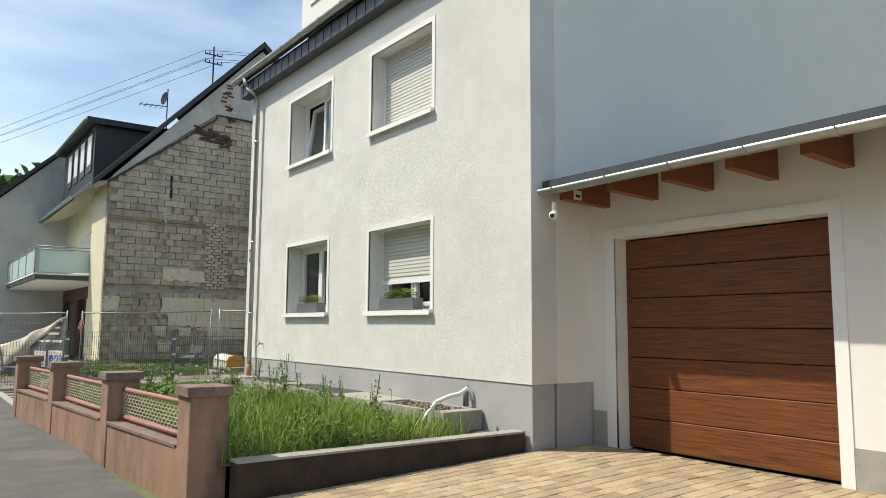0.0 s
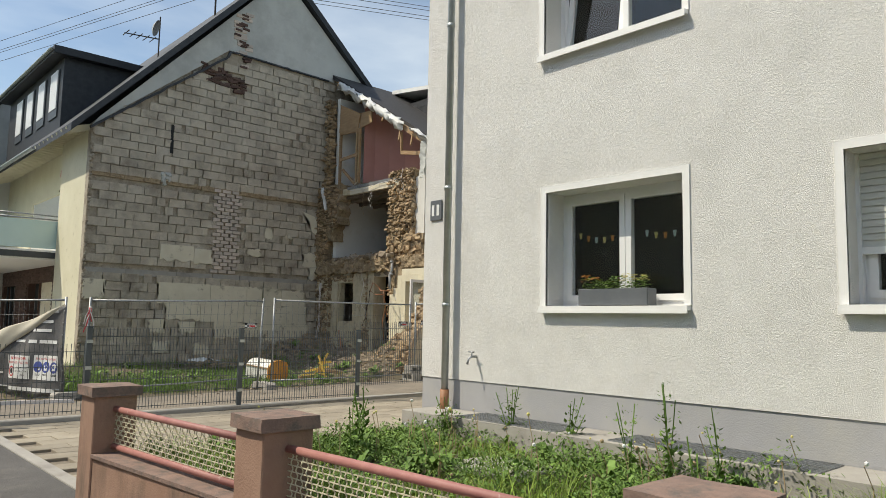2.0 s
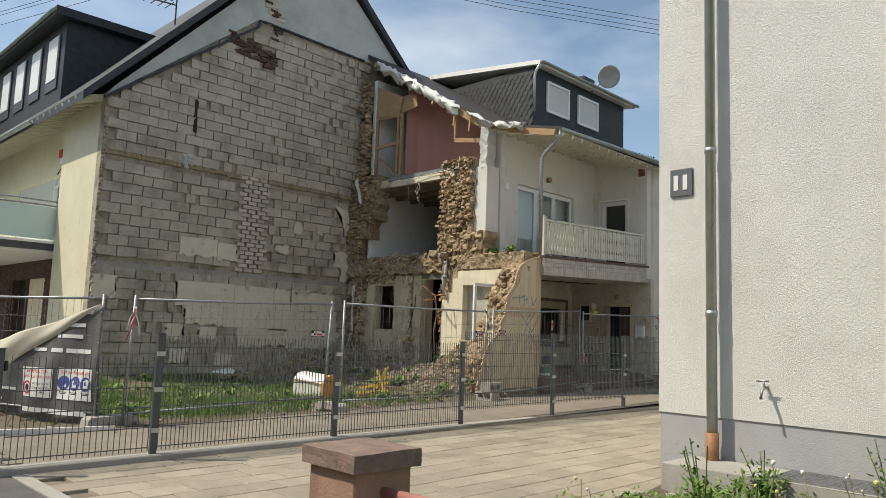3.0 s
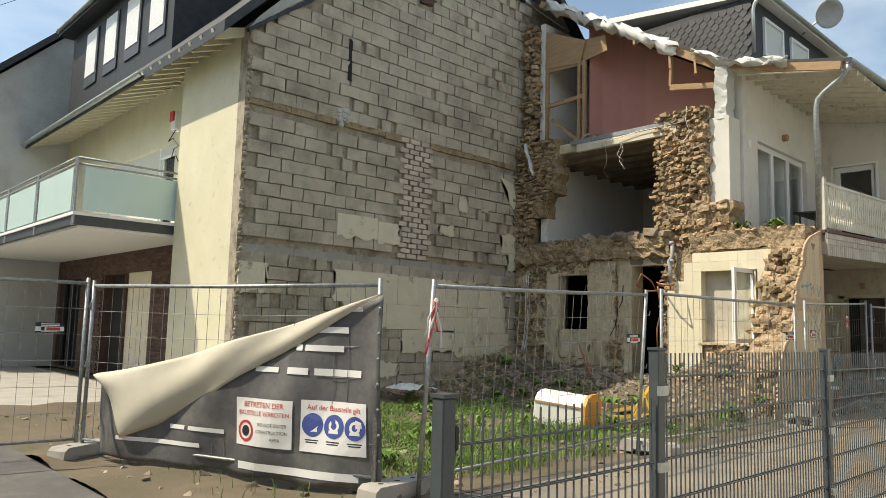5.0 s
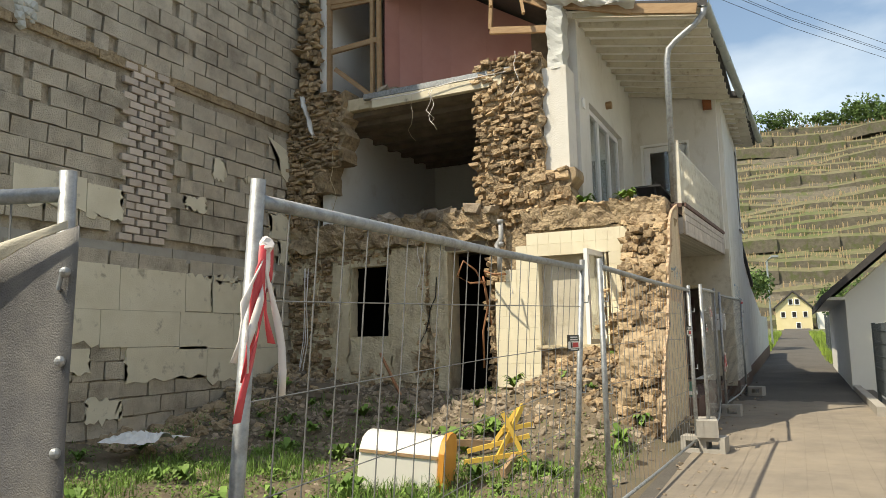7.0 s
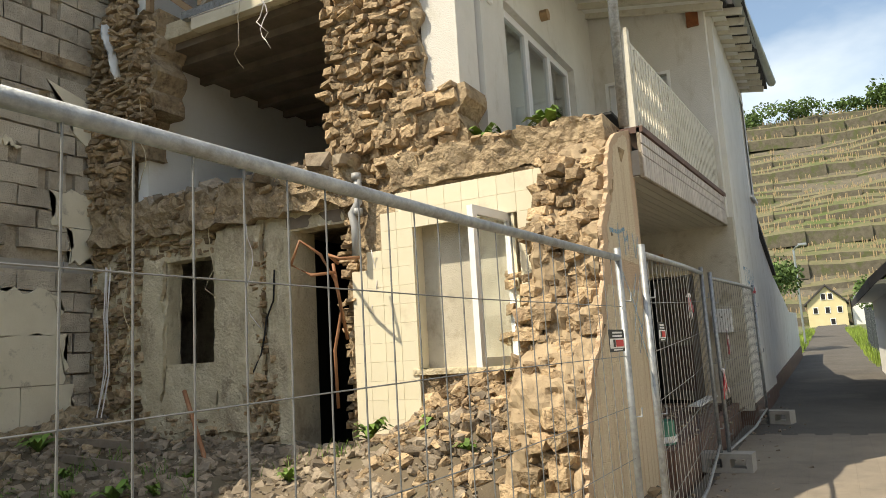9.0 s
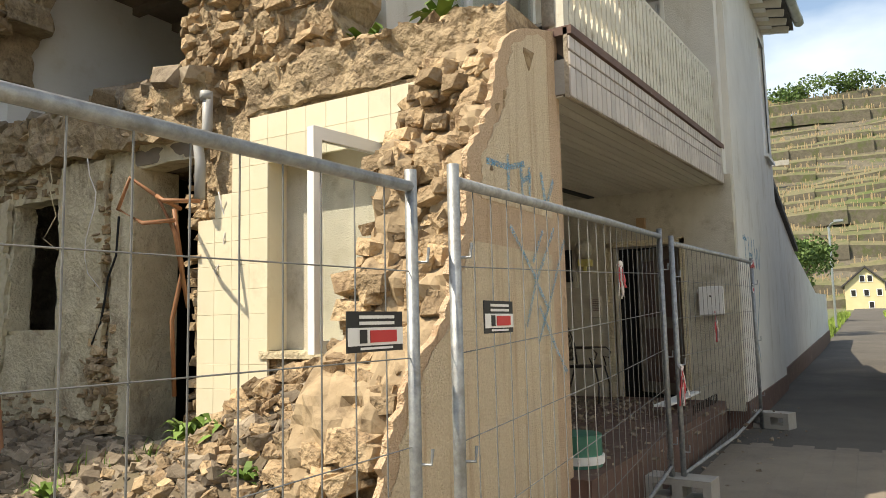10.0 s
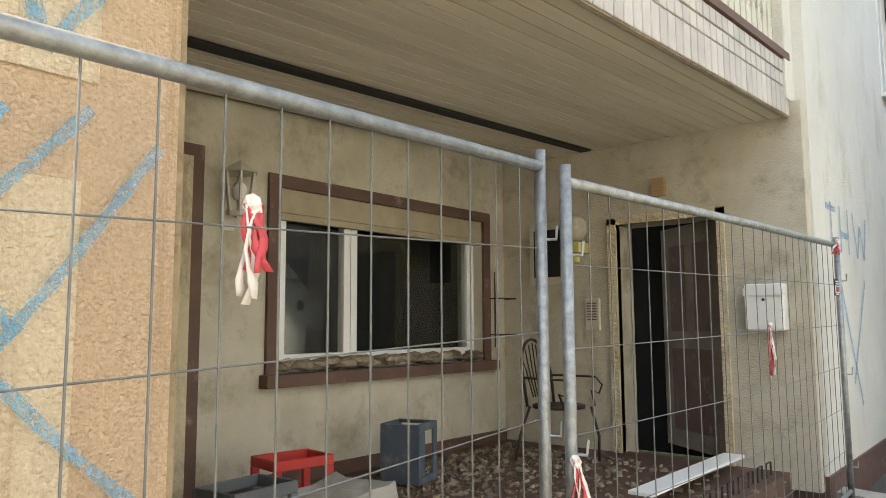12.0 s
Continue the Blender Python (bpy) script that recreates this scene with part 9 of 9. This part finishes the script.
part("pole", bm, M_ZINC, lamp)
bm = B()
box(bm, 47.2, 21.3, 5.85, 47.7, 21.7, 5.95)
part("lamp_head", bm, M_ZINC, lamp)
for x in (31.5, 34.5, 38, 42):
    p = thing("fence_post", "grey steel post of a garden fence", "post", group="garden fence along the far alley")
    bm = B()
    box(bm, x - 0.05, 19.3, 0.2, x + 0.05, 19.4, 1.8 + alley_h(x))
    part("post", bm, M_FENCE, p)
bm = B()
for k in range(90):
    bar(bm, (31.5 + k * 0.12, 19.35, 0.3), (31.5 + k * 0.12, 19.35, 1.7 + alley_h(31.5 + k * 0.12)), 0.012)
solo("garden_fence", bm, M_FENCE, "thin grey bar fence along the far alley", "fence")

# ---- street side behind the camera ----
opp = thing("house", "plain rendered house across the street", "house")
bm = B()
box(bm, -22, -12, 0, -12, 34, 7)
part("wall", bm, M_CREAM, opp)
bm = B()
prism(bm, [(-22.5, 6.8), (-17, 11), (-11.5, 6.8), (-11.5, 7.0), (-17, 11.3), (-22.5, 7.0)], "y", -12.5, 34.5)
bmesh.ops.triangulate(bm, faces=[f for f in bm.faces if len(f.verts) > 4])
part("roof", bm, M_ROOFTILE, opp)

# ---- paving stones, last ----
fore = thing("forecourt_paving", "brown clay pavers of the garage forecourt", "paving", "structure")
paving(fore, "paver", 1.4, 0.2, 6.25, 5.95, 0.21, 0.14, 0.004, lambda x, y: 0.012 + min(1, max(0, (x - 1.4) / 4)) * 0.14, M_PAVER, lambda x, y: x > 3.4 and y > 3.2)
drv = thing("driveway_paving", "beige concrete slabs of the driveway", "paving", "structure")
paving(drv, "slab", 1.6, 14.32, 14.2, 19.2, 0.5, 0.33, 0.005, lambda x, y: 0.006, M_SLAB, lambda x, y: x < 9)
aly = thing("alley_paving", "dusty grey concrete pavers at the alley mouth", "paving", "structure")
paving(aly, "paver", 1.5, 19.46, 17.5, 21.95, 0.30, 0.20, 0.0003, lambda x, y: 0.008 + alley_h(x), M_COBBLE, lambda x, y: 5 < x < 12, chamfer=0.0008)
